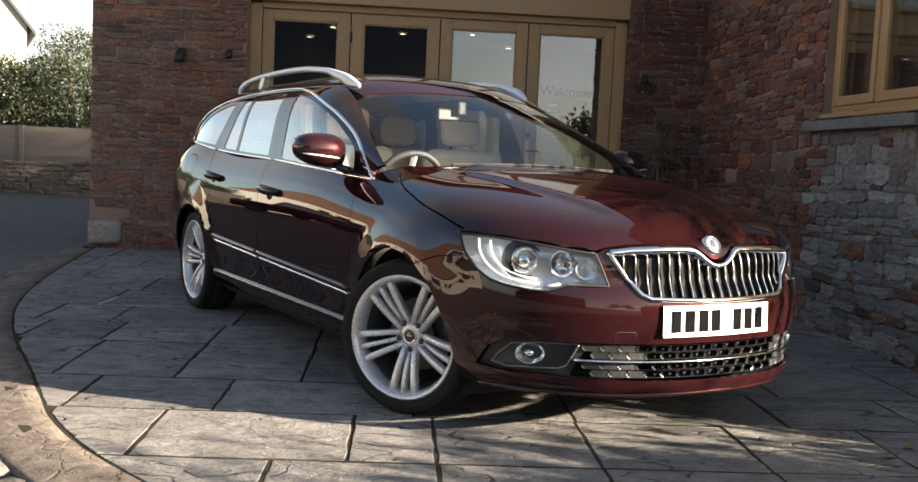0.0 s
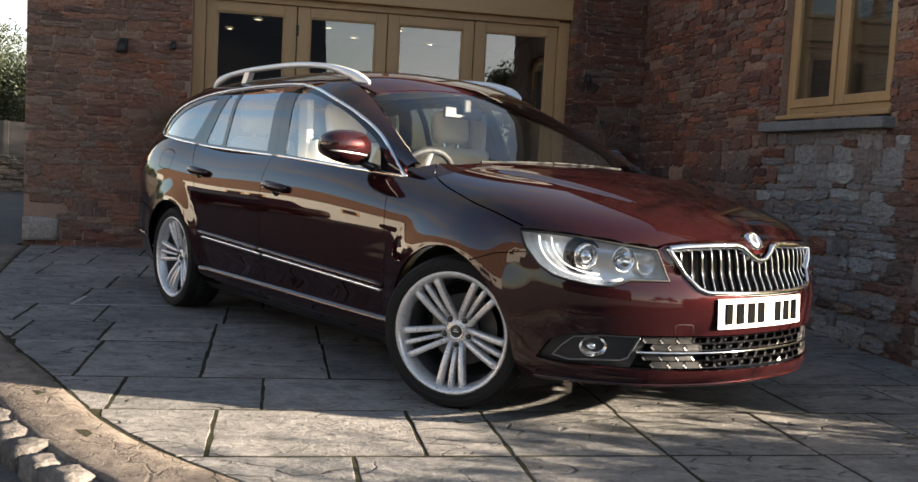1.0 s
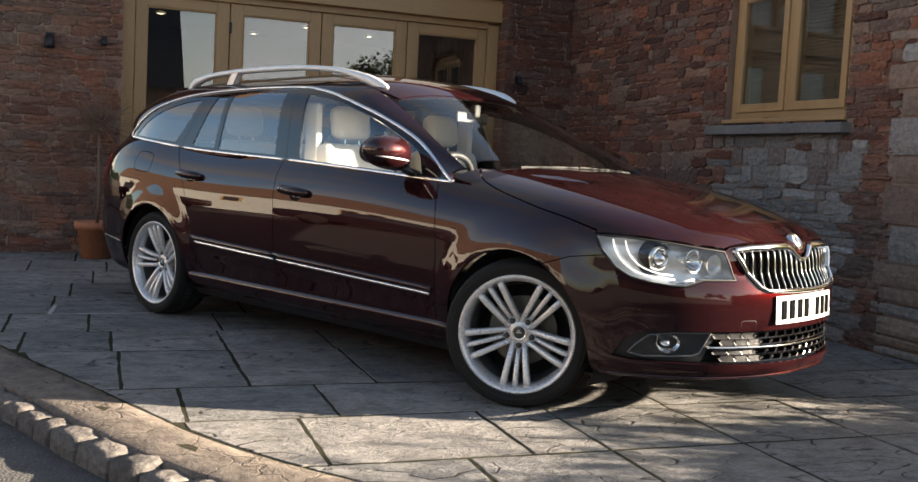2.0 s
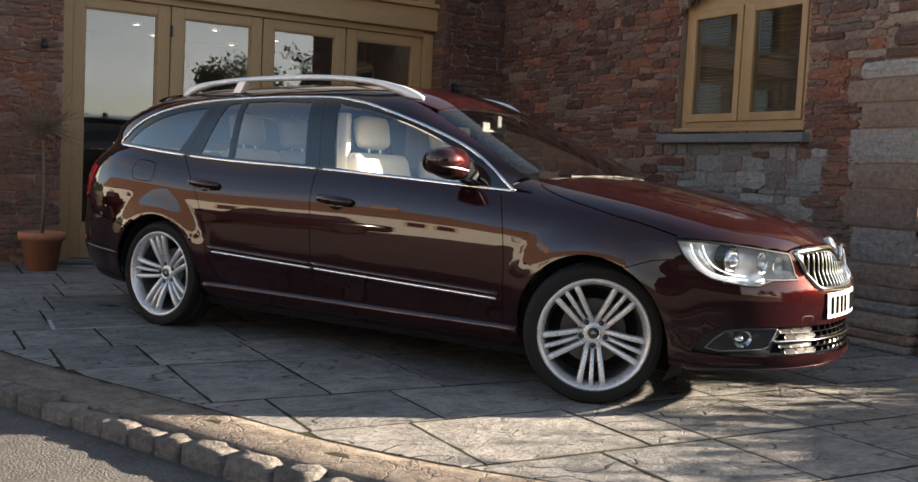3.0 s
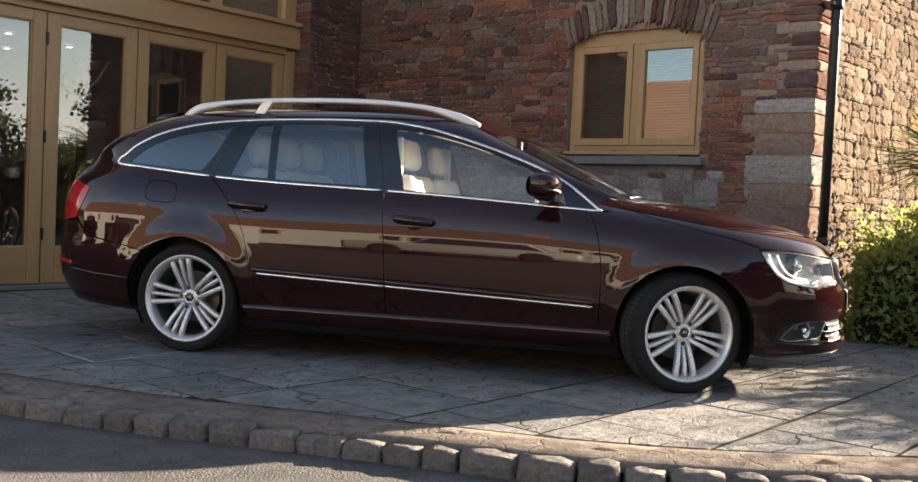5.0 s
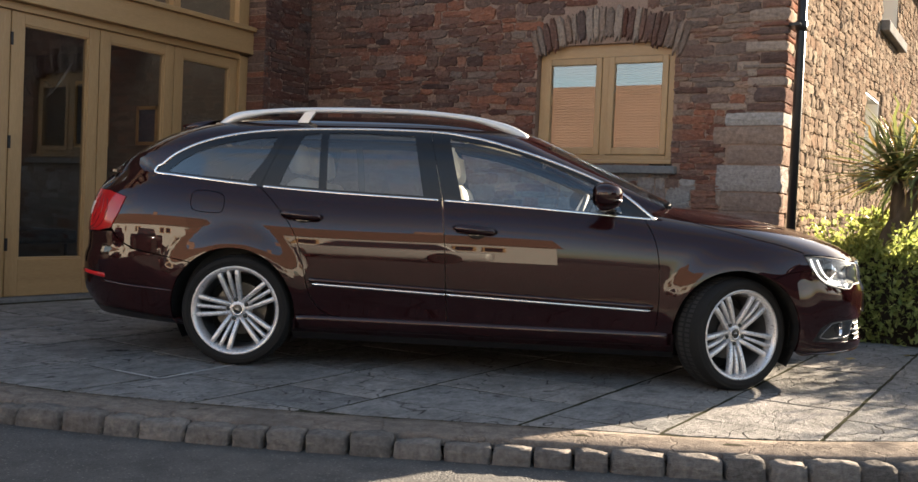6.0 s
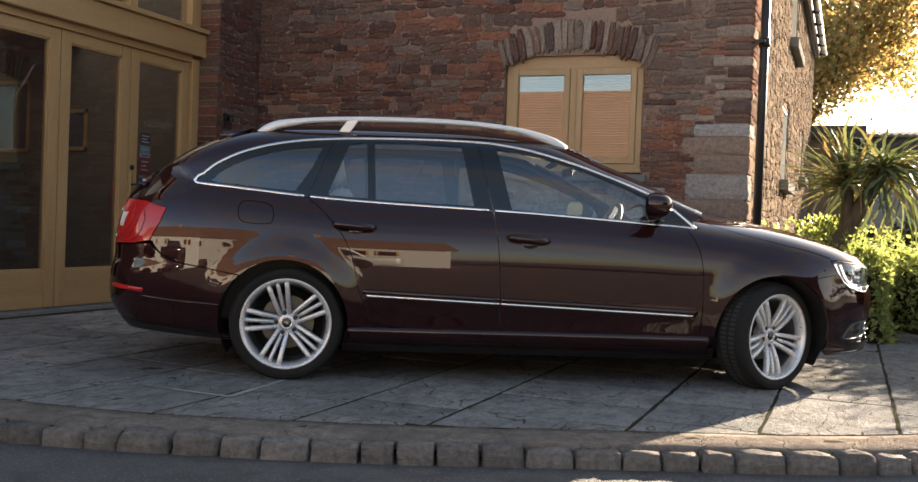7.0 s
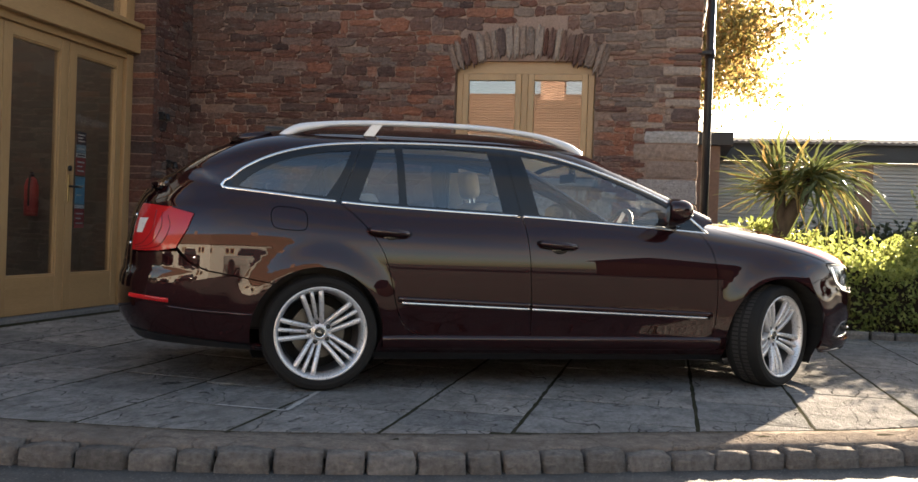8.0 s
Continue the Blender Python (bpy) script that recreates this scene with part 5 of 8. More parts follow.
    loop = [p for p in lower if p[0] < -1.278] + curve([lower[-1], (-1.89, 1.060), (-1.868, 1.092)])[1:] + TRIM_RUN[::-1][4:]
    trim(loop, 0.016, 0.005)
    # strips low on the doors
    trim([(x, 0.4425 - 0.033 * x) for x in np.linspace(0.915, -0.196, 24)], 0.016, 0.009, "door_strip", side_low, front_door, M_CHROME)
    trim([(x, 0.463 - 0.033 * x) for x in np.linspace(0.925, -0.198, 24)], 0.030, 0.012, "strip_body", side_low, front_door, M_PAINT)
    trim([(x, 0.4425 - 0.033 * x) for x in np.linspace(-0.204, -0.935, 20)], 0.016, 0.009, "door_strip", side_low, rear_door, M_CHROME)
    trim([(x, 0.463 - 0.033 * x) for x in np.linspace(-0.206, -0.955, 20)], 0.030, 0.012, "strip_body", side_low, rear_door, M_PAINT)

    # rounded sill below the doors
    trim([(x, 0.258) for x in np.linspace(1.03, -1.03, 40)], 0.085, 0.016, "sill_ridge", side_low, car, M_PAINT)

    # door handles: a bar over a cup
    for door, x, z in ((front_door, -0.055, 0.803), (rear_door, -1.015, 0.842)):
        y = float(side_low(x, z))
        handle = part("handle", bmesh.new(), M_PAINT, door, "body-coloured door handle")
        bm = bmesh.new()
        tube(bm, [(x - 0.116, s * (y - 0.004), z + 0.014), (x - 0.092, s * (y + 0.018), z + 0.012), (x - 0.03, s * (y + 0.030), z + 0.008), (x + 0.03, s * (y + 0.030), z + 0.004), (x + 0.092, s * (y + 0.018), z + 0.0), (x + 0.116, s * (y - 0.004), z - 0.002)], [0.012, 0.021, 0.024, 0.024, 0.021, 0.012], 12)
        bm.to_mesh(handle.data)
        bm.free()
        handle.data.polygons.foreach_set("use_smooth", [True] * len(handle.data.polygons))
        bm = bmesh.new()
        bmesh.ops.create_uvsphere(bm, u_segments=20, v_segments=10, radius=1)
        for v in bm.verts:
            v.co = Vector((x + 0.01 + v.co.x * 0.058, s * (y - 0.006 + 0.016 * v.co.y), z - 0.024 + v.co.z * 0.032))
        part("handle_cup", bm, M_GLOSSBLACK, handle, smooth=True)

    # mirror
    mirror = part("door_mirror", bmesh.new(), M_PAINT, front_door)
    bm = bmesh.new()
    bmesh.ops.create_uvsphere(bm, u_segments=32, v_segments=20, radius=1)
    for v in bm.verts:
        c = v.co.copy()
        q = lambda t, p: math.copysign(abs(t) ** p, t)
        px, py, pz = q(c.x, 0.92), q(c.y, 0.74), q(c.z, 0.80)
        v.co = Vector((0.640 + 0.088 * px, s * (0.898 + 0.122 * py), 1.022 + 0.076 * pz * (1 - 0.16 * py) + 0.010 * py))
        v.co.x = max(v.co.x, 0.600 - 0.40 * (abs(v.co.y) - 0.90))
    bm.to_mesh(mirror.data)
    bm.free()
    mirror.data.polygons.foreach_set("use_smooth", [True] * len(mirror.data.polygons))
    bm = bmesh.new()
    oval = []
    for k in range(28):
        a = 2 * math.pi * k / 28
        y = 0.90 + 0.094 * q(math.cos(a), 0.74)
        oval.append(bm.verts.new((0.597 - 0.40 * (y - 0.90), s * y, 1.022 + 0.056 * q(math.sin(a), 0.80))))
    bm.faces.new(oval)
    part("mirror_glass", bm, M_CHROME, mirror, "silvered mirror glass")
    bm = bmesh.new()
    strip = []
    for k in range(13):
        b = radians(-58 + 128 * k / 12)
        py, px = q(math.sin(b), 0.74), q(math.cos(b), 0.92)
        strip.append((0.640 + 0.082 * px, s * (0.898 + 0.114 * py), 0.996 + 0.010 * py))
    tube(bm, strip, [0.002 + 0.003 * math.sin(math.pi * (k + 0.5) / 13) for k in range(13)], 8)
    part("indicator", bm, M_SATIN, mirror, "silver indicator strip", True)
    bm = bmesh.new()
    tube(bm, [(0.70, s * 0.755, 0.925), (0.675, s * 0.80, 0.945), (0.65, s * 0.85, 0.972)], [0.040, 0.030, 0.028], 12, flat=0.6)
    part("mirror_foot", bm, M_GLOSSBLACK, mirror, smooth=True)

    # roof rail
    pts = curve([(-1.60, 1.338), (-1.53, 1.392), (-1.42, 1.425), (-1.05, 1.458), (-0.5, 1.469), (-0.15, 1.449), (0.06, 1.414), (0.15, 1.386), (0.215, 1.352)], 0.03)
    bm = bmesh.new()
    rings = []
    for k, (x, z) in enumerate(pts):
        y0 = s * (0.545 - 0.035 * min(1, max(0, x + 0.10) / 0.31) ** 2 - 0.025 * min(1, max(0, -1.30 - x) / 0.30) ** 2)
        end = min(x + 1.60, 0.215 - x)
        w = 0.020 * min(1, 0.35 + end / 0.10)
        deep = 0.030 + 0.034 * max(0, 1 - end / 0.30)
        rings.append([bm.verts.new((x, y0 + w * a, z + 0.012 - deep * b)) for a, b in ((-1, 0.75), (-0.95, 0.22), (-0.5, 0), (0.5, 0), (0.95, 0.22), (1, 0.75), (0.6, 1), (-0.6, 1))])
    for a, b in zip(rings, rings[1:]):
        for k in range(8):
            bm.faces.new((a[k], a[(k + 1) % 8], b[(k + 1) % 8], b[k]))
    bm.faces.new(rings[0])
    bm.faces.new(rings[-1])
    bmesh.ops.recalc_face_normals(bm, faces=bm.faces[:])
    rail = part("roof_rail", bm, M_SATIN, car, "satin silver roof rail", True)
    for x0 in (-1.06,):
        bm = bmesh.new()
        v = [bm.verts.new((x0 + dx + tilt, s * (0.545 + dy), z)) for z, tilt in ((1.38, -0.03), (1.452, 0.02)) for dx, dy in ((-0.03, -0.018), (0.03, -0.018), (0.03, 0.018), (-0.03, 0.018))]
        for f in ((0, 1, 5, 4), (1, 2, 6, 5), (2, 3, 7, 6), (3, 0, 4, 7), (4, 5, 6, 7)):
            bm.faces.new([v[i] for i in f])
        part("rail_post", bm, M_SATIN, rail)

# roof, windscreen, bonnet, tailgate
top, up = on_top(top_high)
front_edge = [(ROOF_FRONT + 0.055 * (1 - (y / 0.55) ** 2), y) for y in np.linspace(-0.545, 0.545, 23)]
panel("roof", [(ROOF_BACK, -0.560), (-1.0, -0.560), (0.0, -0.560), (0.20, -0.560)] + front_edge + [(0.20, 0.560), (0.0, 0.560), (-1.0, 0.560), (ROOF_BACK, 0.560)] + [(ROOF_BACK - 0.03, 0.3), (ROOF_BACK - 0.04, 0), (ROOF_BACK - 0.03, -0.3)], top, up, M_PAINT, car, res=0.05, gap=0.001)


def pillar_y(x):
    z = float(np.interp(x, [0.335, 0.50, 0.70, 0.90, 0.985], [1.282, 1.208, 1.112, 1.014, 0.970]))
    return float(side_high(np.array([x]), np.array([z]))[0])


edge_r = [(x, pillar_y(x)) for x in np.linspace(0.345, 0.975, 16)]
foot = [(0.985 + 0.135 * (1 - (y / 0.70) ** 2), y) for y in np.linspace(0.66, -0.66, 25)]
head = [(ROOF_FRONT + 0.062 * (1 - (y / 0.55) ** 2), y) for y in np.linspace(-0.53, 0.53, 23)]
screen = panel("windscreen", edge_r + foot + [(x, -y) for x, y in edge_r[::-1]] + head, top, up, M_CARGLASS, car, res=0.05, depth=0.005, lift=-0.002, label="clear curved windscreen")
screen.visible_shadow = False


def crease(x, y):
    """The bonnet's raised middle: a soft step that narrows towards the badge."""
    half = 0.56 - 0.30 * np.clip((x - 1.05) / 1.05, 0, 1) ** 1.2
    fade = np.clip((2.12 - x) / 0.30, 0, 1) * np.clip((x - 1.10) / 0.20, 0, 1)
    return 0.010 * fade / (1 + np.exp(np.clip((np.abs(y) - half) / 0.014, -30, 30)))


bon, up = on_top(lambda u, v: top_low(u, v) + crease(u, v))
seam = [(x, float(side_low(x, z)) - 0.001) for x, z in hood_side]
tip = [(66.3, 0.749), (58.7, 0.747), (50, 0.738), (41, 0.722), (33.4, 0.713), (28, 0.733), (22, 0.741), (16, 0.744), (8.6, 0.744), (6.0, 0.733), (4.0, 0.710), (2.0, 0.690), (0.01, 0.684)]
for a, z in tip:
    x, y = nose(np.array([radians(a)]), np.array([z]))
    seam.append((float(x[0]), abs(float(y[0]))))
right = seam
panel("bonnet", [(1.130, 0.0), (1.105, 0.32), (1.040, 0.56)] + right + [(x, -y) for x, y in right[::-1][1:]] + [(1.040, -0.56), (1.105, -0.32)], bon, up, M_PAINT, car, res=0.02)
panel("cowl", [(1.00, -0.63), (1.12, -0.32), (1.15, 0), (1.12, 0.32), (1.00, 0.63), (0.93, 0.60), (0.93, -0.60)], lambda u, v: np.stack([u, v, top_low(u, v) - 0.035], axis=1), up, M_LINER, car)
panel("tailgate", [(-1.84, -0.54), (-1.84, 0.54), (-2.05, 0.555), (-2.20, 0.56), (-2.245, 0.50), (-2.255, 0), (-2.245, -0.50), (-2.20, -0.56), (-2.05, -0.555)], top, up, M_PAINT, car, holes=[[(-1.90, -0.46), (-1.90, 0.46), (-2.16, 0.49), (-2.18, 0), (-2.16, -0.49)]], res=0.04)
panel("rear_screen", [(-1.90, -0.46), (-1.90, 0.46), (-2.16, 0.49), (-2.18, 0), (-2.16, -0.49)], top, up, M_GLOSSBLACK, car, res=0.05)
bm = bmesh.new()
rings = []
for y in np.linspace(-0.52, 0.52, 21):
    fall = 0.13 * y * y
    rings.append([bm.verts.new(p) for p in ((-1.62, y, 1.409 - fall), (-1.70, y, 1.402 - fall), (-1.77, y, 1.388 - fall), (-1.805, y, 1.376 - fall), (-1.806, y, 1.366 - fall), (-1.75, y, 1.355 - fall))])
for a, b in zip(rings, rings[1:]):
    for k in range(5):
        bm.faces.new((a[k], b[k], b[k + 1], a[k + 1]))
bm.faces.new(rings[0])
bm.faces.new(rings[-1])
bmesh.ops.recalc_face_normals(bm, faces=bm.faces[:])
part("spoiler", bm, M_PAINT, car, smooth=True)
boxed("antenna", (-1.62, -1.50, -0.016, 0.016, 1.40, 1.455), M_BLACK, car, 0.012)

# ---- car: nose ----
nz, nout = on_nose()
HEADLAMP = [deg(66.3, 0.745), deg(58.7, 0.743), deg(50, 0.734), deg(41, 0.718), deg(33.4, 0.705), deg(31.4, 0.64), deg(30.2, 0.597), deg(35, 0.596), deg(39.6, 0.594), deg(41.6, 0.582), deg(43.6, 0.570), deg(47.3, 0.570), deg(53, 0.581), deg(57, 0.595), deg(60.8, 0.628), deg(64.2, 0.685)]
GRILLE_HALF = [deg(0.0, 0.676), deg(2.2, 0.682), deg(4.2, 0.700), deg(6.2, 0.723), deg(8.6, 0.734), deg(16, 0.734), deg(25, 0.727), deg(31.0, 0.716), deg(30.2, 0.69), deg(26.5, 0.615), deg(23.0, 0.563), deg(20.5, 0.548), deg(10, 0.543), deg(0, 0.541)]
INTAKE_HALF = [deg(0, 0.398), deg(19, 0.397), deg(33, 0.397), deg(48, 0.392), deg(53, 0.386), deg(57.2, 0.355), deg(60.5, 0.283), deg(56, 0.275), deg(48, 0.272), deg(27, 0.272), deg(0, 0.270)]


def whole(half):
    """Both halves of an outline that starts and ends in the middle."""
    return half + [(-u, v) for u, v in half[::-1][1:-1]]


upper_edge = [nose_of(1.65, 0.652), nose_of(*LAMP_BACK[-1]), deg(62.6, 0.655), deg(60.6, 0.622), deg(57, 0.591), deg(53, 0.577), deg(47.3, 0.566), deg(43.4, 0.566), deg(41.4, 0.578), deg(39.4, 0.590), deg(30.0, 0.593), deg(31.3, 0.64), deg(33.2, 0.708), deg(31.5, 0.722), deg(25, 0.733), deg(16, 0.740), deg(8.6, 0.741)]
arch_edge = [nose_of(x, z) for x, z in arc(AXLE, ARCH, -4, 62)]
lip = [deg(66, 0.215), deg(63, 0.195), deg(60, 0.190), deg(45, 0.205), deg(28, 0.222), deg(10, 0.228)]
half = lip[::-1] + arch_edge + upper_edge
bumper = panel("front_bumper", half + [deg(7.5, 0.739), deg(5.6, 0.724), deg(4.0, 0.702), deg(2.0, 0.684), deg(0, 0.678), deg(-2.0, 0.684), deg(-4.0, 0.702), deg(-5.6, 0.724), deg(-7.5, 0.739)] + flip(half), nz, nout, M_PAINT, car,
    holes=[[(u, v - 0.001) for u, v in whole([deg(0.0, 0.668)] + [(u * 0.985, v - 0.006) for u, v in GRILLE_HALF[1:7]] + [(u, v) for u, v in GRILLE_HALF[7:]])], whole(INTAKE_HALF)], res=0.035, gap=0.0015)


def strip_on(fn, out, run, width, lift, name, material, parent, label=""):
    """A raised rounded strip along a run on the skin; width may be one per point."""
    run = np.array(run)
    width = np.broadcast_to(np.array(width, float), (len(run),))
    p, n = fn(run[:, 0], run[:, 1]), skin_normals(fn, run[:, 0], run[:, 1], out)
    d = np.gradient(p, axis=0)
    d /= np.linalg.norm(d, axis=1, keepdims=True) + 1e-9
    w = np.cross(n, d)
    bm = bmesh.new()
    rings = [[bm.verts.new(p[k] + w[k] * width[k] * a + n[k] * lift * b) for a, b in ((-0.5, -1.5), (-0.48, 0.3), (-0.3, 1.0), (0.3, 1.0), (0.48, 0.3), (0.5, -1.5))] for k in range(len(p))]
    for a, b in zip(rings, rings[1:]):
        for k in range(5):
            bm.faces.new((a[k], a[k + 1], b[k + 1], b[k]))
    bm.faces.new(rings[0])
    bm.faces.new(rings[-1])
    bmesh.ops.recalc_face_normals(bm, faces=bm.faces[:])
    return part(name, bm, material, parent, label, True)


# radiator grille: bright surround, dark back, upright bars
grille = panel("radiator_grille", whole([(u * 0.99, v) for u, v in GRILLE_HALF]), nz, nout, M_LINER, car, lift=-0.045, depth=0.002, label="dark grille with chrome bars")
ring = whole(GRILLE_HALF)
loop = even(ring, 0.012)
loop = np.concatenate([loop, loop[:2]])
wide = np.interp(loop[:, 1], [0.54, 0.60, 0.70, 0.735], [0.020, 0.016, 0.020, 0.030])
strip_on(nz, nout, shrink(loop[:-1], 0.008).tolist() + [shrink(loop[:-1], 0.008)[0].tolist()], np.append(wide[:-1], wide[0]), 0.012, "grille_surround", M_CHROME, grille, "polished chrome grille surround")
for k in range(-9, 10):
    a = 2.95 * k
    u0 = radians(a) * NOSE_R
    zz = np.linspace(0.545, 0.735, 96)
    ok = inside(np.stack([np.full(96, u0 * 1.0), zz], axis=1), shrink(even(ring, 0.01), 0.012))
    if ok.sum() < 8:
        continue
    z0, z1 = zz[ok].min() - 0.008, zz[ok].max() + 0.006
    run = [(u0 * (1 + 0.10 * (z - 0.56)), z) for z in np.linspace(z0, z1, 8)]
    fn2 = lambda u, v: nz(u, v) - nout(nz(u, v)) / (np.linalg.norm(nout(nz(u, v)), axis=1, keepdims=True) + 1e-9) * 0.016
    fin = strip_on(fn2, nout, run, 0.0055, 0.009, "grille_bar", M_GLOSSBLACK, grille)
    fn3 = lambda u, v: nz(u, v) - nout(nz(u, v)) / (np.linalg.norm(nout(nz(u, v)), axis=1, keepdims=True) + 1e-9) * 0.0065
    strip_on(fn3, nout, run, 0.0046, 0.0022, "bar_face", M_CHROME, fin, "bright chrome front edge")

# round badge on the bonnet's tip
badge = empty("badge", Matrix.Identity(4), "round chrome badge with a dark centre")
badge.parent = car
badge.matrix_local = Matrix.Translation((2.181, 0, 0.742)) @ Matrix.Rotation(radians(54), 4, "Y") @ Matrix.Diagonal((0.88, 0.88, 0.8, 1))
part("badge_ring", lathe(bmesh.new(), [(0.030, 0.0), (0.033, 0.007), (0.038, 0.009), (0.043, 0.006), (0.045, -0.022)], 36), M_CHROME, badge, smooth=True)
part("badge_face", lathe(bmesh.new(), [(0.0, 0.008), (0.022, 0.006), (0.031, 0.003)], 36), M_BEZEL, badge, smooth=True)
bm = bmesh.new()
box(bm, -0.018, 0.018, -0.004, 0.004, 0.0075, 0.011, bevel=0.002)
box(bm, -0.012, 0.012, -0.016, -0.010, 0.0065, 0.010, bevel=0.002)
part("badge_mark", bm, M_CHROME, badge)

# number plate with plain bars
plate = empty("number_plate", pose(0, 0, 0), "")
plate.parent = car
plate.matrix_local = Matrix.Translation((2.264, -0.015, 0.480)) @ Matrix.Rotation(radians(-3), 4, "Y")
plate["label"] = "white number plate with dark bars"
bm = bmesh.new()
N = 14
grid = []
for k in range(N + 1):
    y = -0.26 + 0.52 * k / N
    x = -0.36 * y * y
    grid.append([bm.verts.new((x + dx, y, z)) for dx, z in ((0, -0.056), (0.006, -0.054), (0.006, 0.054), (0, 0.056))])
for a, b in zip(grid, grid[1:]):
    for k in range(3):
        bm.faces.new((a[k], b[k], b[k + 1], a[k + 1]))
part("plate_blank", bm, M_PLATE, plate)
for k, y in enumerate((-0.205, -0.148, -0.088, -0.032, 0.075, 0.135, 0.195)):
    part("bar", box(bmesh.new(), -0.36 * y * y + 0.002, -0.36 * y * y + 0.0085, y - 0.020, y + 0.020, -0.038, 0.038), M_INK, plate)

# lower intake: dark back, honeycomb cells, bright line, lamps
intake = panel("lower_grille", whole(INTAKE_HALF), nz, nout, M_LINER, car, lift=-0.055, depth=0.002, label="black honeycomb lower grille with a chrome line")
deeper = lambda by: (lambda u, v: nz(u, v) - nout(nz(u, v)) / (np.linalg.norm(nout(nz(u, v)), axis=1, keepdims=True) + 1e-9) * by)


def hexagon(cu, cz, w, h):
    return [(cu - w, cz), (cu - w * 0.72, cz + h), (cu + w * 0.72, cz + h), (cu + w, cz), (cu + w * 0.72, cz - h), (cu - w * 0.72, cz - h)]


for row, (cz, shift) in enumerate(((0.380, 0.0), (0.354, 0.5), (0.318, 0.0), (0.291, 0.5))):
    for k in range(-9, 10):
        cu = (k + shift) * 0.062
        if abs(cu) > 0.50:
            continue
        h6 = hexagon(cu, cz, 0.0385, 0.0125)
        pts = even(h6, 0.012)
        outer = deeper(0.012)(pts[:, 0], pts[:, 1])
        small = np.array([cu, cz]) + (pts - np.array([cu, cz])) * 0.80
        mid = deeper(0.014)(small[:, 0], small[:, 1])
        back = deeper(0.045)(small[:, 0], small[:, 1])
        n = len(pts)
        verts = list(outer) + list(mid) + list(back)
        faces = []
        for i in range(n):
            j = (i + 1) % n
            faces += [(i, j, n + j, n + i), (n + i, n + j, 2 * n + j, 2 * n + i)]
        if abs(cu) > 0.335:
            faces.append(tuple(range(n, 2 * n)))
        from_arrays("grille_cell", verts, faces, M_GLOSSBLACK if abs(cu) < 0.335 else M_BLACK, intake)
strip_on(deeper(0.002), nout, [deg(a, 0.3355) for a in np.linspace(-37, 37, 60)], 0.010, 0.008, "chrome_line", M_CHROME, intake, "thin chrome line")

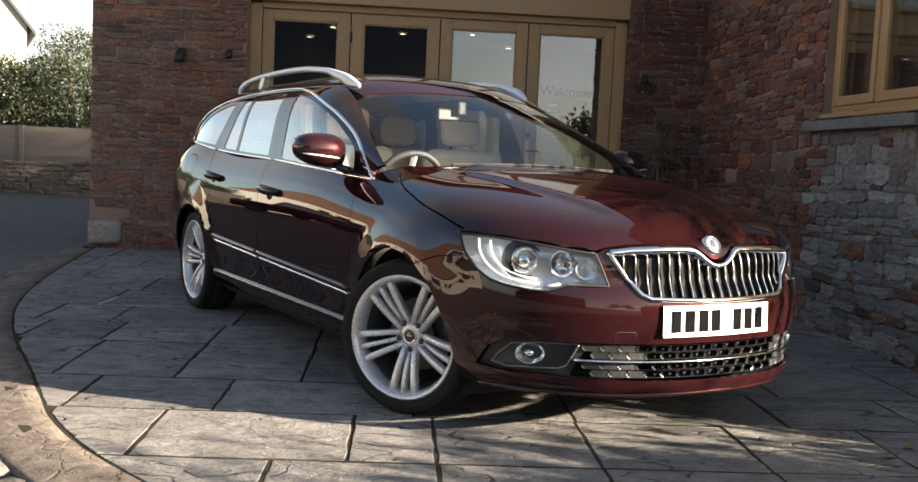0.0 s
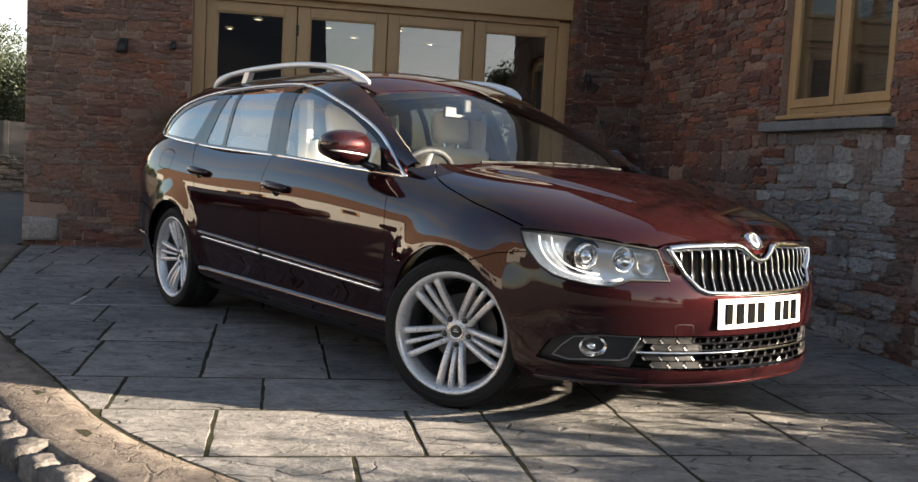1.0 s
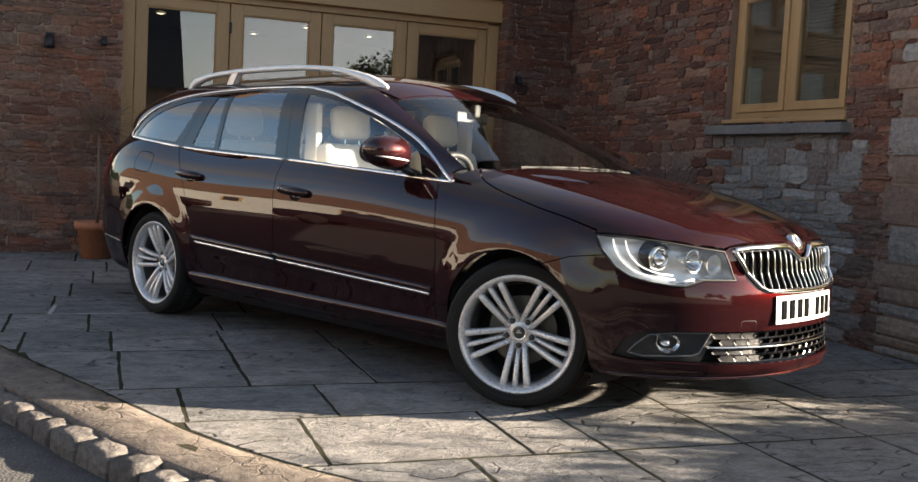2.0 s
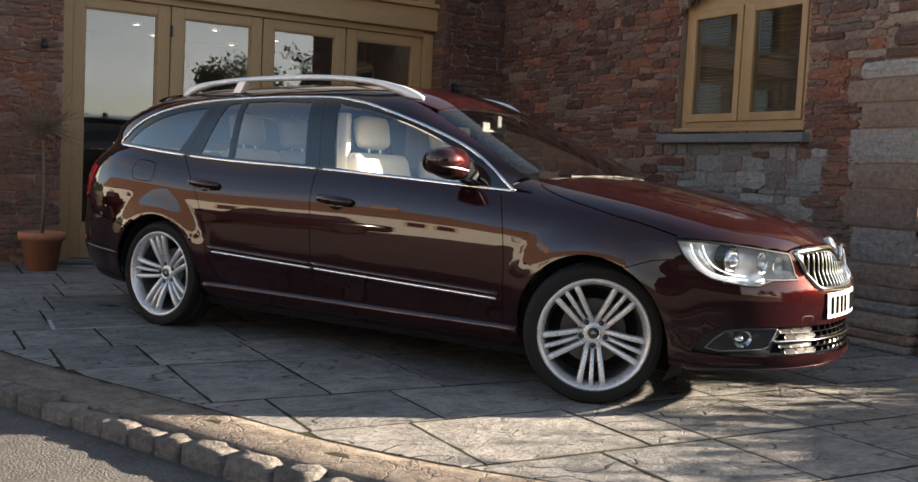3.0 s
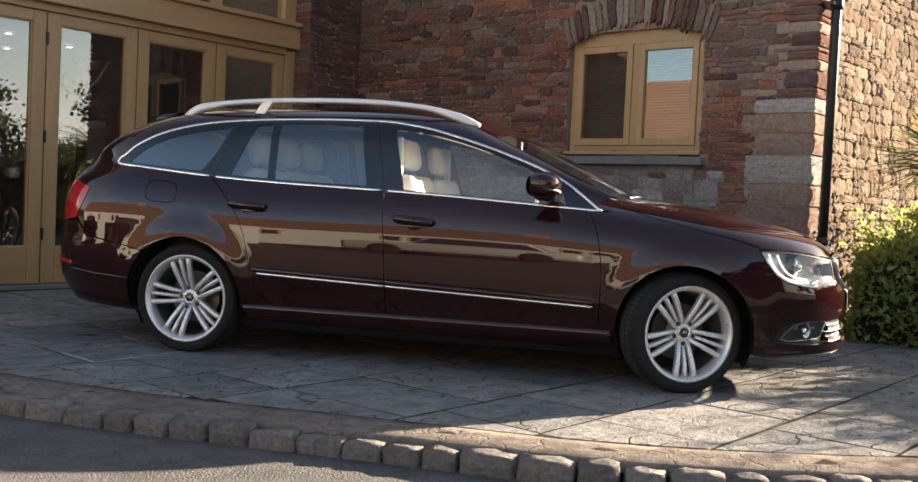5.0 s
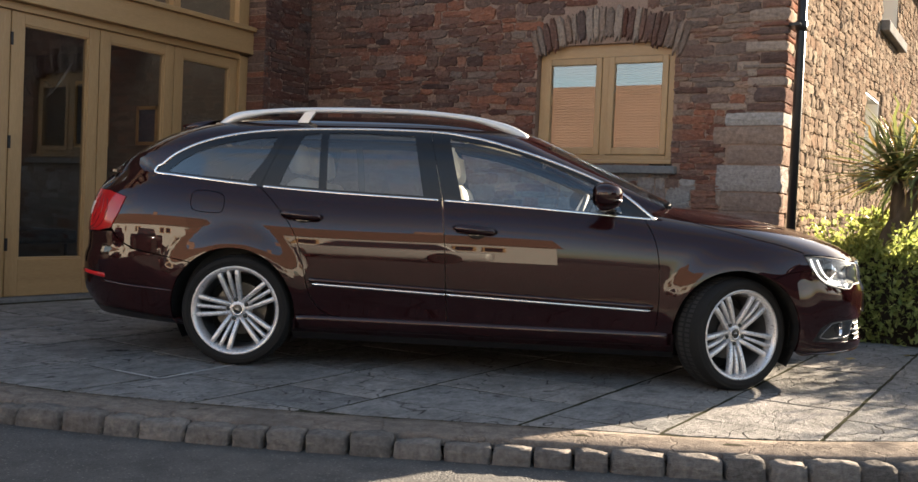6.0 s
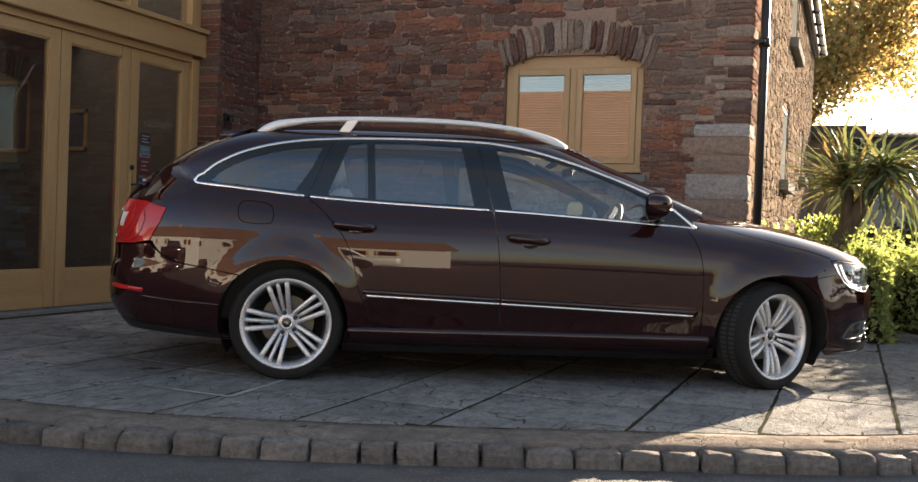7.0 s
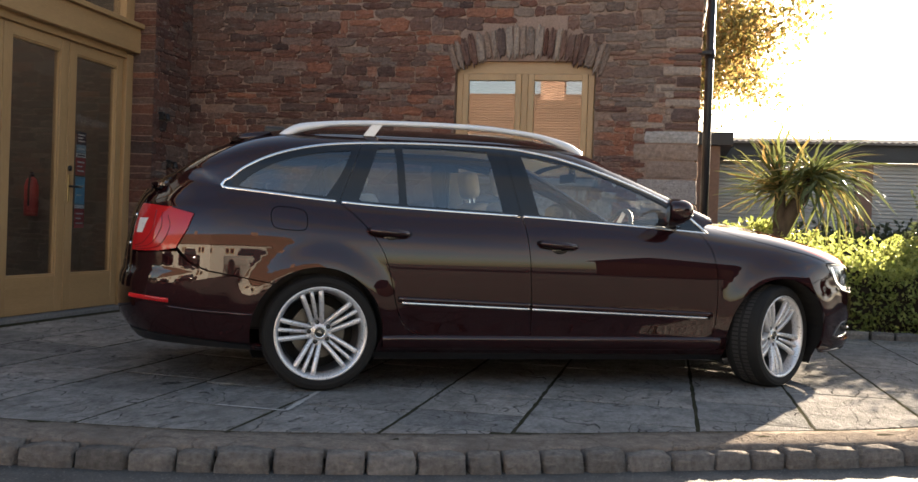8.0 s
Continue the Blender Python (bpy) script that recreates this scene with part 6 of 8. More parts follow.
for s in (-1, 1):
    def m(pts):
        return [(s * u, v) for u, v in pts]
    # fog lamp in its dark housing
    unit = m([deg(36.0, 0.390), deg(45, 0.388), deg(51.5, 0.374), deg(54.5, 0.335), deg(56.5, 0.299), deg(52.5, 0.288), deg(40.5, 0.300), deg(38.6, 0.312)])
    fog = panel("fog_lamp", m(INTAKE_HALF[2:10] + [deg(38, 0.274), deg(36, 0.33)]), deeper(0.022), nout, M_BLACK, car, depth=0.004, label="fog lamp in a black housing")
    strip_on(deeper(0.016), nout, even(unit, 0.012).tolist() + [unit[0]], 0.006, 0.006, "fog_bezel", M_ALLOY_IN, fog)
    c = deeper(0.014)(np.array([s * radians(47.2) * NOSE_R]), np.array([0.346]))[0]
    turn = Matrix.Translation(c) @ Matrix.Rotation(s * radians(28), 4, "Z") @ Matrix.Rotation(radians(90), 4, "Y") @ Matrix.Diagonal((1.0, 1.4, 1.0, 1))
    part("fog_bowl", lathe(bmesh.new(), [(0.008, -0.02), (0.022, -0.010), (0.034, 0.012), (0.037, 0.016)], 28, turn), M_REFLECTOR, fog, smooth=True)
    part("fog_bulb", lathe(bmesh.new(), [(0.0, 0.012), (0.010, 0.010), (0.012, -0.012)], 18, turn), M_CHROME, fog, smooth=True)
    cover = panel("fog_cover", unit, deeper(0.012), nout, M_LENS, fog, depth=0.002, gap=0.002, label="clear lamp cover")
    cover.visible_shadow = False
    # headlamp: bowl, projector, light guides, cover
    hl = panel("headlamp", m(HEADLAMP), deeper(0.075), nout, M_BEZEL, car, depth=0.003, gap=0.0, label="clear headlamp with lit light strips")
    rim = even(m(HEADLAMP), 0.012)
    a, b = deeper(0.001)(rim[:, 0], rim[:, 1]), deeper(0.078)(rim[:, 0], rim[:, 1])
    n = len(rim)
    from_arrays("lamp_wall", list(a) + list(b), [(i, (i + 1) % n, n + (i + 1) % n, n + i) for i in range(n)], M_BEZEL, hl, True)
    strip_on(deeper(-0.0005), nout, rim.tolist() + [rim[0].tolist()], 0.007, 0.002, "lamp_seal", M_RUBBER, hl)
    axis = Matrix.Rotation(s * radians(14), 4, "Z") @ Matrix.Rotation(radians(90), 4, "Y")
    c = deeper(0.055)(np.array([s * radians(50.2) * NOSE_R]), np.array([0.666]))[0]
    t2 = Matrix.Translation(c) @ axis
    part("projector_ring", lathe(bmesh.new(), [(0.030, -0.01), (0.034, 0.012), (0.041, 0.016), (0.050, 0.008), (0.055, -0.02)], 36, t2), M_CHROME, hl, smooth=True)
    part("projector_lens", lathe(bmesh.new(), [(0.0, 0.034), (0.012, 0.031), (0.022, 0.023), (0.030, 0.006)], 28, t2), M_REFLECTOR, hl, smooth=True)
    part("projector_shroud", lathe(bmesh.new(), [(0.055, -0.02), (0.060, 0.004), (0.064, 0.002), (0.070, -0.04)], 36, t2), M_GLOSSBLACK, hl, smooth=True)
    c = deeper(0.050)(np.array([s * radians(41.5) * NOSE_R]), np.array([0.664]))[0]
    t3 = Matrix.Translation(c) @ axis
    part("beam_bowl", lathe(bmesh.new(), [(0.008, -0.03), (0.020, -0.020), (0.036, 0.004), (0.044, 0.022), (0.048, 0.020)], 32, t3), M_REFLECTOR, hl, smooth=True)
    part("beam_bulb", lathe(bmesh.new(), [(0.0, 0.012), (0.009, 0.008), (0.011, -0.02)], 16, t3), M_CHROME, hl, smooth=True)
    c = deeper(0.045)(np.array([s * radians(35.5) * NOSE_R]), np.array([0.650]))[0]
    t4 = Matrix.Translation(c) @ axis
    part("indicator_bowl", lathe(bmesh.new(), [(0.008, -0.02), (0.022, -0.010), (0.036, 0.010), (0.040, 0.010)], 28, t4), M_BEZEL, hl, smooth=True)
    for guide in ([(62.0, 0.730), (61.2, 0.690), (59.2, 0.648), (56.0, 0.615), (51.5, 0.597), (46.0, 0.590)], [(58.8, 0.727), (58.0, 0.690), (56.4, 0.656), (54.2, 0.631), (50.5, 0.613), (46.5, 0.606)]):
        strip_on(deeper(0.030), nout, curve(m([deg(a, z) for a, z in guide]), 0.012), 0.0052, 0.004, "light_strip", M_LED, hl, "glowing white light strip")
    strip_on(deeper(0.028), nout, m([deg(46, 0.583), deg(43.6, 0.585), deg(41, 0.593)]), 0.012, 0.004, "side_reflector", M_BEZEL, hl)
    lens = panel("lamp_cover", m(HEADLAMP), nz, nout, M_LENS, hl, depth=0.002, gap=0.001, res=0.03, label="clear lamp cover")
    lens.visible_shadow = False

# dark inside of the nose
boxed("nose_back", (1.72, 1.80, -0.62, 0.62, 0.22, 0.66), M_LINER, car)
strip_on(nz, nout, [deg(a, 0.222 - 0.0005 * abs(a) * 0.6) for a in np.linspace(-62, 62, 60)], 0.012, 0.005, "lip", M_PAINT, car)
# towing-eye cover
strip_on(nz, nout, [(-u, v) for u, v in (deg(23.6, 0.408), deg(23.6, 0.436), deg(24.2, 0.441), deg(27.6, 0.441), deg(28.2, 0.436), deg(28.2, 0.408))], 0.0022, 0.0004, "towing_cover", M_RUBBER, bumper)

# ---- car: tail ----
tz, tout = on_tail()
edge_arch = [tail_of(x, z) for x, z in arc(-AXLE, ARCH, 196, 136)]
seam_t = [tail_of(-1.62, 0.563), tail_of(-1.95, 0.618), tail_of(-2.04, 0.660), tail_of(-2.10, 0.715)]
lip_t = [deg(76, 0.225), deg(66, 0.245), deg(50, 0.275), deg(30, 0.300), deg(10, 0.306)]
halft = lip_t[::-1] + edge_arch + seam_t + [deg(33, 0.70), deg(28, 0.66)]
rear_bumper = panel("rear_bumper", halft + flip(halft), tz, tout, M_PAINT, car, res=0.035)
panel("tail_panel", [deg(-32, 0.665), deg(32, 0.665), deg(32, 1.04), deg(-32, 1.04)], tz, tout, M_PAINT, car, res=0.05)
panel("rear_skirt", [deg(a, z) for a, z in ((-74, 0.222), (-50, 0.271), (-30, 0.296), (0, 0.302), (30, 0.296), (50, 0.271), (74, 0.222), (70, 0.205), (45, 0.235), (0, 0.25), (-45, 0.235), (-70, 0.205))], tz, tout, M_BLACK, car)
for s in (-1, 1):
    pts = [tail_of(-2.02, 0.909), tail_of(-2.14, 0.942), tail_of(-2.262, 0.955), deg(31, 0.955), deg(31, 0.708), tail_of(-2.282, 0.708), tail_of(-2.19, 0.712), tail_of(-2.105, 0.730), tail_of(-2.05, 0.83)]
    lamp = panel("tail_lamp", [(s * u, v) for u, v in pts], tz, tout, M_RED_LENS, car, res=0.025, gap=0.0015, lift=0.003, label="red tail lamp with a clear segment")
    clear = [deg(37.5, 0.88), deg(33, 0.88), deg(33, 0.80), deg(36.0, 0.80)]
    panel("clear_segment", [(s * u, v) for u, v in clear], tz, tout, M_CLEAR_LENS, lamp, lift=0.0045, depth=0.001, label="clear white segment")
    for k in range(3):
        run = [(s * u, v) for u, v in (deg(39.5 + 2.2 * k, 0.92 - 0.012 * k), deg(40.0 + 2.6 * k, 0.83), deg(37 + 2.6 * k, 0.755 - 0.01 * k), deg(33, 0.735 - 0.01 * k))]
        strip_on(lambda u, v: tz(u, v), tout, curve(run, 0.012), 0.005, 0.0052, "lamp_rib", M_RED_DARK, lamp)
    run = [(s * u, v) for u, v in (deg(46, 0.462), deg(38, 0.472), deg(32, 0.476))]
    strip_on(tz, tout, curve(run, 0.02), 0.024, 0.004, "reflector", M_RED_LENS, rear_bumper, "red reflector strip")
    run = [(s * u, v) for u, v in [tail_of(x, z) for x, z in ((-1.72, 0.400), (-1.95, 0.412), (-2.15, 0.432))]]
    strip_on(tz, tout, curve(run, 0.03), 0.014, 0.006, "bumper_crease", M_PAINT, rear_bumper)

strip_on(tz, tout, [deg(a, 0.895) for a in np.linspace(-29, -17, 12)], 0.016, 0.004, "boot_badge", M_CHROME, car, "small bright boot badge")
strip_on(tz, tout, [deg(a, 0.745) for a in np.linspace(-29, -24, 6)], 0.016, 0.004, "boot_badge", M_CHROME, car, "small bright boot badge")

# ---- car: wheels ----
def wheel_thing(x, s, steer, spin):
    w = empty("wheel", pose(0, 0, 0))
    w.parent = car
    w.matrix_local = Matrix.Translation((x, s * 0.760, WHEEL_R)) @ Matrix.Rotation(radians(steer), 4, "Z") @ Matrix.Rotation(radians(-90 * s), 4, "X") @ Matrix.Diagonal((0.968, 0.968, 1, 1)) @ Matrix.Rotation(radians(spin), 4, "Z")
    w["label"] = "silver alloy wheel with a low black tyre"
    # local z is outwards; tyre 0.225 wide round z = 0.0
    prof = [(0.232, -0.095), (0.250, -0.106), (0.285, -0.113), (0.303, -0.104), (0.313, -0.088), (0.317, -0.05), (0.317, 0.05), (0.313, 0.088), (0.303, 0.104), (0.2985, 0.1085), (0.2965, 0.1072), (0.290, 0.1115), (0.272, 0.1135), (0.2705, 0.1118), (0.266, 0.1118), (0.2645, 0.1125), (0.258, 0.109), (0.246, 0.100), (0.238, 0.092), (0.233, 0.085)]
    tyre = part("tyre", lathe(bmesh.new(), prof, 72), M_TYRE, w, "black low-profile tyre", True)
    bm = bmesh.new()
    for k in range(72):
        a = 2 * math.pi * k / 72
        for z0, z1, shift in ((-0.092, -0.055, 0.02), (-0.048, -0.010, 0.0), (0.010, 0.048, 0.0), (0.055, 0.092, -0.02)):
            r1 = 0.3195 if abs(z0 + z1) < 0.1 else 0.316
            v = []
            for r in (0.312, r1):
                for zz, aa in ((z0, a + shift), (z1, a - shift), (z1, a - shift + 0.055), (z0, a + shift + 0.055)):
                    q = r - (0.006 if abs(zz) > 0.09 else 0)
                    v.append(bm.verts.new((q * math.cos(aa), q * math.sin(aa), zz)))
            for f in ((4, 5, 6, 7), (0, 1, 5, 4), (1, 2, 6, 5), (2, 3, 7, 6), (3, 0, 4, 7)):
                bm.faces.new([v[i] for i in f])
    tread = part("tread", bm, M_TREAD, tyre)
    tread["kind"] = "stuff"
    rim = part("rim", lathe(bmesh.new(), [(0.240, 0.092), (0.254, 0.100), (0.254, 0.106), (0.247, 0.108), (0.238, 0.102), (0.230, 0.088), (0.221, 0.06), (0.216, 0.0), (0.214, -0.08), (0.226, -0.10)], 72), M_ALLOY, w, "silver alloy rim with triple spokes", True)
    barrel = part("barrel", lathe(bmesh.new(), [(0.213, 0.055), (0.205, 0.0), (0.205, -0.09)], 48), M_ALLOY_IN, rim, smooth=True)

    def bar(r0, o0, r1, o1, w0, w1, z0, z1, turn):
        """A tapering spoke from radius r0, offset o0 to r1, o1."""
        b = bmesh.new()
        rows = []
        for k in range(6):
            u = k / 5
            r, o, ww = r0 + (r1 - r0) * u, o0 + (o1 - o0) * u, w0 + (w1 - w0) * u
            z = z0 + (z1 - z0) * u + 0.010 * math.sin(math.pi * u)
            rows.append([b.verts.new((r, o + ww * a, z + h)) for a, h in ((-0.5, -0.028), (-0.46, -0.004), (-0.30, 0.0), (0.30, 0.0), (0.46, -0.004), (0.5, -0.028))])
        for a, c in zip(rows, rows[1:]):
            for i in range(5):
                b.faces.new((a[i], c[i], c[i + 1], a[i + 1]))
        b.faces.new(rows[0])
        b.faces.new(rows[-1])
        bmesh.ops.recalc_face_normals(b, faces=b.faces[:])
        bmesh.ops.rotate(b, verts=b.verts[:], cent=(0, 0, 0), matrix=Matrix.Rotation(turn, 3, "Z"))
        part("spoke", b, M_ALLOY, rim, smooth=True)

    for g in range(5):
        turn = radians(-90 + 72 * g)
        bar(0.040, 0.024, 0.238, 0.055, 0.022, 0.030, 0.046, 0.088, turn)
        bar(0.040, -0.024, 0.238, -0.055, 0.022, 0.030, 0.046, 0.088, turn)
        bar(0.070, 0.0, 0.238, 0.0, 0.017, 0.023, 0.048, 0.086, turn)
        m = Matrix.Rotation(turn, 4, "Z") @ Matrix.Translation((0.056, 0, 0))
        part("bolt", lathe(bmesh.new(), [(0.0, 0.047), (0.010, 0.047), (0.0125, 0.044), (0.013, -0.006)], 12, m), M_CAP, rim, smooth=True)
        part("bolt_hole", lathe(bmesh.new(), [(0.0135, 0.009), (0.0140, 0.0415), (0.019, 0.040), (0.020, 0.014)], 16, m), M_ALLOY, rim, smooth=True)
    part("hub", lathe(bmesh.new(), [(0.034, 0.046), (0.048, 0.044), (0.060, 0.034), (0.072, 0.009), (0.074, -0.016)], 40), M_ALLOY, rim, smooth=True)
    cap = part("cap", lathe(bmesh.new(), [(0.0, 0.052), (0.020, 0.051), (0.028, 0.049)], 32), M_CAP, rim, "dark round hub cap", True)
    part("cap_ring", lathe(bmesh.new(), [(0.026, 0.0495), (0.029, 0.0525), (0.033, 0.0510), (0.034, 0.042)], 32), M_CHROME, cap, smooth=True)
    part("cap_mark", box(box(bmesh.new(), -0.012, 0.012, -0.003, 0.003, 0.051, 0.0535, bevel=0.001), -0.008, 0.006, 0.006, 0.010, 0.050, 0.053, bevel=0.001), M_CHROME, cap)
    disc = part("brake_disc", lathe(bmesh.new(), [(0.07, -0.03), (0.150, -0.03), (0.150, -0.052), (0.07, -0.052)], 48, closed=True), M_DISC, w)
    part("disc_hat", lathe(bmesh.new(), [(0.0, 0.0), (0.068, 0.0), (0.074, -0.03)], 32), M_DISC, disc, smooth=True)
    part("dark_back", lathe(bmesh.new(), [(0.0, -0.085), (0.205, -0.085)], 40), M_LINER, w)
    return w


for x, s, steer, spin in ((1.362, -1, 27, 0), (1.362, 1, 24, 0), (-1.362, -1, 0, -22), (-1.362, 1, 0, 22)):
    wheel_thing(x, s, steer, spin)
for x in (-AXLE, AXLE):
    for s in (-1, 1):
        bm = bmesh.new()
        rings = []
        for y in (0.845, 0.50):
            ring = []
            for a in range(-30, 211, 8):
                px, pz = x + 0.352 * math.cos(radians(a)), WHEEL_R + 0.352 * math.sin(radians(a))
                ring.append(bm.verts.new((px, s * min(y, float(side_low(px, max(pz, 0.2))) - 0.02), pz)))
            rings.append(ring)
        for k in range(len(rings[0]) - 1):
            bm.faces.new((rings[0][k], rings[0][k + 1], rings[1][k + 1], rings[1][k]))
        bm.faces.new(rings[1])
        part("arch_liner", bm, M_LINER, car)

# floor pan, inner skins and the rest of the dark inside
boxed("floor_pan", (-2.0, 1.6, -0.50, 0.50, 0.215, 0.32), M_LINER, car)
boxed("floor_pan", (-1.0, 1.0, -0.78, 0.78, 0.20, 0.30), M_LINER, car)
bm = bmesh.new()
tube(bm, [(0.9, -0.35, 0.17), (-0.6, -0.35, 0.17), (-1.2, -0.30, 0.24), (-2.0, -0.40, 0.30)], 0.03, 8)
part("exhaust", bm, M_LINER, car, smooth=True)
for s in (-1, 1):
    boxed("door_lining", (-0.97, 0.86, s * 0.74 - 0.03, s * 0.74 + 0.03, 0.30, 0.925), M_CREAM, car, 0.02)
    boxed("boot_lining", (-2.1, -1.05, s * 0.60 - 0.03, s * 0.60 + 0.03, 0.30, 1.0), M_DASH, car, 0.02)
panel("headlining", [(-1.75, -0.50), (0.28, -0.50), (0.33, 0), (0.28, 0.50), (-1.75, 0.50)], lambda u, v: np.stack([u, v, top_high(u, v) - 0.035], axis=1), up, M_LINING, car, depth=0.002)
boxed("parcel_shelf", (-2.1, -1.25, -0.58, 0.58, 0.90, 0.93), M_DASH, car, 0.01)
boxed("bulkhead", (1.02, 1.06, -0.62, 0.62, 0.3, 0.93), M_LINER, car)
bm = bmesh.new()
box(bm, 0.62, 1.05, -0.68, 0.68, 0.62, 0.905, bevel=0.05)
dash = part("dashboard", bm, M_DASH, car, "dark dashboard")
bm = bmesh.new()
box(bm, 0.58, 0.80, -0.56, -0.20, 0.82, 0.945, bevel=0.04)
part("instrument_hood", bm, M_DASH, dash)
wheel_c = Matrix.Translation((0.50, -0.37, 0.86)) @ Matrix.Rotation(radians(-66), 4, "Y")
bm = bmesh.new()
ringp = [wheel_c @ Vector((0.185 * math.cos(2 * math.pi * k / 40), 0.185 * math.sin(2 * math.pi * k / 40), 0)) for k in range(41)]
tube(bm, ringp, 0.016, 10, caps=False)
steer_w = part("steering_wheel", bm, M_DASH, car, "dark steering wheel", True)
bm = bmesh.new()
for a in (0, 180, 270):
    tube(bm, [wheel_c @ Vector((0.05 * math.cos(radians(a)), 0.05 * math.sin(radians(a)), 0.01)), wheel_c @ Vector((0.175 * math.cos(radians(a)), 0.175 * math.sin(radians(a)), 0))], 0.014, 8)
part("spoke", bm, M_SATIN, steer_w)
part("horn_pad", lathe(bmesh.new(), [(0.0, 0.03), (0.06, 0.025), (0.075, 0.0)], 24, wheel_c), M_DASH, steer_w, smooth=True)
mirror_in = boxed("inside_mirror", (0.325, 0.345, -0.125, 0.125, 1.205, 1.265), M_BLACK, car, 0.008)
boxed("mirror_stem", (0.345, 0.380, -0.025, 0.025, 1.235, 1.305), M_DASH, mirror_in, 0.01)


def car_seat(x, y, wide=0.50, rest=True):
    """A padded seat: cushion, back, head restraint."""
    seat = part("car_seat", bmesh.new(), M_CREAM, car, "cream leather seat")
    b = bmesh.new()
    box(b, x - 0.22, x + 0.26, y - wide / 2, y + wide / 2, 0.38, 0.54, bevel=0.06)
    back = bmesh.new()
    box(back, -0.07, 0.07, -wide / 2, wide / 2, 0.0, 0.62, bevel=0.05)
    merge(b, back, Matrix.Translation((x - 0.22, y, 0.46)) @ Matrix.Rotation(radians(-16), 4, "Y"))
    b.to_mesh(seat.data)
    b.free()
    if rest:
        h = bmesh.new()
        box(h, -0.05, 0.05, -0.125, 0.125, 0.0, 0.185, bevel=0.045)
        bmesh.ops.transform(h, matrix=Matrix.Translation((x - 0.395, y, 1.085)) @ Matrix.Rotation(radians(-10), 4, "Y"), verts=h.verts[:])
        part("head_restraint", h, M_CREAM, seat, smooth=True)
        for dy in (-0.05, 0.05):
            part("rest_stem", tube(bmesh.new(), [(x - 0.38, y + dy, 1.02), (x - 0.395, y + dy, 1.12)], 0.006, 6), M_CHROME, seat)
    seat.data.polygons.foreach_set("use_smooth", [True] * len(seat.data.polygons))
    return seat


car_seat(0.18, -0.36)
car_seat(0.18, 0.36)
for y in (-0.42, 0.0, 0.42):
    car_seat(-0.72, y, 0.42)
for s in (-1, 1):
    bm = bmesh.new()
    tube(bm, [(1.055, s * 0.45, 0.985), (1.085, s * 0.20, 0.995), (1.10, s * -0.05, 1.0)], [0.008, 0.006, 0.004], 6)
    part("wiper", bm, M_RUBBER, car, "black wiper arm")
    boxed("pillar_lining", (-0.30, -0.20, s * 0.60 - 0.02, s * 0.60 + 0.02, 0.90, 1.27), M_LINING, car, 0.01)

# ---- plants ----
def leaf_cloud(name, centres, size, material, parent, rng, spread=1.0, aspect=0.55, fold=0.25):
    """Many small folded leaves, one island each."""
    verts, faces = [], []
    for c, out in centres:
        s = size * rng.uniform(0.6, 1.3)
        d = Vector((rng.gauss(0, 1), rng.gauss(0, 1), rng.gauss(0, 1))) * spread + out
        d.normalize()
        n = Vector((rng.gauss(0, 1), rng.gauss(0, 1), rng.gauss(0, 1) + 0.6))
        side = d.cross(n).normalized() * s * aspect * 0.5
        lift = side.cross(d).normalized() * s * fold * 0.5
        k = len(verts)
        verts += [c, c + d * s * 0.5 + side + lift, c + d * s, c + d * s * 0.5 - side + lift]
        faces += [(k, k + 1, k + 2), (k, k + 2, k + 3)]
    return from_arrays(name, verts, faces, material, parent)


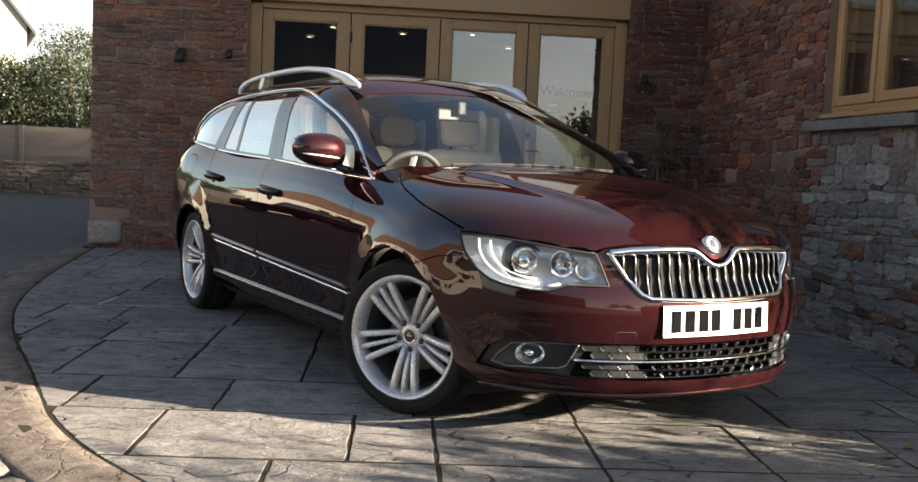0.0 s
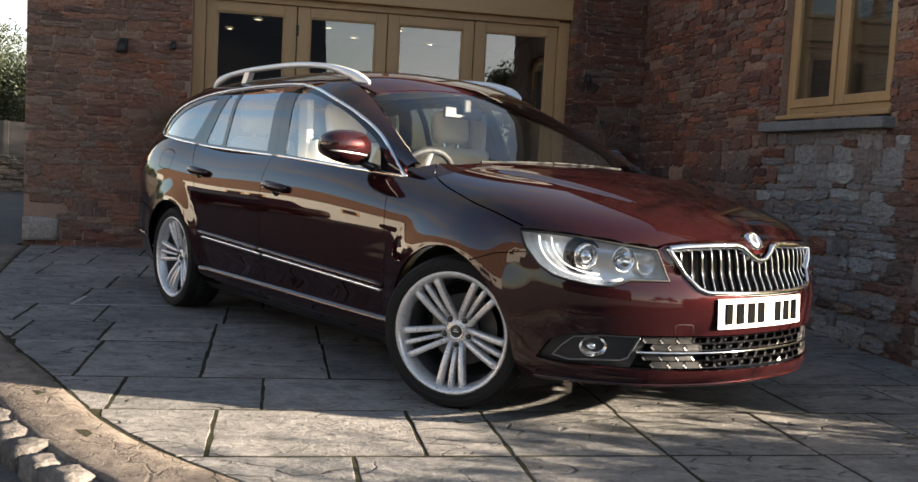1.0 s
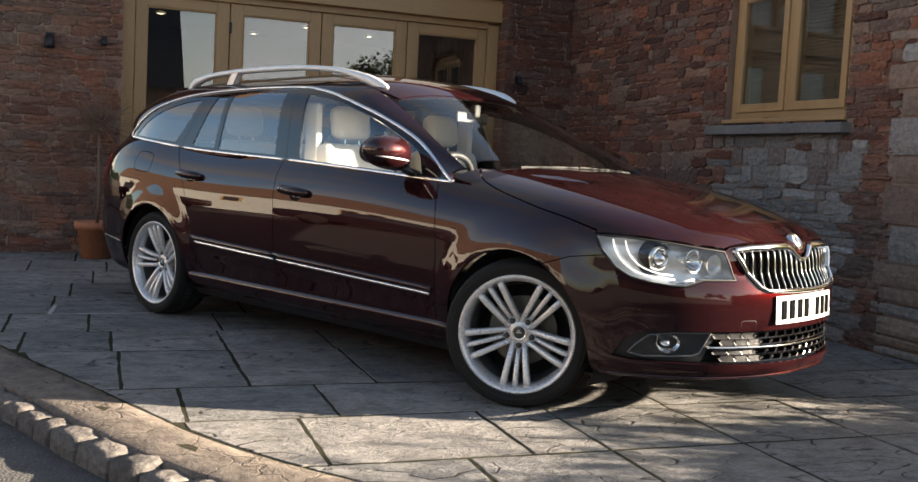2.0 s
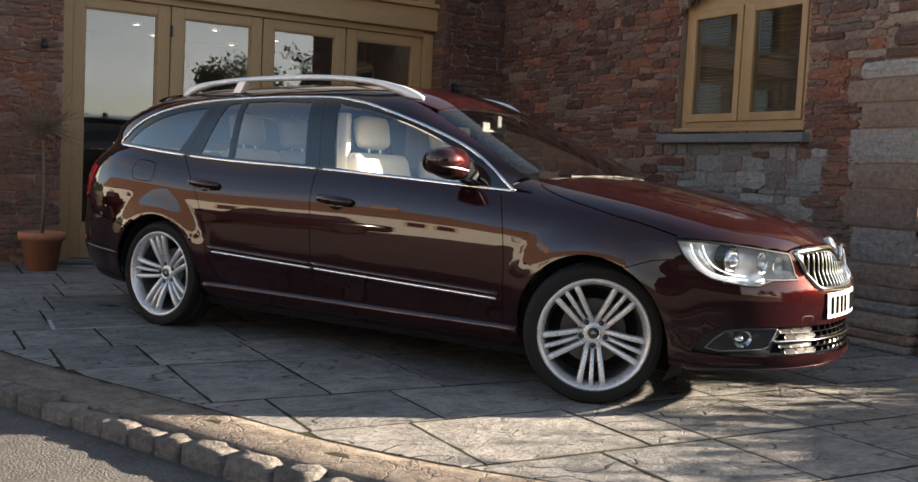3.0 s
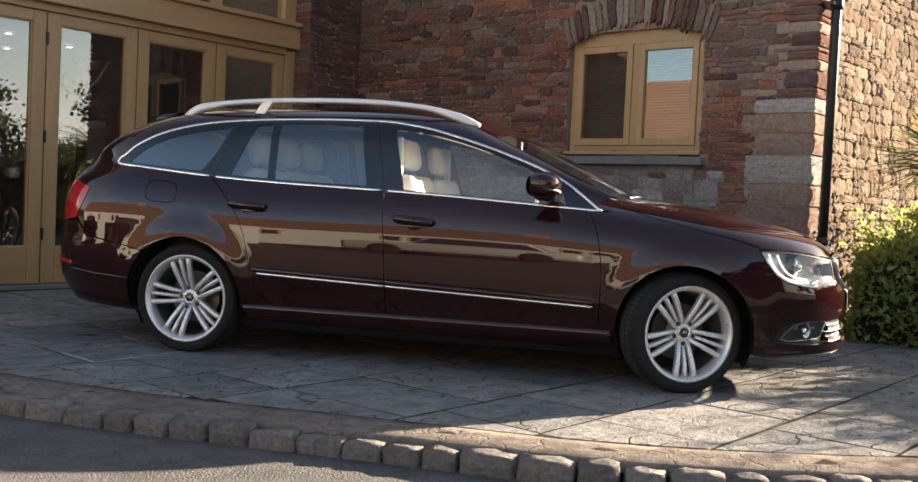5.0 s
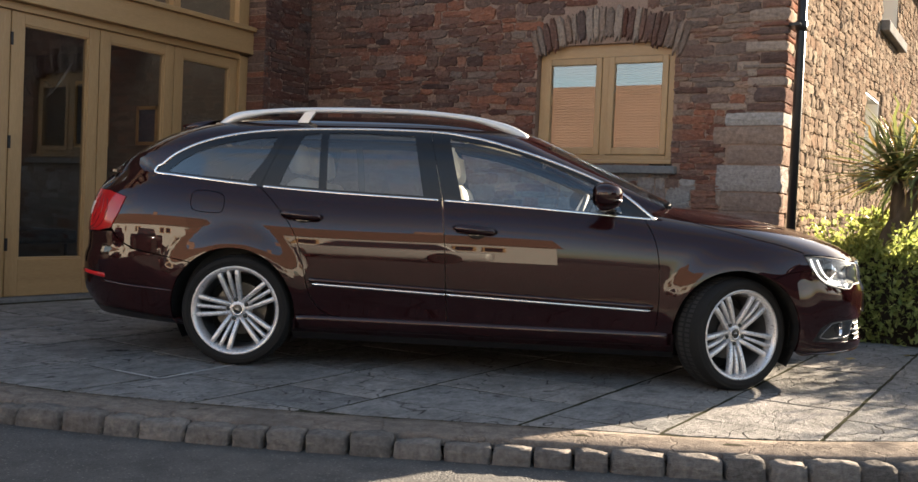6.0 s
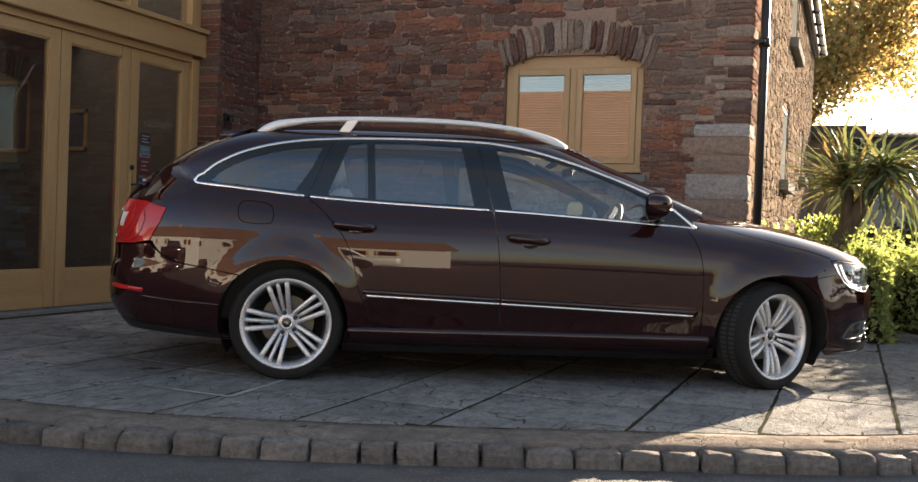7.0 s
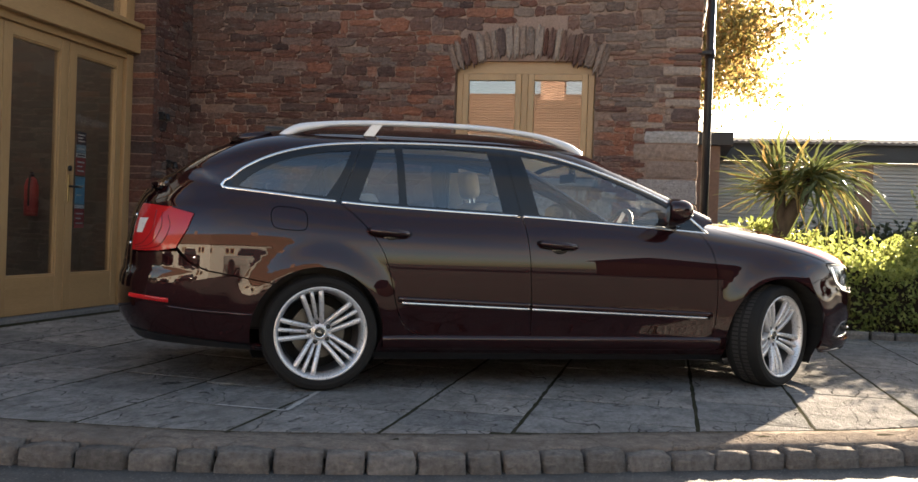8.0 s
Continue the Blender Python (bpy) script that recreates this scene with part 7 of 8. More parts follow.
def hedge_thing(label, x0, x1, y0, y1, height, count, seed, material, leaf=0.06, base=0.0):
    rng = random.Random(seed)
    thing = empty("hedge", pose((x0 + x1) / 2, (y0 + y1) / 2, base), label, "hedge")
    lx, ly = (x1 - x0) / 2, (y1 - y0) / 2

    def skin(u, v):
        """A lumpy rounded box: u round, v from the foot to the middle of the top."""
        a = u * 2 * math.pi
        c, s = math.cos(a), math.sin(a)
        r = 1 / max(abs(c) ** 6 + abs(s) ** 6, 1e-6) ** (1 / 6)
        if v < 0.6:
            q, z = 1.0, height * v / 0.6
        else:
            q, z = 1 - (v - 0.6) / 0.4, height
        q *= 1 - 0.12 * (z / height) ** 4
        p = Vector((lx * r * c * q, ly * r * s * q, z - 0.12 * height * max(0, (q - 0.75) / 0.25) * (z / height) ** 6))
        w = p * 2.2 + Vector((seed, 0, 0))
        grow = 0.13 * noise.noise(w) + 0.08 * noise.noise(w * 2.7)
        d = Vector((c * (v < 0.75), s * (v < 0.75), 0.3 + 1.2 * (v > 0.5))).normalized()
        return p + d * grow, d

    # dark core under the leaf skin: its colour stands in for inner shade
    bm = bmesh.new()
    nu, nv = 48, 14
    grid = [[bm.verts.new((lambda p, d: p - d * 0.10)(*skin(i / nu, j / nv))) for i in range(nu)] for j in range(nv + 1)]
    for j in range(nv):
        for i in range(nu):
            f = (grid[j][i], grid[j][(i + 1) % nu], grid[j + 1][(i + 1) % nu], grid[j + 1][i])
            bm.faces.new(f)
    part("shade_core", bm, M_SOIL_SHADE, thing, "dark core standing in for the shade between leaves")
    centres = []
    for k in range(count):
        p, d = skin(rng.random(), rng.random())
        centres.append((p - d * rng.uniform(-0.03, 0.10), d * 0.8))
    for k in range(count // 60):
        p, d = skin(rng.random(), rng.uniform(0.5, 1))
        tip = d + Vector((rng.gauss(0, 0.4), rng.gauss(0, 0.4), 0.5))
        for j in range(9):
            centres.append((p + tip * 0.02 * j, tip * 0.5))
    ob = leaf_cloud("leaves", centres, leaf, material, thing, rng)
    ob["kind"] = "stuff"
    return thing


def tree_thing(name, label, x, y, height, spread, count, seed, material, leaf=0.16, low=0.3, lean=(0, 0), base=ROAD_Z):
    rng = random.Random(seed)
    thing = empty(name, pose(x, y, base), label, "tree")
    bm = bmesh.new()
    tips = []

    def limb(p, d, length, r, depth):
        pts, rad = [p], [r]
        for k in range(4):
            d = (d + Vector((rng.gauss(0, 0.16), rng.gauss(0, 0.16), rng.gauss(0.05, 0.1)))).normalized()
            p = p + d * length / 4
            pts.append(p)
            rad.append(r * (1 - 0.14 * (k + 1)))
            if depth and k >= 1:
                for _ in range(2 if depth > 1 else 1):
                    side = (d + Vector((rng.gauss(0, 0.9), rng.gauss(0, 0.9), rng.gauss(0.1, 0.5)))).normalized()
                    limb(p, side, length * rng.uniform(0.5, 0.75), r * 0.5, depth - 1)
            if depth <= 1:
                tips.append(p)
        tube(bm, pts, rad, 6 if depth else 4, caps=False)

    limb(Vector((0, 0, 0)), Vector((lean[0], lean[1], 1)).normalized(), height * 0.55, height * 0.022, 3)
    part("trunk", bm, M_BARK, thing, smooth=True)
    sx = max(max(abs(t.x), abs(t.y)) for t in tips)
    centres = []
    for k in range(count):
        t = rng.choice(tips)
        if t.z < height * low:
            continue
        c = t + Vector((rng.gauss(0, 1), rng.gauss(0, 1), rng.gauss(0, 0.8))) * height * 0.045
        centres.append((c, Vector((0, 0, -0.3))))
    ob = leaf_cloud("crown", centres, leaf, material, thing, rng, aspect=0.75)
    return thing


# shrub bed along the sunlit wall and round the corner
hedge_thing("clipped yellow-green shrub hedge in the sun", 3.95, 5.6, 1.2, 3.55, 0.67, 15000, 21, M_HEDGE)
hedge_thing("yellow-green shrub at the foot of the wall", 3.40, 4.4, 3.45, 4.5, 0.75, 8000, 22, M_HEDGE)
hedge_thing("dark low hedge in front of the garages", 13.0, 14.0, -6.0, 4.2, 1.1, 9000, 23, M_BUSH, 0.12, base=ROAD_Z)
# unseen shrubs, added out of view only to cast shade on the paving
hedge_thing("unseen tall dark shrubs added to shade the paving", 4.7, 6.0, -2.4, 2.3, 1.40, 9000, 25, M_BUSH, 0.07)

# strap-leaved palm
palm = empty("cabbage_palm", pose(3.70, 3.62, 0), "spiky strap-leaved palm on a leaning grey trunk", "palm tree")
rng = random.Random(31)
bm = bmesh.new()
tube(bm, [(0.02, 0.40, 0.0), (0.03, 0.36, 0.45), (0.04, 0.27, 0.85), (0.05, 0.12, 1.15), (0.05, -0.06, 1.46)], [0.11, 0.085, 0.078, 0.07, 0.05], 12)
tube(bm, [(0.04, 0.22, 0.98), (0.05, 0.22, 1.15), (0.05, 0.22, 1.33)], [0.06, 0.055, 0.045], 10)
part("trunk", bm, M_BARK, palm, smooth=True)


def blade_mesh(length, width, droop, seed):
    r = random.Random(seed)
    verts, faces = [], []
    for k in range(8):
        u = k / 7
        w = width * (0.45 + 0.9 * u) * (1 - u) ** 0.6 + 0.001 if u > 0.3 else width * (0.5 + 0.75 * u)
        x, z = length * u * (1 - 0.25 * droop * u), length * (0.02 - droop * 0.75 * u ** 2.4)
        y = length * 0.03 * math.sin(3 * u + r.random() * 6)
        verts += [(x, y - w, z + 0.25 * w), (x, y, z), (x, y + w, z + 0.25 * w)]
        if k:
            a = 3 * k
            faces += [(a - 3, a, a + 1, a - 2), (a - 2, a + 1, a + 2, a - 1)]
    me = bpy.data.meshes.new("leaf")
    me.from_pydata(verts, [], faces)
    me.materials.append(M_BLADE)
    return me


stiff = [blade_mesh(0.66, 0.022, 0.06 + 0.09 * k, k) for k in range(4)]
arching = [blade_mesh(0.74, 0.024, 0.30 + 0.12 * k, 10 + k) for k in range(4)]
hanging = [blade_mesh(0.74, 0.024, 0.60 + 0.15 * k, 20 + k) for k in range(4)]
for k in range(295):
    if k < 120:
        # the upright head: a fan of stiff blades leaning away from the other head
        head, az, up, me = Vector((0.05, 0.22, 1.30 + 0.10 * rng.random())), rng.gauss(90, 80), rng.uniform(-25, 85), rng.choice(stiff)
    else:
        head, az = Vector((0.05, -0.06, 1.40 + 0.14 * rng.random())), rng.gauss(-80, 110)
        up = rng.choice((rng.uniform(-60, -10), rng.uniform(-60, -10), rng.uniform(-25, 20), rng.uniform(0, 40), rng.uniform(15, 55)))
        me = rng.choice(hanging if up < -8 else arching)
    ob = new("leaf", me)
    ob.parent = palm
    ob.matrix_local = Matrix.Translation(head) @ Matrix.Rotation(radians(az), 4, "Z") @ Matrix.Rotation(radians(-up if up > -8 else -rng.uniform(-35, 20)), 4, "Y") @ Matrix.Rotation(rng.uniform(-0.6, 0.6), 4, "X") @ Matrix.Scale(rng.uniform(0.72, 1.08), 4)


def potted_shrub(x, y, seed, label):
    """A bare ball-headed shrub in a terracotta pot."""
    r = random.Random(seed)
    thing = empty("potted_tree", pose(x, y, rise(y)), label, "potted plant", "potted trees by the doors")
    part("pot", lathe(bmesh.new(), [(0.0, 0.0), (0.115, 0.0), (0.155, 0.24), (0.175, 0.24), (0.178, 0.30), (0.16, 0.30), (0.15, 0.26), (0.0, 0.26)], 28), M_TERRACOTTA, thing, "terracotta pot", True)
    part("soil", lathe(bmesh.new(), [(0.0, 0.262), (0.149, 0.262)], 24), M_SOIL_SHADE, thing)
    part("stem", tube(bmesh.new(), [(0, 0, 0.25), (0.012, 0, 0.6), (-0.005, 0.01, 1.02)], [0.014, 0.012, 0.010], 8), M_TWIG, thing, smooth=True)
    bm = bmesh.new()
    for k in range(230):
        d = Vector((r.gauss(0, 1), r.gauss(0, 1), r.gauss(0, 0.9))).normalized()
        a = Vector((0, 0, 1.12)) + d * r.uniform(0.02, 0.12)
        b = Vector((0, 0, 1.16)) + (d + Vector((r.gauss(0, 0.3), r.gauss(0, 0.3), r.gauss(0, 0.3)))) * r.uniform(0.18, 0.29)
        tube(bm, [a, (a + b) / 2 + Vector((r.gauss(0, 0.012), r.gauss(0, 0.012), r.gauss(0, 0.012))), b], [0.003, 0.0022, 0.001], 3, caps=False)
    part("crown", bm, M_TWIG, thing, "bare twiggy head")
    return thing


potted_shrub(-1.36, 9.18, 1, "bare twiggy ball tree in a terracotta pot by the doors")
potted_shrub(2.56, 9.18, 2, "bare twiggy ball tree in a terracotta pot by the wall")


def wall_lamp(x, z, big, label):
    thing = empty("wall_lamp", pose(x, BACK_Y - 0.03, z), label, "wall lamp", "wall lamps")
    s = 1.0 if big else 0.6
    boxed("back_plate", (-0.035 * s, 0.035 * s, -0.02, 0.03, -0.06 * s, 0.06 * s), M_IRON, thing)
    part("arm", tube(bmesh.new(), [(0, 0, 0), (0, -0.06 * s, 0.01), (0, -0.09 * s, -0.01)], 0.014 * s, 8), M_IRON, thing, smooth=True)
    part("lamp_head", tube(bmesh.new(), [(0.0, -0.09 * s, 0.03 * s), (0, -0.10 * s, -0.04 * s), (0, -0.10 * s, -0.075 * s)], [0.028 * s, 0.04 * s, 0.045 * s], 14), M_IRON, thing, smooth=True)


wall_lamp(-1.76, 1.83, True, "black iron wall lamp on the red stone wall")
wall_lamp(-1.34, 1.86, False, "small black wall fitting beside the doors")
wall_lamp(2.45, 1.83, False, "small black wall fitting on the stone wall")
wall_lamp(2.62, 1.40, False, "small black wall fitting low on the stone wall")

# ---- far things ----
garage = empty("garage_block", pose(19.0, 0, ROAD_Z), "row of garages with grey roller shutters and a low corrugated roof", "garage")
for y, w in ((4.3, 0.57), (0.36, 0.19), (-3.2, 0.2), (-6.8, 0.2)):
    boxed("pier", (0, 0.4, y - w, y + w, 0, 2.95), M_BRICK, garage, 0.01)
for k, y in enumerate((2.14, -1.415, -5.0)):
    door = boxed("shutter", (0.16, 0.22, y - 1.59, y + 1.59, 0, 2.9), M_SHUTTER, garage, 0.004, "grey roller shutter")
    z = 0.03
    while z < 2.85:
        boxed("slat", (0.125, 0.16, y - 1.585, y + 1.585, z, z + 0.075), M_SHUTTER, door, 0.012)
        z += 0.088
boxed("fascia", (-0.25, 0.1, -9.6, 5.3, 2.92, 3.34), M_FASCIA, garage, 0.01, "dark fascia board")
boxed("back_wall", (5.0, 5.3, -9.4, 5.3, 0, 3.3), M_BRICK, garage)
bm = bmesh.new()
ridges = 200
prev = None
for k in range(ridges + 1):
    y = -9.8 + 15.2 * k / ridges
    z = 0.035 * (k % 2)
    row = [bm.verts.new((-0.4, y, 3.34 + z)), bm.verts.new((5.4, y, 3.98 + z)), bm.verts.new((-0.4, y, 3.30)), bm.verts.new((5.4, y, 3.90))]
    if prev:
        bm.faces.new((prev[0], row[0], row[1], prev[1]))
        bm.faces.new((prev[2], row[2], row[0], prev[0]))
        bm.faces.new((prev[1], row[1], row[3], prev[3]))
    prev = row
part("roof", bm, M_CORRUGATED, garage, "brown corrugated roof")

wing = empty("brick_outbuilding", pose(15.6, 4.85, ROAD_Z), "small brick outbuilding with a dark sloping verge", "outbuilding")
boxed("wall", (0, 4.0, -1.0, 4.0, 0, 2.95), M_BRICK, wing, 0.01)
bm = box(bmesh.new(), -0.15, 4.2, -1.25, 4.2, 2.95, 3.22)
part("roof", bm, M_FASCIA, wing, "dark flat roof edge")

tree_thing("autumn_tree", "tall tree with yellow-green autumn leaves", 26.5, 6.2, 10.0, 4.0, 62000, 41, M_AUTUMN, 0.16, 0.30)
tree_thing("autumn_tree", "tree with yellow autumn leaves behind the yard", 24.0, 10.5, 12.0, 4.0, 12000, 43, M_AUTUMN, 0.24, 0.2)
tree_thing("small_tree", "small thin tree behind the garages", 30.0, -0.4, 4.9, 2.0, 500, 44, M_AUTUMN, 0.14, 0.4)

# west: boundary wall with fence, bushes and a white house
stone_wall("boundary_wall", "low grey stone boundary wall under a wooden fence", pose(-17.0, 21.0, ROAD_Z), 19.0, 0.62, 17, lambda *a: False, lambda x, z: 7 < x < 11.5, material=M_LOWWALL, mortar=M_LOWWALL, sizes=(0.06, 0.11, 0.2, 0.5), depth=0.05, base=0)
fence = empty("panel_fence", pose(-17.0, 21.2, ROAD_Z + 0.62), "weathered grey wooden panel fence on the wall", "fence")
for k in range(10):
    boxed("post", (k * 1.9 - 0.05, k * 1.9 + 0.05, -0.06, 0.06, 0, 0.76), M_FENCE, fence)
    for j in range(6):
        boxed("board", (k * 1.9 + 0.05, k * 1.9 + 1.85, -0.02 - 0.012 * (j % 2), 0.0, 0.02 + j * 0.12, 0.145 + j * 0.12), M_FENCE, fence, 0)
for k, (x, y, h) in enumerate(((-16.5, 23.2, 2.2), (-13.4, 23.0, 2.0), (-10.9, 23.2, 2.3), (-9.0, 23.0, 2.35), (-7.2, 23.1, 2.45), (-4.9, 23.2, 2.3), (-8.2, 27.5, 3.5))):
    r = random.Random(60 + k)
    bush = empty("bush", pose(x, y, ROAD_Z + 0.6), "dense dark green bush behind the fence", "bush", "bushes behind the fence")
    part("trunk", tube(bmesh.new(), [(0, 0, -0.6), (0.1, 0, 0.8), (0, 0.1, 1.9)], [0.12, 0.09, 0.05], 7), M_BARK, bush)
    centres = []
    while len(centres) < 21000:
        d = Vector((r.gauss(0, 1), r.gauss(0, 1), r.gauss(0, 1))).normalized()
        q = 1 + 0.3 * noise.noise(d * 2.1 + Vector((k * 5.0, 0, 0))) + 0.16 * noise.noise(d * 5.3)
        rad = q * r.uniform(0.62, 1.0)
        centres.append((Vector((d.x * 1.75 * rad, d.y * 1.4 * rad, h * 0.5 + d.z * h * 0.5 * rad)), d))
    leaf_cloud("crown", centres, 0.075, M_BUSH, bush, r)


def house(label, m, width, depth, eaves, ridge, windows, wall=M_RENDER, roof_mat=M_ROOFTILE, chimney=True):
    """A plain white house: front along x, looking to -y."""
    thing = empty("house", m, label, "house", "houses round the yard")
    bm = bmesh.new()
    v = [bm.verts.new(p) for p in ((0, 0, 0), (width, 0, 0), (width, depth, 0), (0, depth, 0), (0, 0, eaves), (width, 0, eaves), (width, depth, eaves), (0, depth, eaves), (0, depth / 2, ridge), (width, depth / 2, ridge))]
    for f in ((0, 1, 5, 4), (2, 3, 7, 6), (1, 2, 6, 9, 5), (3, 0, 4, 8, 7)):
        bm.faces.new([v[i] for i in f])
    part("wall", bm, wall, thing)
    bm = bmesh.new()
    t, o = 0.14, 0.3
    slope = (ridge - eaves) / (depth / 2)
    for s in (0, 1):
        y0 = -o if not s else depth + o
        pts = [(-o * 0.6, y0, eaves - o * slope), (width + o * 0.6, y0, eaves - o * slope), (width + o * 0.6, depth / 2, ridge), (-o * 0.6, depth / 2, ridge)]
        a = [bm.verts.new(p) for p in pts] + [bm.verts.new((p[0], p[1], p[2] + t)) for p in pts]
        for f in ((0, 1, 2, 3), (4, 5, 6, 7), (0, 1, 5, 4), (1, 2, 6, 5), (3, 0, 4, 7)):
            bm.faces.new([a[i] for i in f])
    part("roof", bm, roof_mat, thing)
    if chimney:
        boxed("chimney", (width * 0.2, width * 0.2 + 0.8, depth / 2 - 0.3, depth / 2 + 0.3, ridge - 0.4, ridge + 1.1), M_BRICK, thing, 0.02)
    for x, z, w, h in windows:
        f = boxed("window", (x, x + w, -0.03, 0.05, z, z + h), M_OAK, thing, 0.005)
        boxed("pane", (x + 0.07, x + w - 0.07, -0.04, -0.032, z + 0.07, z + h - 0.07), M_DARKWIN, f, 0)
    return thing


house("white rendered house beyond the bushes", pose(-13.6, 38.0, ROAD_Z, 0, 0, 113), 9, 8, 5.25, 10.2, ((2, 3.4, 1.1, 1.3), (5, 3.4, 1.1, 1.3)), roof_mat=M_FASCIA, chimney=False)
pairs = [(x, 1.15, 0.55, 0.85) for x in (1.2, 1.9, 5.6, 6.3, 9.4, 12.4, 13.1)]
house("white cottage row with a brown tiled roof across the yard", pose(-17.5, 5.0, ROAD_Z, 0, 0, 90), 17, 7, 2.7, 5.5, pairs)
house("white cottage with a brown tiled roof across the yard", pose(-15.5, -4.0, ROAD_Z, 0, 0, 90 + 28), 15, 7, 2.9, 6.2, pairs)
house("long low house with a dark roof behind the camera", pose(1.2, -18.0, ROAD_Z, 0, 0, 180), 20, 9, 3.4, 7.6, pairs, wall=M_BRICK, roof_mat=M_FASCIA)
for k, (x, y) in enumerate(((9.5, -24.0), (13.5, -23.0), (18.0, -20.0))):
    tree_thing("yard_tree", "dark leafy tree at the far side of the yard", x, y, 5.0, 3, 5000, 70 + k, M_BUSH, 0.2, 0.1)

def yard_car(m, colour, label, long=4.2, tall=1.45):
    """A plain parked car: body, cabin, panes, wheels; its length runs along x."""
    thing = empty("parked_car", m, label, "car", "cars parked across the yard")
    bm = box(bmesh.new(), -long / 2, long / 2, -0.85, 0.85, 0.22, 0.86, bevel=0.14)
    part("body", bm, colour, thing, smooth=True)
    for name, x0, x1, z0, z1, y, mat in (("cabin", -long * 0.36, long * 0.22, 0.80, tall, 0.70, colour), ("glasshouse", -long * 0.345, long * 0.205, 0.90, tall - 0.09, 0.712, M_DARKWIN)):
        bm = bmesh.new()
        v = [bm.verts.new((x0 + (x1 - x0) * (0.5 + (a - 0.5) * (1 - 0.26 * c)), (b * 2 - 1) * (y - 0.10 * c), z0 + (z1 - z0) * c)) for a in (0, 1) for b in (0, 1) for c in (0, 1)]
        for f in ((0, 1, 3, 2), (4, 6, 7, 5), (0, 4, 5, 1), (2, 3, 7, 6), (0, 2, 6, 4), (1, 5, 7, 3)):
            bm.faces.new([v[i] for i in f])
        bmesh.ops.bevel(bm, geom=bm.edges[:], offset=0.05, segments=2, affect="EDGES", profile=0.5)
        part(name, bm, mat, thing)
    for x in (-long * 0.31, long * 0.31):
        for y in (-0.76, 0.76):
            turn = Matrix.Translation((x, y, 0.31)) @ Matrix.Rotation(radians(90), 4, "X")
            part("wheel", lathe(bmesh.new(), [(0.0, -0.10), (0.20, -0.11), (0.31, -0.10), (0.31, 0.10), (0.20, 0.11), (0.0, 0.10)], 24, turn), M_TYRE, thing, smooth=True)
    for y in (-0.62, 0.62):
        boxed("headlamp", (long / 2 - 0.06, long / 2 + 0.012, y - 0.16, y + 0.16, 0.60, 0.74), M_CLEAR_LENS, thing, 0.02)
    return thing


yard_car(pose(-13.4, 9.2, ROAD_Z, 0, 0, 84), M_GLOSSBLACK, "black hatchback parked before the white cottages")
yard_car(pose(-13.9, 15.8, ROAD_Z, 0, 0, 95), M_PAINT, "dark red saloon parked before the white cottages", 4.5, 1.42)
yard_car(pose(-12.6, 1.6, ROAD_Z, 0, 0, 118), M_SHUTTER, "grey van-like car parked across the yard", 4.4, 1.75)

# ---- kerb of granite setts ----
kerb = empty("kerb", pose(0, 0, 0), "weathered granite setts edging the paving", "kerb", kind="structure")
rng = random.Random(51)


def sett_mesh(seed):
    b = box(bmesh.new(), -0.5, 0.5, -0.5, 0.5, -0.5, 0.5)
    bmesh.ops.subdivide_edges(b, edges=b.edges[:], cuts=2, use_grid_fill=True)
    r = random.Random(seed)
    for v in b.verts:
        edge = sum(abs(c) > 0.49 for c in v.co)
        v.co *= 1 - 0.055 * (edge - 1) if edge > 1 else 1.0
        v.co += Vector([r.uniform(-0.035, 0.035) for _ in range(3)])
    me = bpy.data.meshes.new("sett")
    b.to_mesh(me)
    b.free()
    me.polygons.foreach_set("use_smooth", [True] * len(me.polygons))
    me.materials.append(M_SETT)
    return me


setts = [sett_mesh(s) for s in range(8)]
at = 20
while at < len(KERB) - 20:
    l = rng.uniform(0.13, 0.235)
    step = max(int(l / 0.02), 6)
    p, q = KERB[at], KERB[min(at + step, len(KERB) - 1)]
    mid, d = (p + q) / 2, q - p
    ob = new("sett", rng.choice(setts))
    ob.parent = kerb
    nrm = np.array((d[1], -d[0])) / np.linalg.norm(d)
    c = mid + nrm * 0.055
    if nrm[0] > 0:
        c = mid - nrm * 0.055
    ob.matrix_local = pose(c[0], c[1], rise(c[1]) * 0.4 - 0.098 + rng.uniform(-0.010, 0.008), 0, rng.uniform(-3, 3), math.degrees(math.atan2(d[1], d[0])) + rng.choice((0, 180))) @ Matrix.Diagonal((np.linalg.norm(d) - 0.006, 0.125, 0.17, 1))
    at += step

# bed edging of setts in front of the shrubs
bed = empty("bed_edging", pose(0, 0, 0), "dark stone setts edging the shrub bed", "kerb", kind="structure")
for p, q in zip(smooth_path([(3.55, 4.5), (3.72, 4.0), (3.80, 3.4), (3.86, 2.6), (4.0, 1.6), (4.4, 0.6)], 0.22), smooth_path([(3.55, 4.5), (3.72, 4.0), (3.80, 3.4), (3.86, 2.6), (4.0, 1.6), (4.4, 0.6)], 0.22)[1:]):
    ob = new("sett", rng.choice(setts))
    ob.parent = bed
    d = q - p
    ob.matrix_local = pose(*((p + q) / 2), 0.02, 0, 0, math.degrees(math.atan2(d[1], d[0]))) @ Matrix.Diagonal((0.205, 0.10, 0.11, 1))

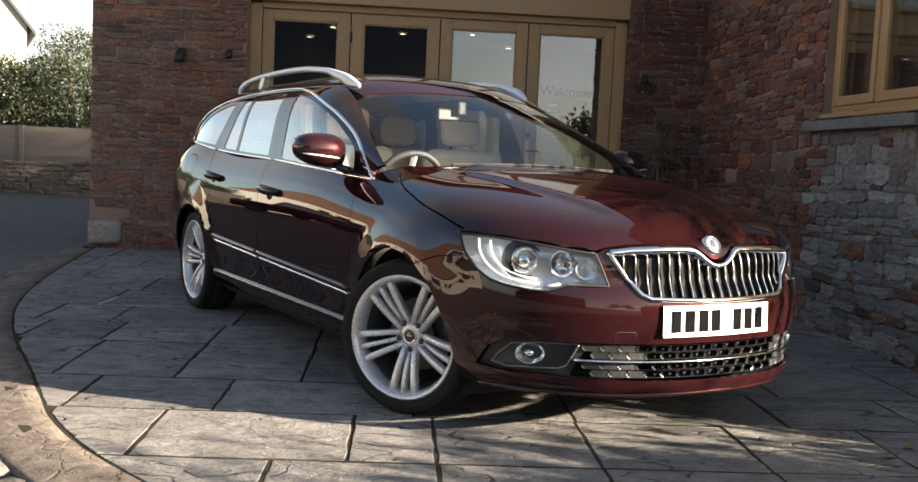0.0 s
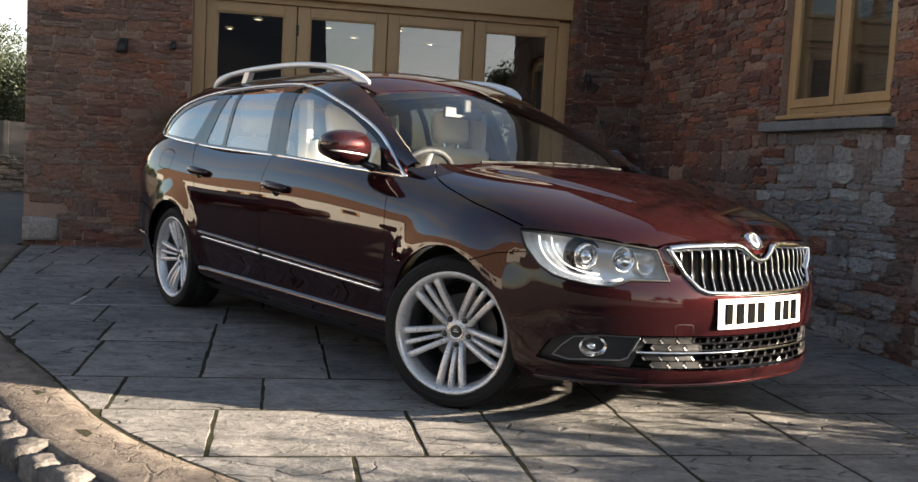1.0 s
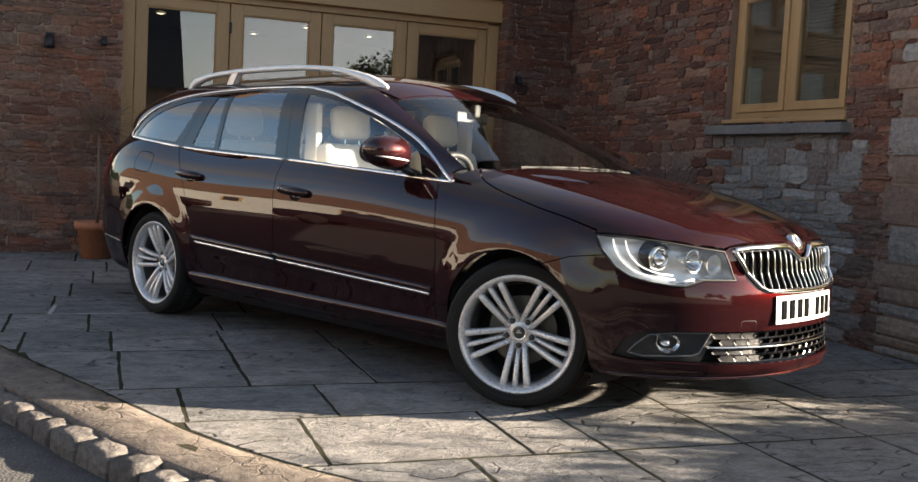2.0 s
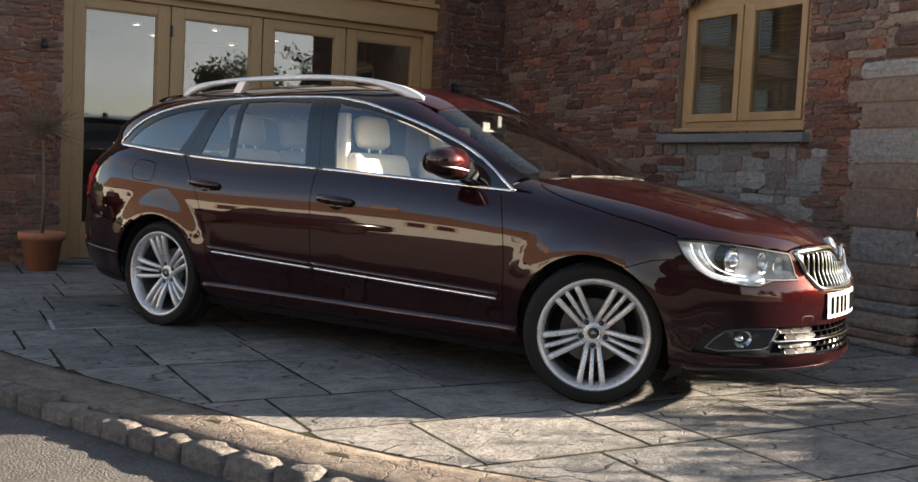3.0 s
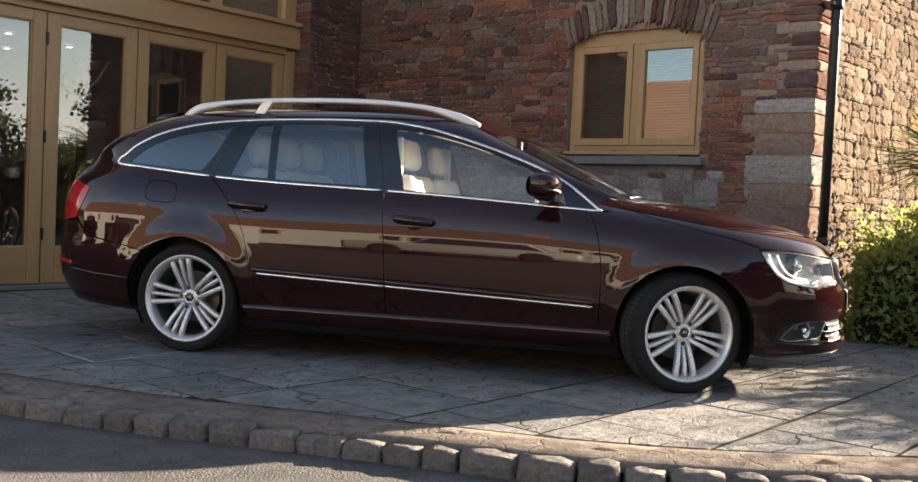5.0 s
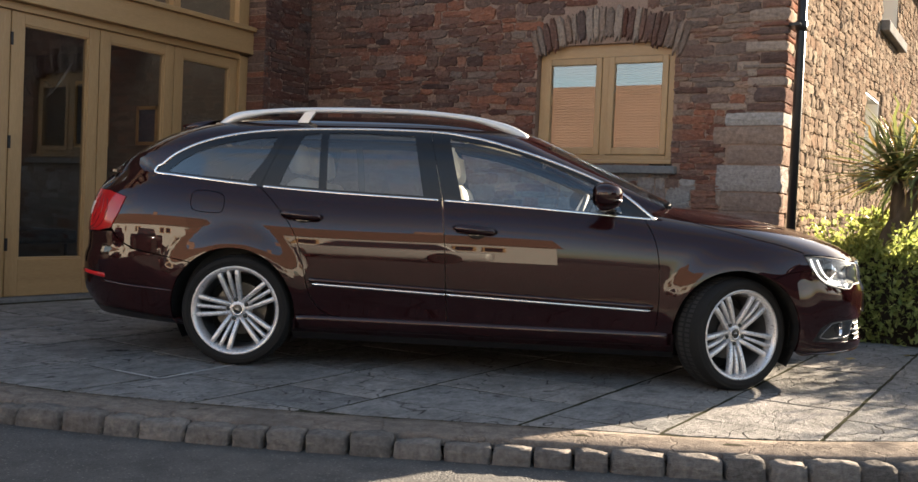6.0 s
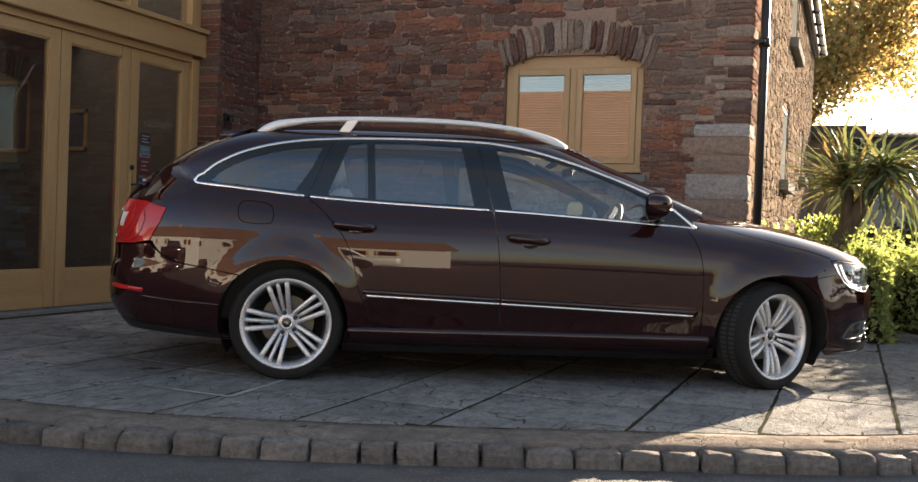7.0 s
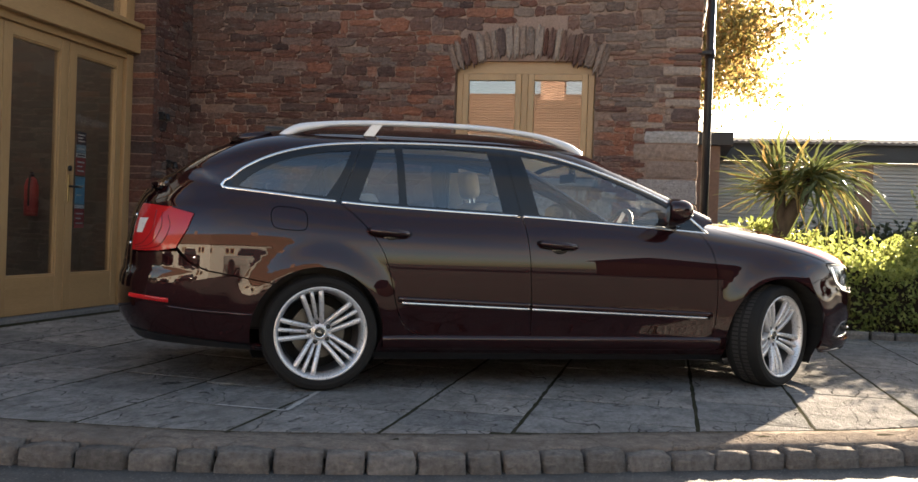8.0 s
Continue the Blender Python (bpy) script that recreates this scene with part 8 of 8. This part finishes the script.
# ---- paving slabs ----
def slab(points, material=M_SLAB, name="slab", proud=0.0):
    """A slab from its outline, with a worn edge and a slight tilt of its own."""
    c = np.mean(points, axis=0)
    bm = bmesh.new()
    tx, ty, up = rng.uniform(-0.003, 0.003), rng.uniform(-0.003, 0.003), rng.uniform(-0.0015, 0.0015) + proud

    def z(p):
        return rise(p[1]) + up + tx * (p[0] - c[0]) + ty * (p[1] - c[1])
    n = len(points)
    rings = []
    for inset, drop in ((0.0, 0.03), (0.0, 0.0018), (0.0025, 0.0)):
        ring = []
        for p in points:
            d = c - np.array(p)
            l = np.linalg.norm(d) + 1e-6
            q = np.array(p) + d / l * inset * 1.3
            ring.append(bm.verts.new((q[0], q[1], z(q) - drop)))
        rings.append(ring)
    for a, b in zip(rings, rings[1:]):
        for k in range(n):
            bm.faces.new((a[k], a[(k + 1) % n], b[(k + 1) % n], b[k]))
    bm.faces.new(rings[-1])
    return part(name, bm, material, pavement)


def rough_line(corners, step=0.085, off=0.0045):
    """The outline of a riven slab: each side broken into short uneven runs."""
    pts = []
    for a, b in zip(corners, corners[1:] + corners[:1]):
        a, b = np.array(a, float), np.array(b, float)
        n = max(2, int(np.linalg.norm(b - a) / step))
        side = np.array((b[1] - a[1], a[0] - b[0])) / (np.linalg.norm(b - a) + 1e-9)
        for k in range(n):
            pts.append(a + (b - a) * k / n + side * (rng.uniform(-1.2, 0.55) * off if k else -0.5 * off))
    return pts


run_out = np.gradient(KERB, axis=0)
inward = np.stack([-run_out[:, 1], run_out[:, 0]], axis=1) / np.linalg.norm(run_out, axis=1, keepdims=True)
inward *= np.sign(inward[:, :1] + 1e-9)
INNER = KERB + inward * 0.239


def inner_edge(y):
    """The x where the slabs end at a given y: a band inside the setts."""
    return float(np.interp(-y, -INNER[:, 1], INNER[:, 0]))


ROWS_Y = (-0.05, 0.55, 1.15, 1.75, 2.35, 3.0, 3.55, 4.14, 4.68, 5.48, 6.02, 6.62, 7.25, 7.8, 8.4, 8.95, 9.5)
KNOWN = {3.0: (-0.15, 0.40, 0.96, 1.55, 2.3), 3.55: (-0.62, 0.10, 0.40, 0.96, 1.55, 2.1), 4.14: (-1.02, -0.45, 0.33, 0.97, 1.84, 2.43), 4.68: (-1.24, -0.72, -0.16, 0.55, 1.2, 2.0), 5.48: (-1.27, -0.72, -0.17, 0.6, 1.4, 2.2)}
for y0, y1 in zip(ROWS_Y, ROWS_Y[1:]):
    cuts = list(KNOWN.get(y0, ()))
    if not cuts:
        x = -3.2 + rng.uniform(0, 0.6)
        while x < 3.0:
            cuts.append(x)
            x += rng.choice((0.42, 0.56, 0.70, 0.86))
    while cuts[0] > -3.4:
        cuts.insert(0, cuts[0] - rng.choice((0.42, 0.56, 0.70)))
    right = 3.03 if y0 > 4.6 else 5.0
    while cuts[-1] < right - 0.5:
        cuts.append(cuts[-1] + rng.choice((0.46, 0.56, 0.70, 0.86)))
    if cuts[-1] < right - 0.2:
        cuts.append(right)
    cuts[-1] = right
    for x0, x1 in zip(cuts, cuts[1:]):
        g, gy = rng.uniform(0.004, 0.008), rng.uniform(0.006, 0.010)
        levels = [y for y in np.linspace(y0 + gy, y1 - gy, 7) if inner_edge(y) < x1 - 0.03]
        if len(levels) < 2 or x1 - x0 < 0.06:
            continue
        low, high = levels[0], levels[-1]
        left = [(max(x0, inner_edge(y)) + g, y) for y in levels[::-1]]
        if max(p[0] for p in left) - x0 < 0.02:
            left = [left[0], left[-1]]
        slab(rough_line([(x1 - g, low), (x1 - g, high)] + left))

# smooth band between slabs and setts, in long poured lengths
pos = KERB[10:-10]
tang = np.gradient(pos, axis=0)
nrm = np.stack([-tang[:, 1], tang[:, 0]], axis=1) / np.linalg.norm(tang, axis=1, keepdims=True)
nrm *= np.sign(nrm[:, :1] + 1e-9)
for start in range(0, len(pos) - 70, 60):
    bm = bmesh.new()
    rows = []
    for k in range(start, min(start + 60, len(pos) - 1) + 1, 3):
        wob = 0.008 * noise.noise(Vector((pos[k][0] * 3, pos[k][1] * 3, 0)))
        row = []
        for w, z in ((-0.016, -0.05), (-0.014, -0.016), (0.0, -0.007), (0.08, -0.003), (0.16, -0.001 + wob * 0.2), (0.232, -0.002), (0.236, -0.03)):
            p = pos[k] + nrm[k] * (w + (wob if w > 0.2 else 0))
            row.append(bm.verts.new((p[0], p[1], rise(p[1]) + z + 0.003 * noise.noise(Vector((p[0] * 9, p[1] * 9, 1.0))))))
        rows.append(row)
    for a, b in zip(rows, rows[1:]):
        for k in range(6):
            bm.faces.new((a[k], b[k], b[k + 1], a[k + 1]))
    bmesh.ops.recalc_face_normals(bm, faces=bm.faces[:])
    part("edging_piece", bm, M_EDGING, pavement, smooth=True)

# a lime stain along two edges of one slab
bm = bmesh.new()
r = random.Random(77)
for (x0, y0), (x1, y1) in (((-1.58, 6.92), (-1.60, 6.56)), ((-1.60, 6.56), (-1.0, 6.61))):
    prev = None
    d = Vector((x1 - x0, y1 - y0, 0)).normalized()
    n_ = Vector((-d.y, d.x, 0))
    for k in range(25):
        u = k / 24
        w = 0.008 + 0.008 * r.random()
        c = Vector((x0 + (x1 - x0) * u, y0 + (y1 - y0) * u, 0.0045))
        row = [bm.verts.new(c + n_ * w), bm.verts.new(c - n_ * w)]
        if prev:
            bm.faces.new((prev[0], row[0], row[1], prev[1]))
        prev = row
part("lime_stain", bm, M_LIME, pavement, "white lime stain along the joint")
# fallen leaves and grit
for k, (x, y) in enumerate(((2.2, 3.9), (2.35, 4.05), (2.05, 3.75), (2.6, 4.3), (2.75, 3.6))):
    v = Vector((x, y, 0.008))
    a = r.uniform(0, 6)
    d = Vector((math.cos(a), math.sin(a), 0.1)) * 0.045
    s_ = Vector((-d.y, d.x, 0.3 * 0.045)) * 0.45
    ob = from_arrays("fallen_leaf", [v - d, v + s_, v + d, v - s_], [(0, 1, 2), (0, 2, 3)], M_AUTUMN)
    tagged(ob, "small dry yellow leaf lying on the paving", "leaf", "fallen leaves")
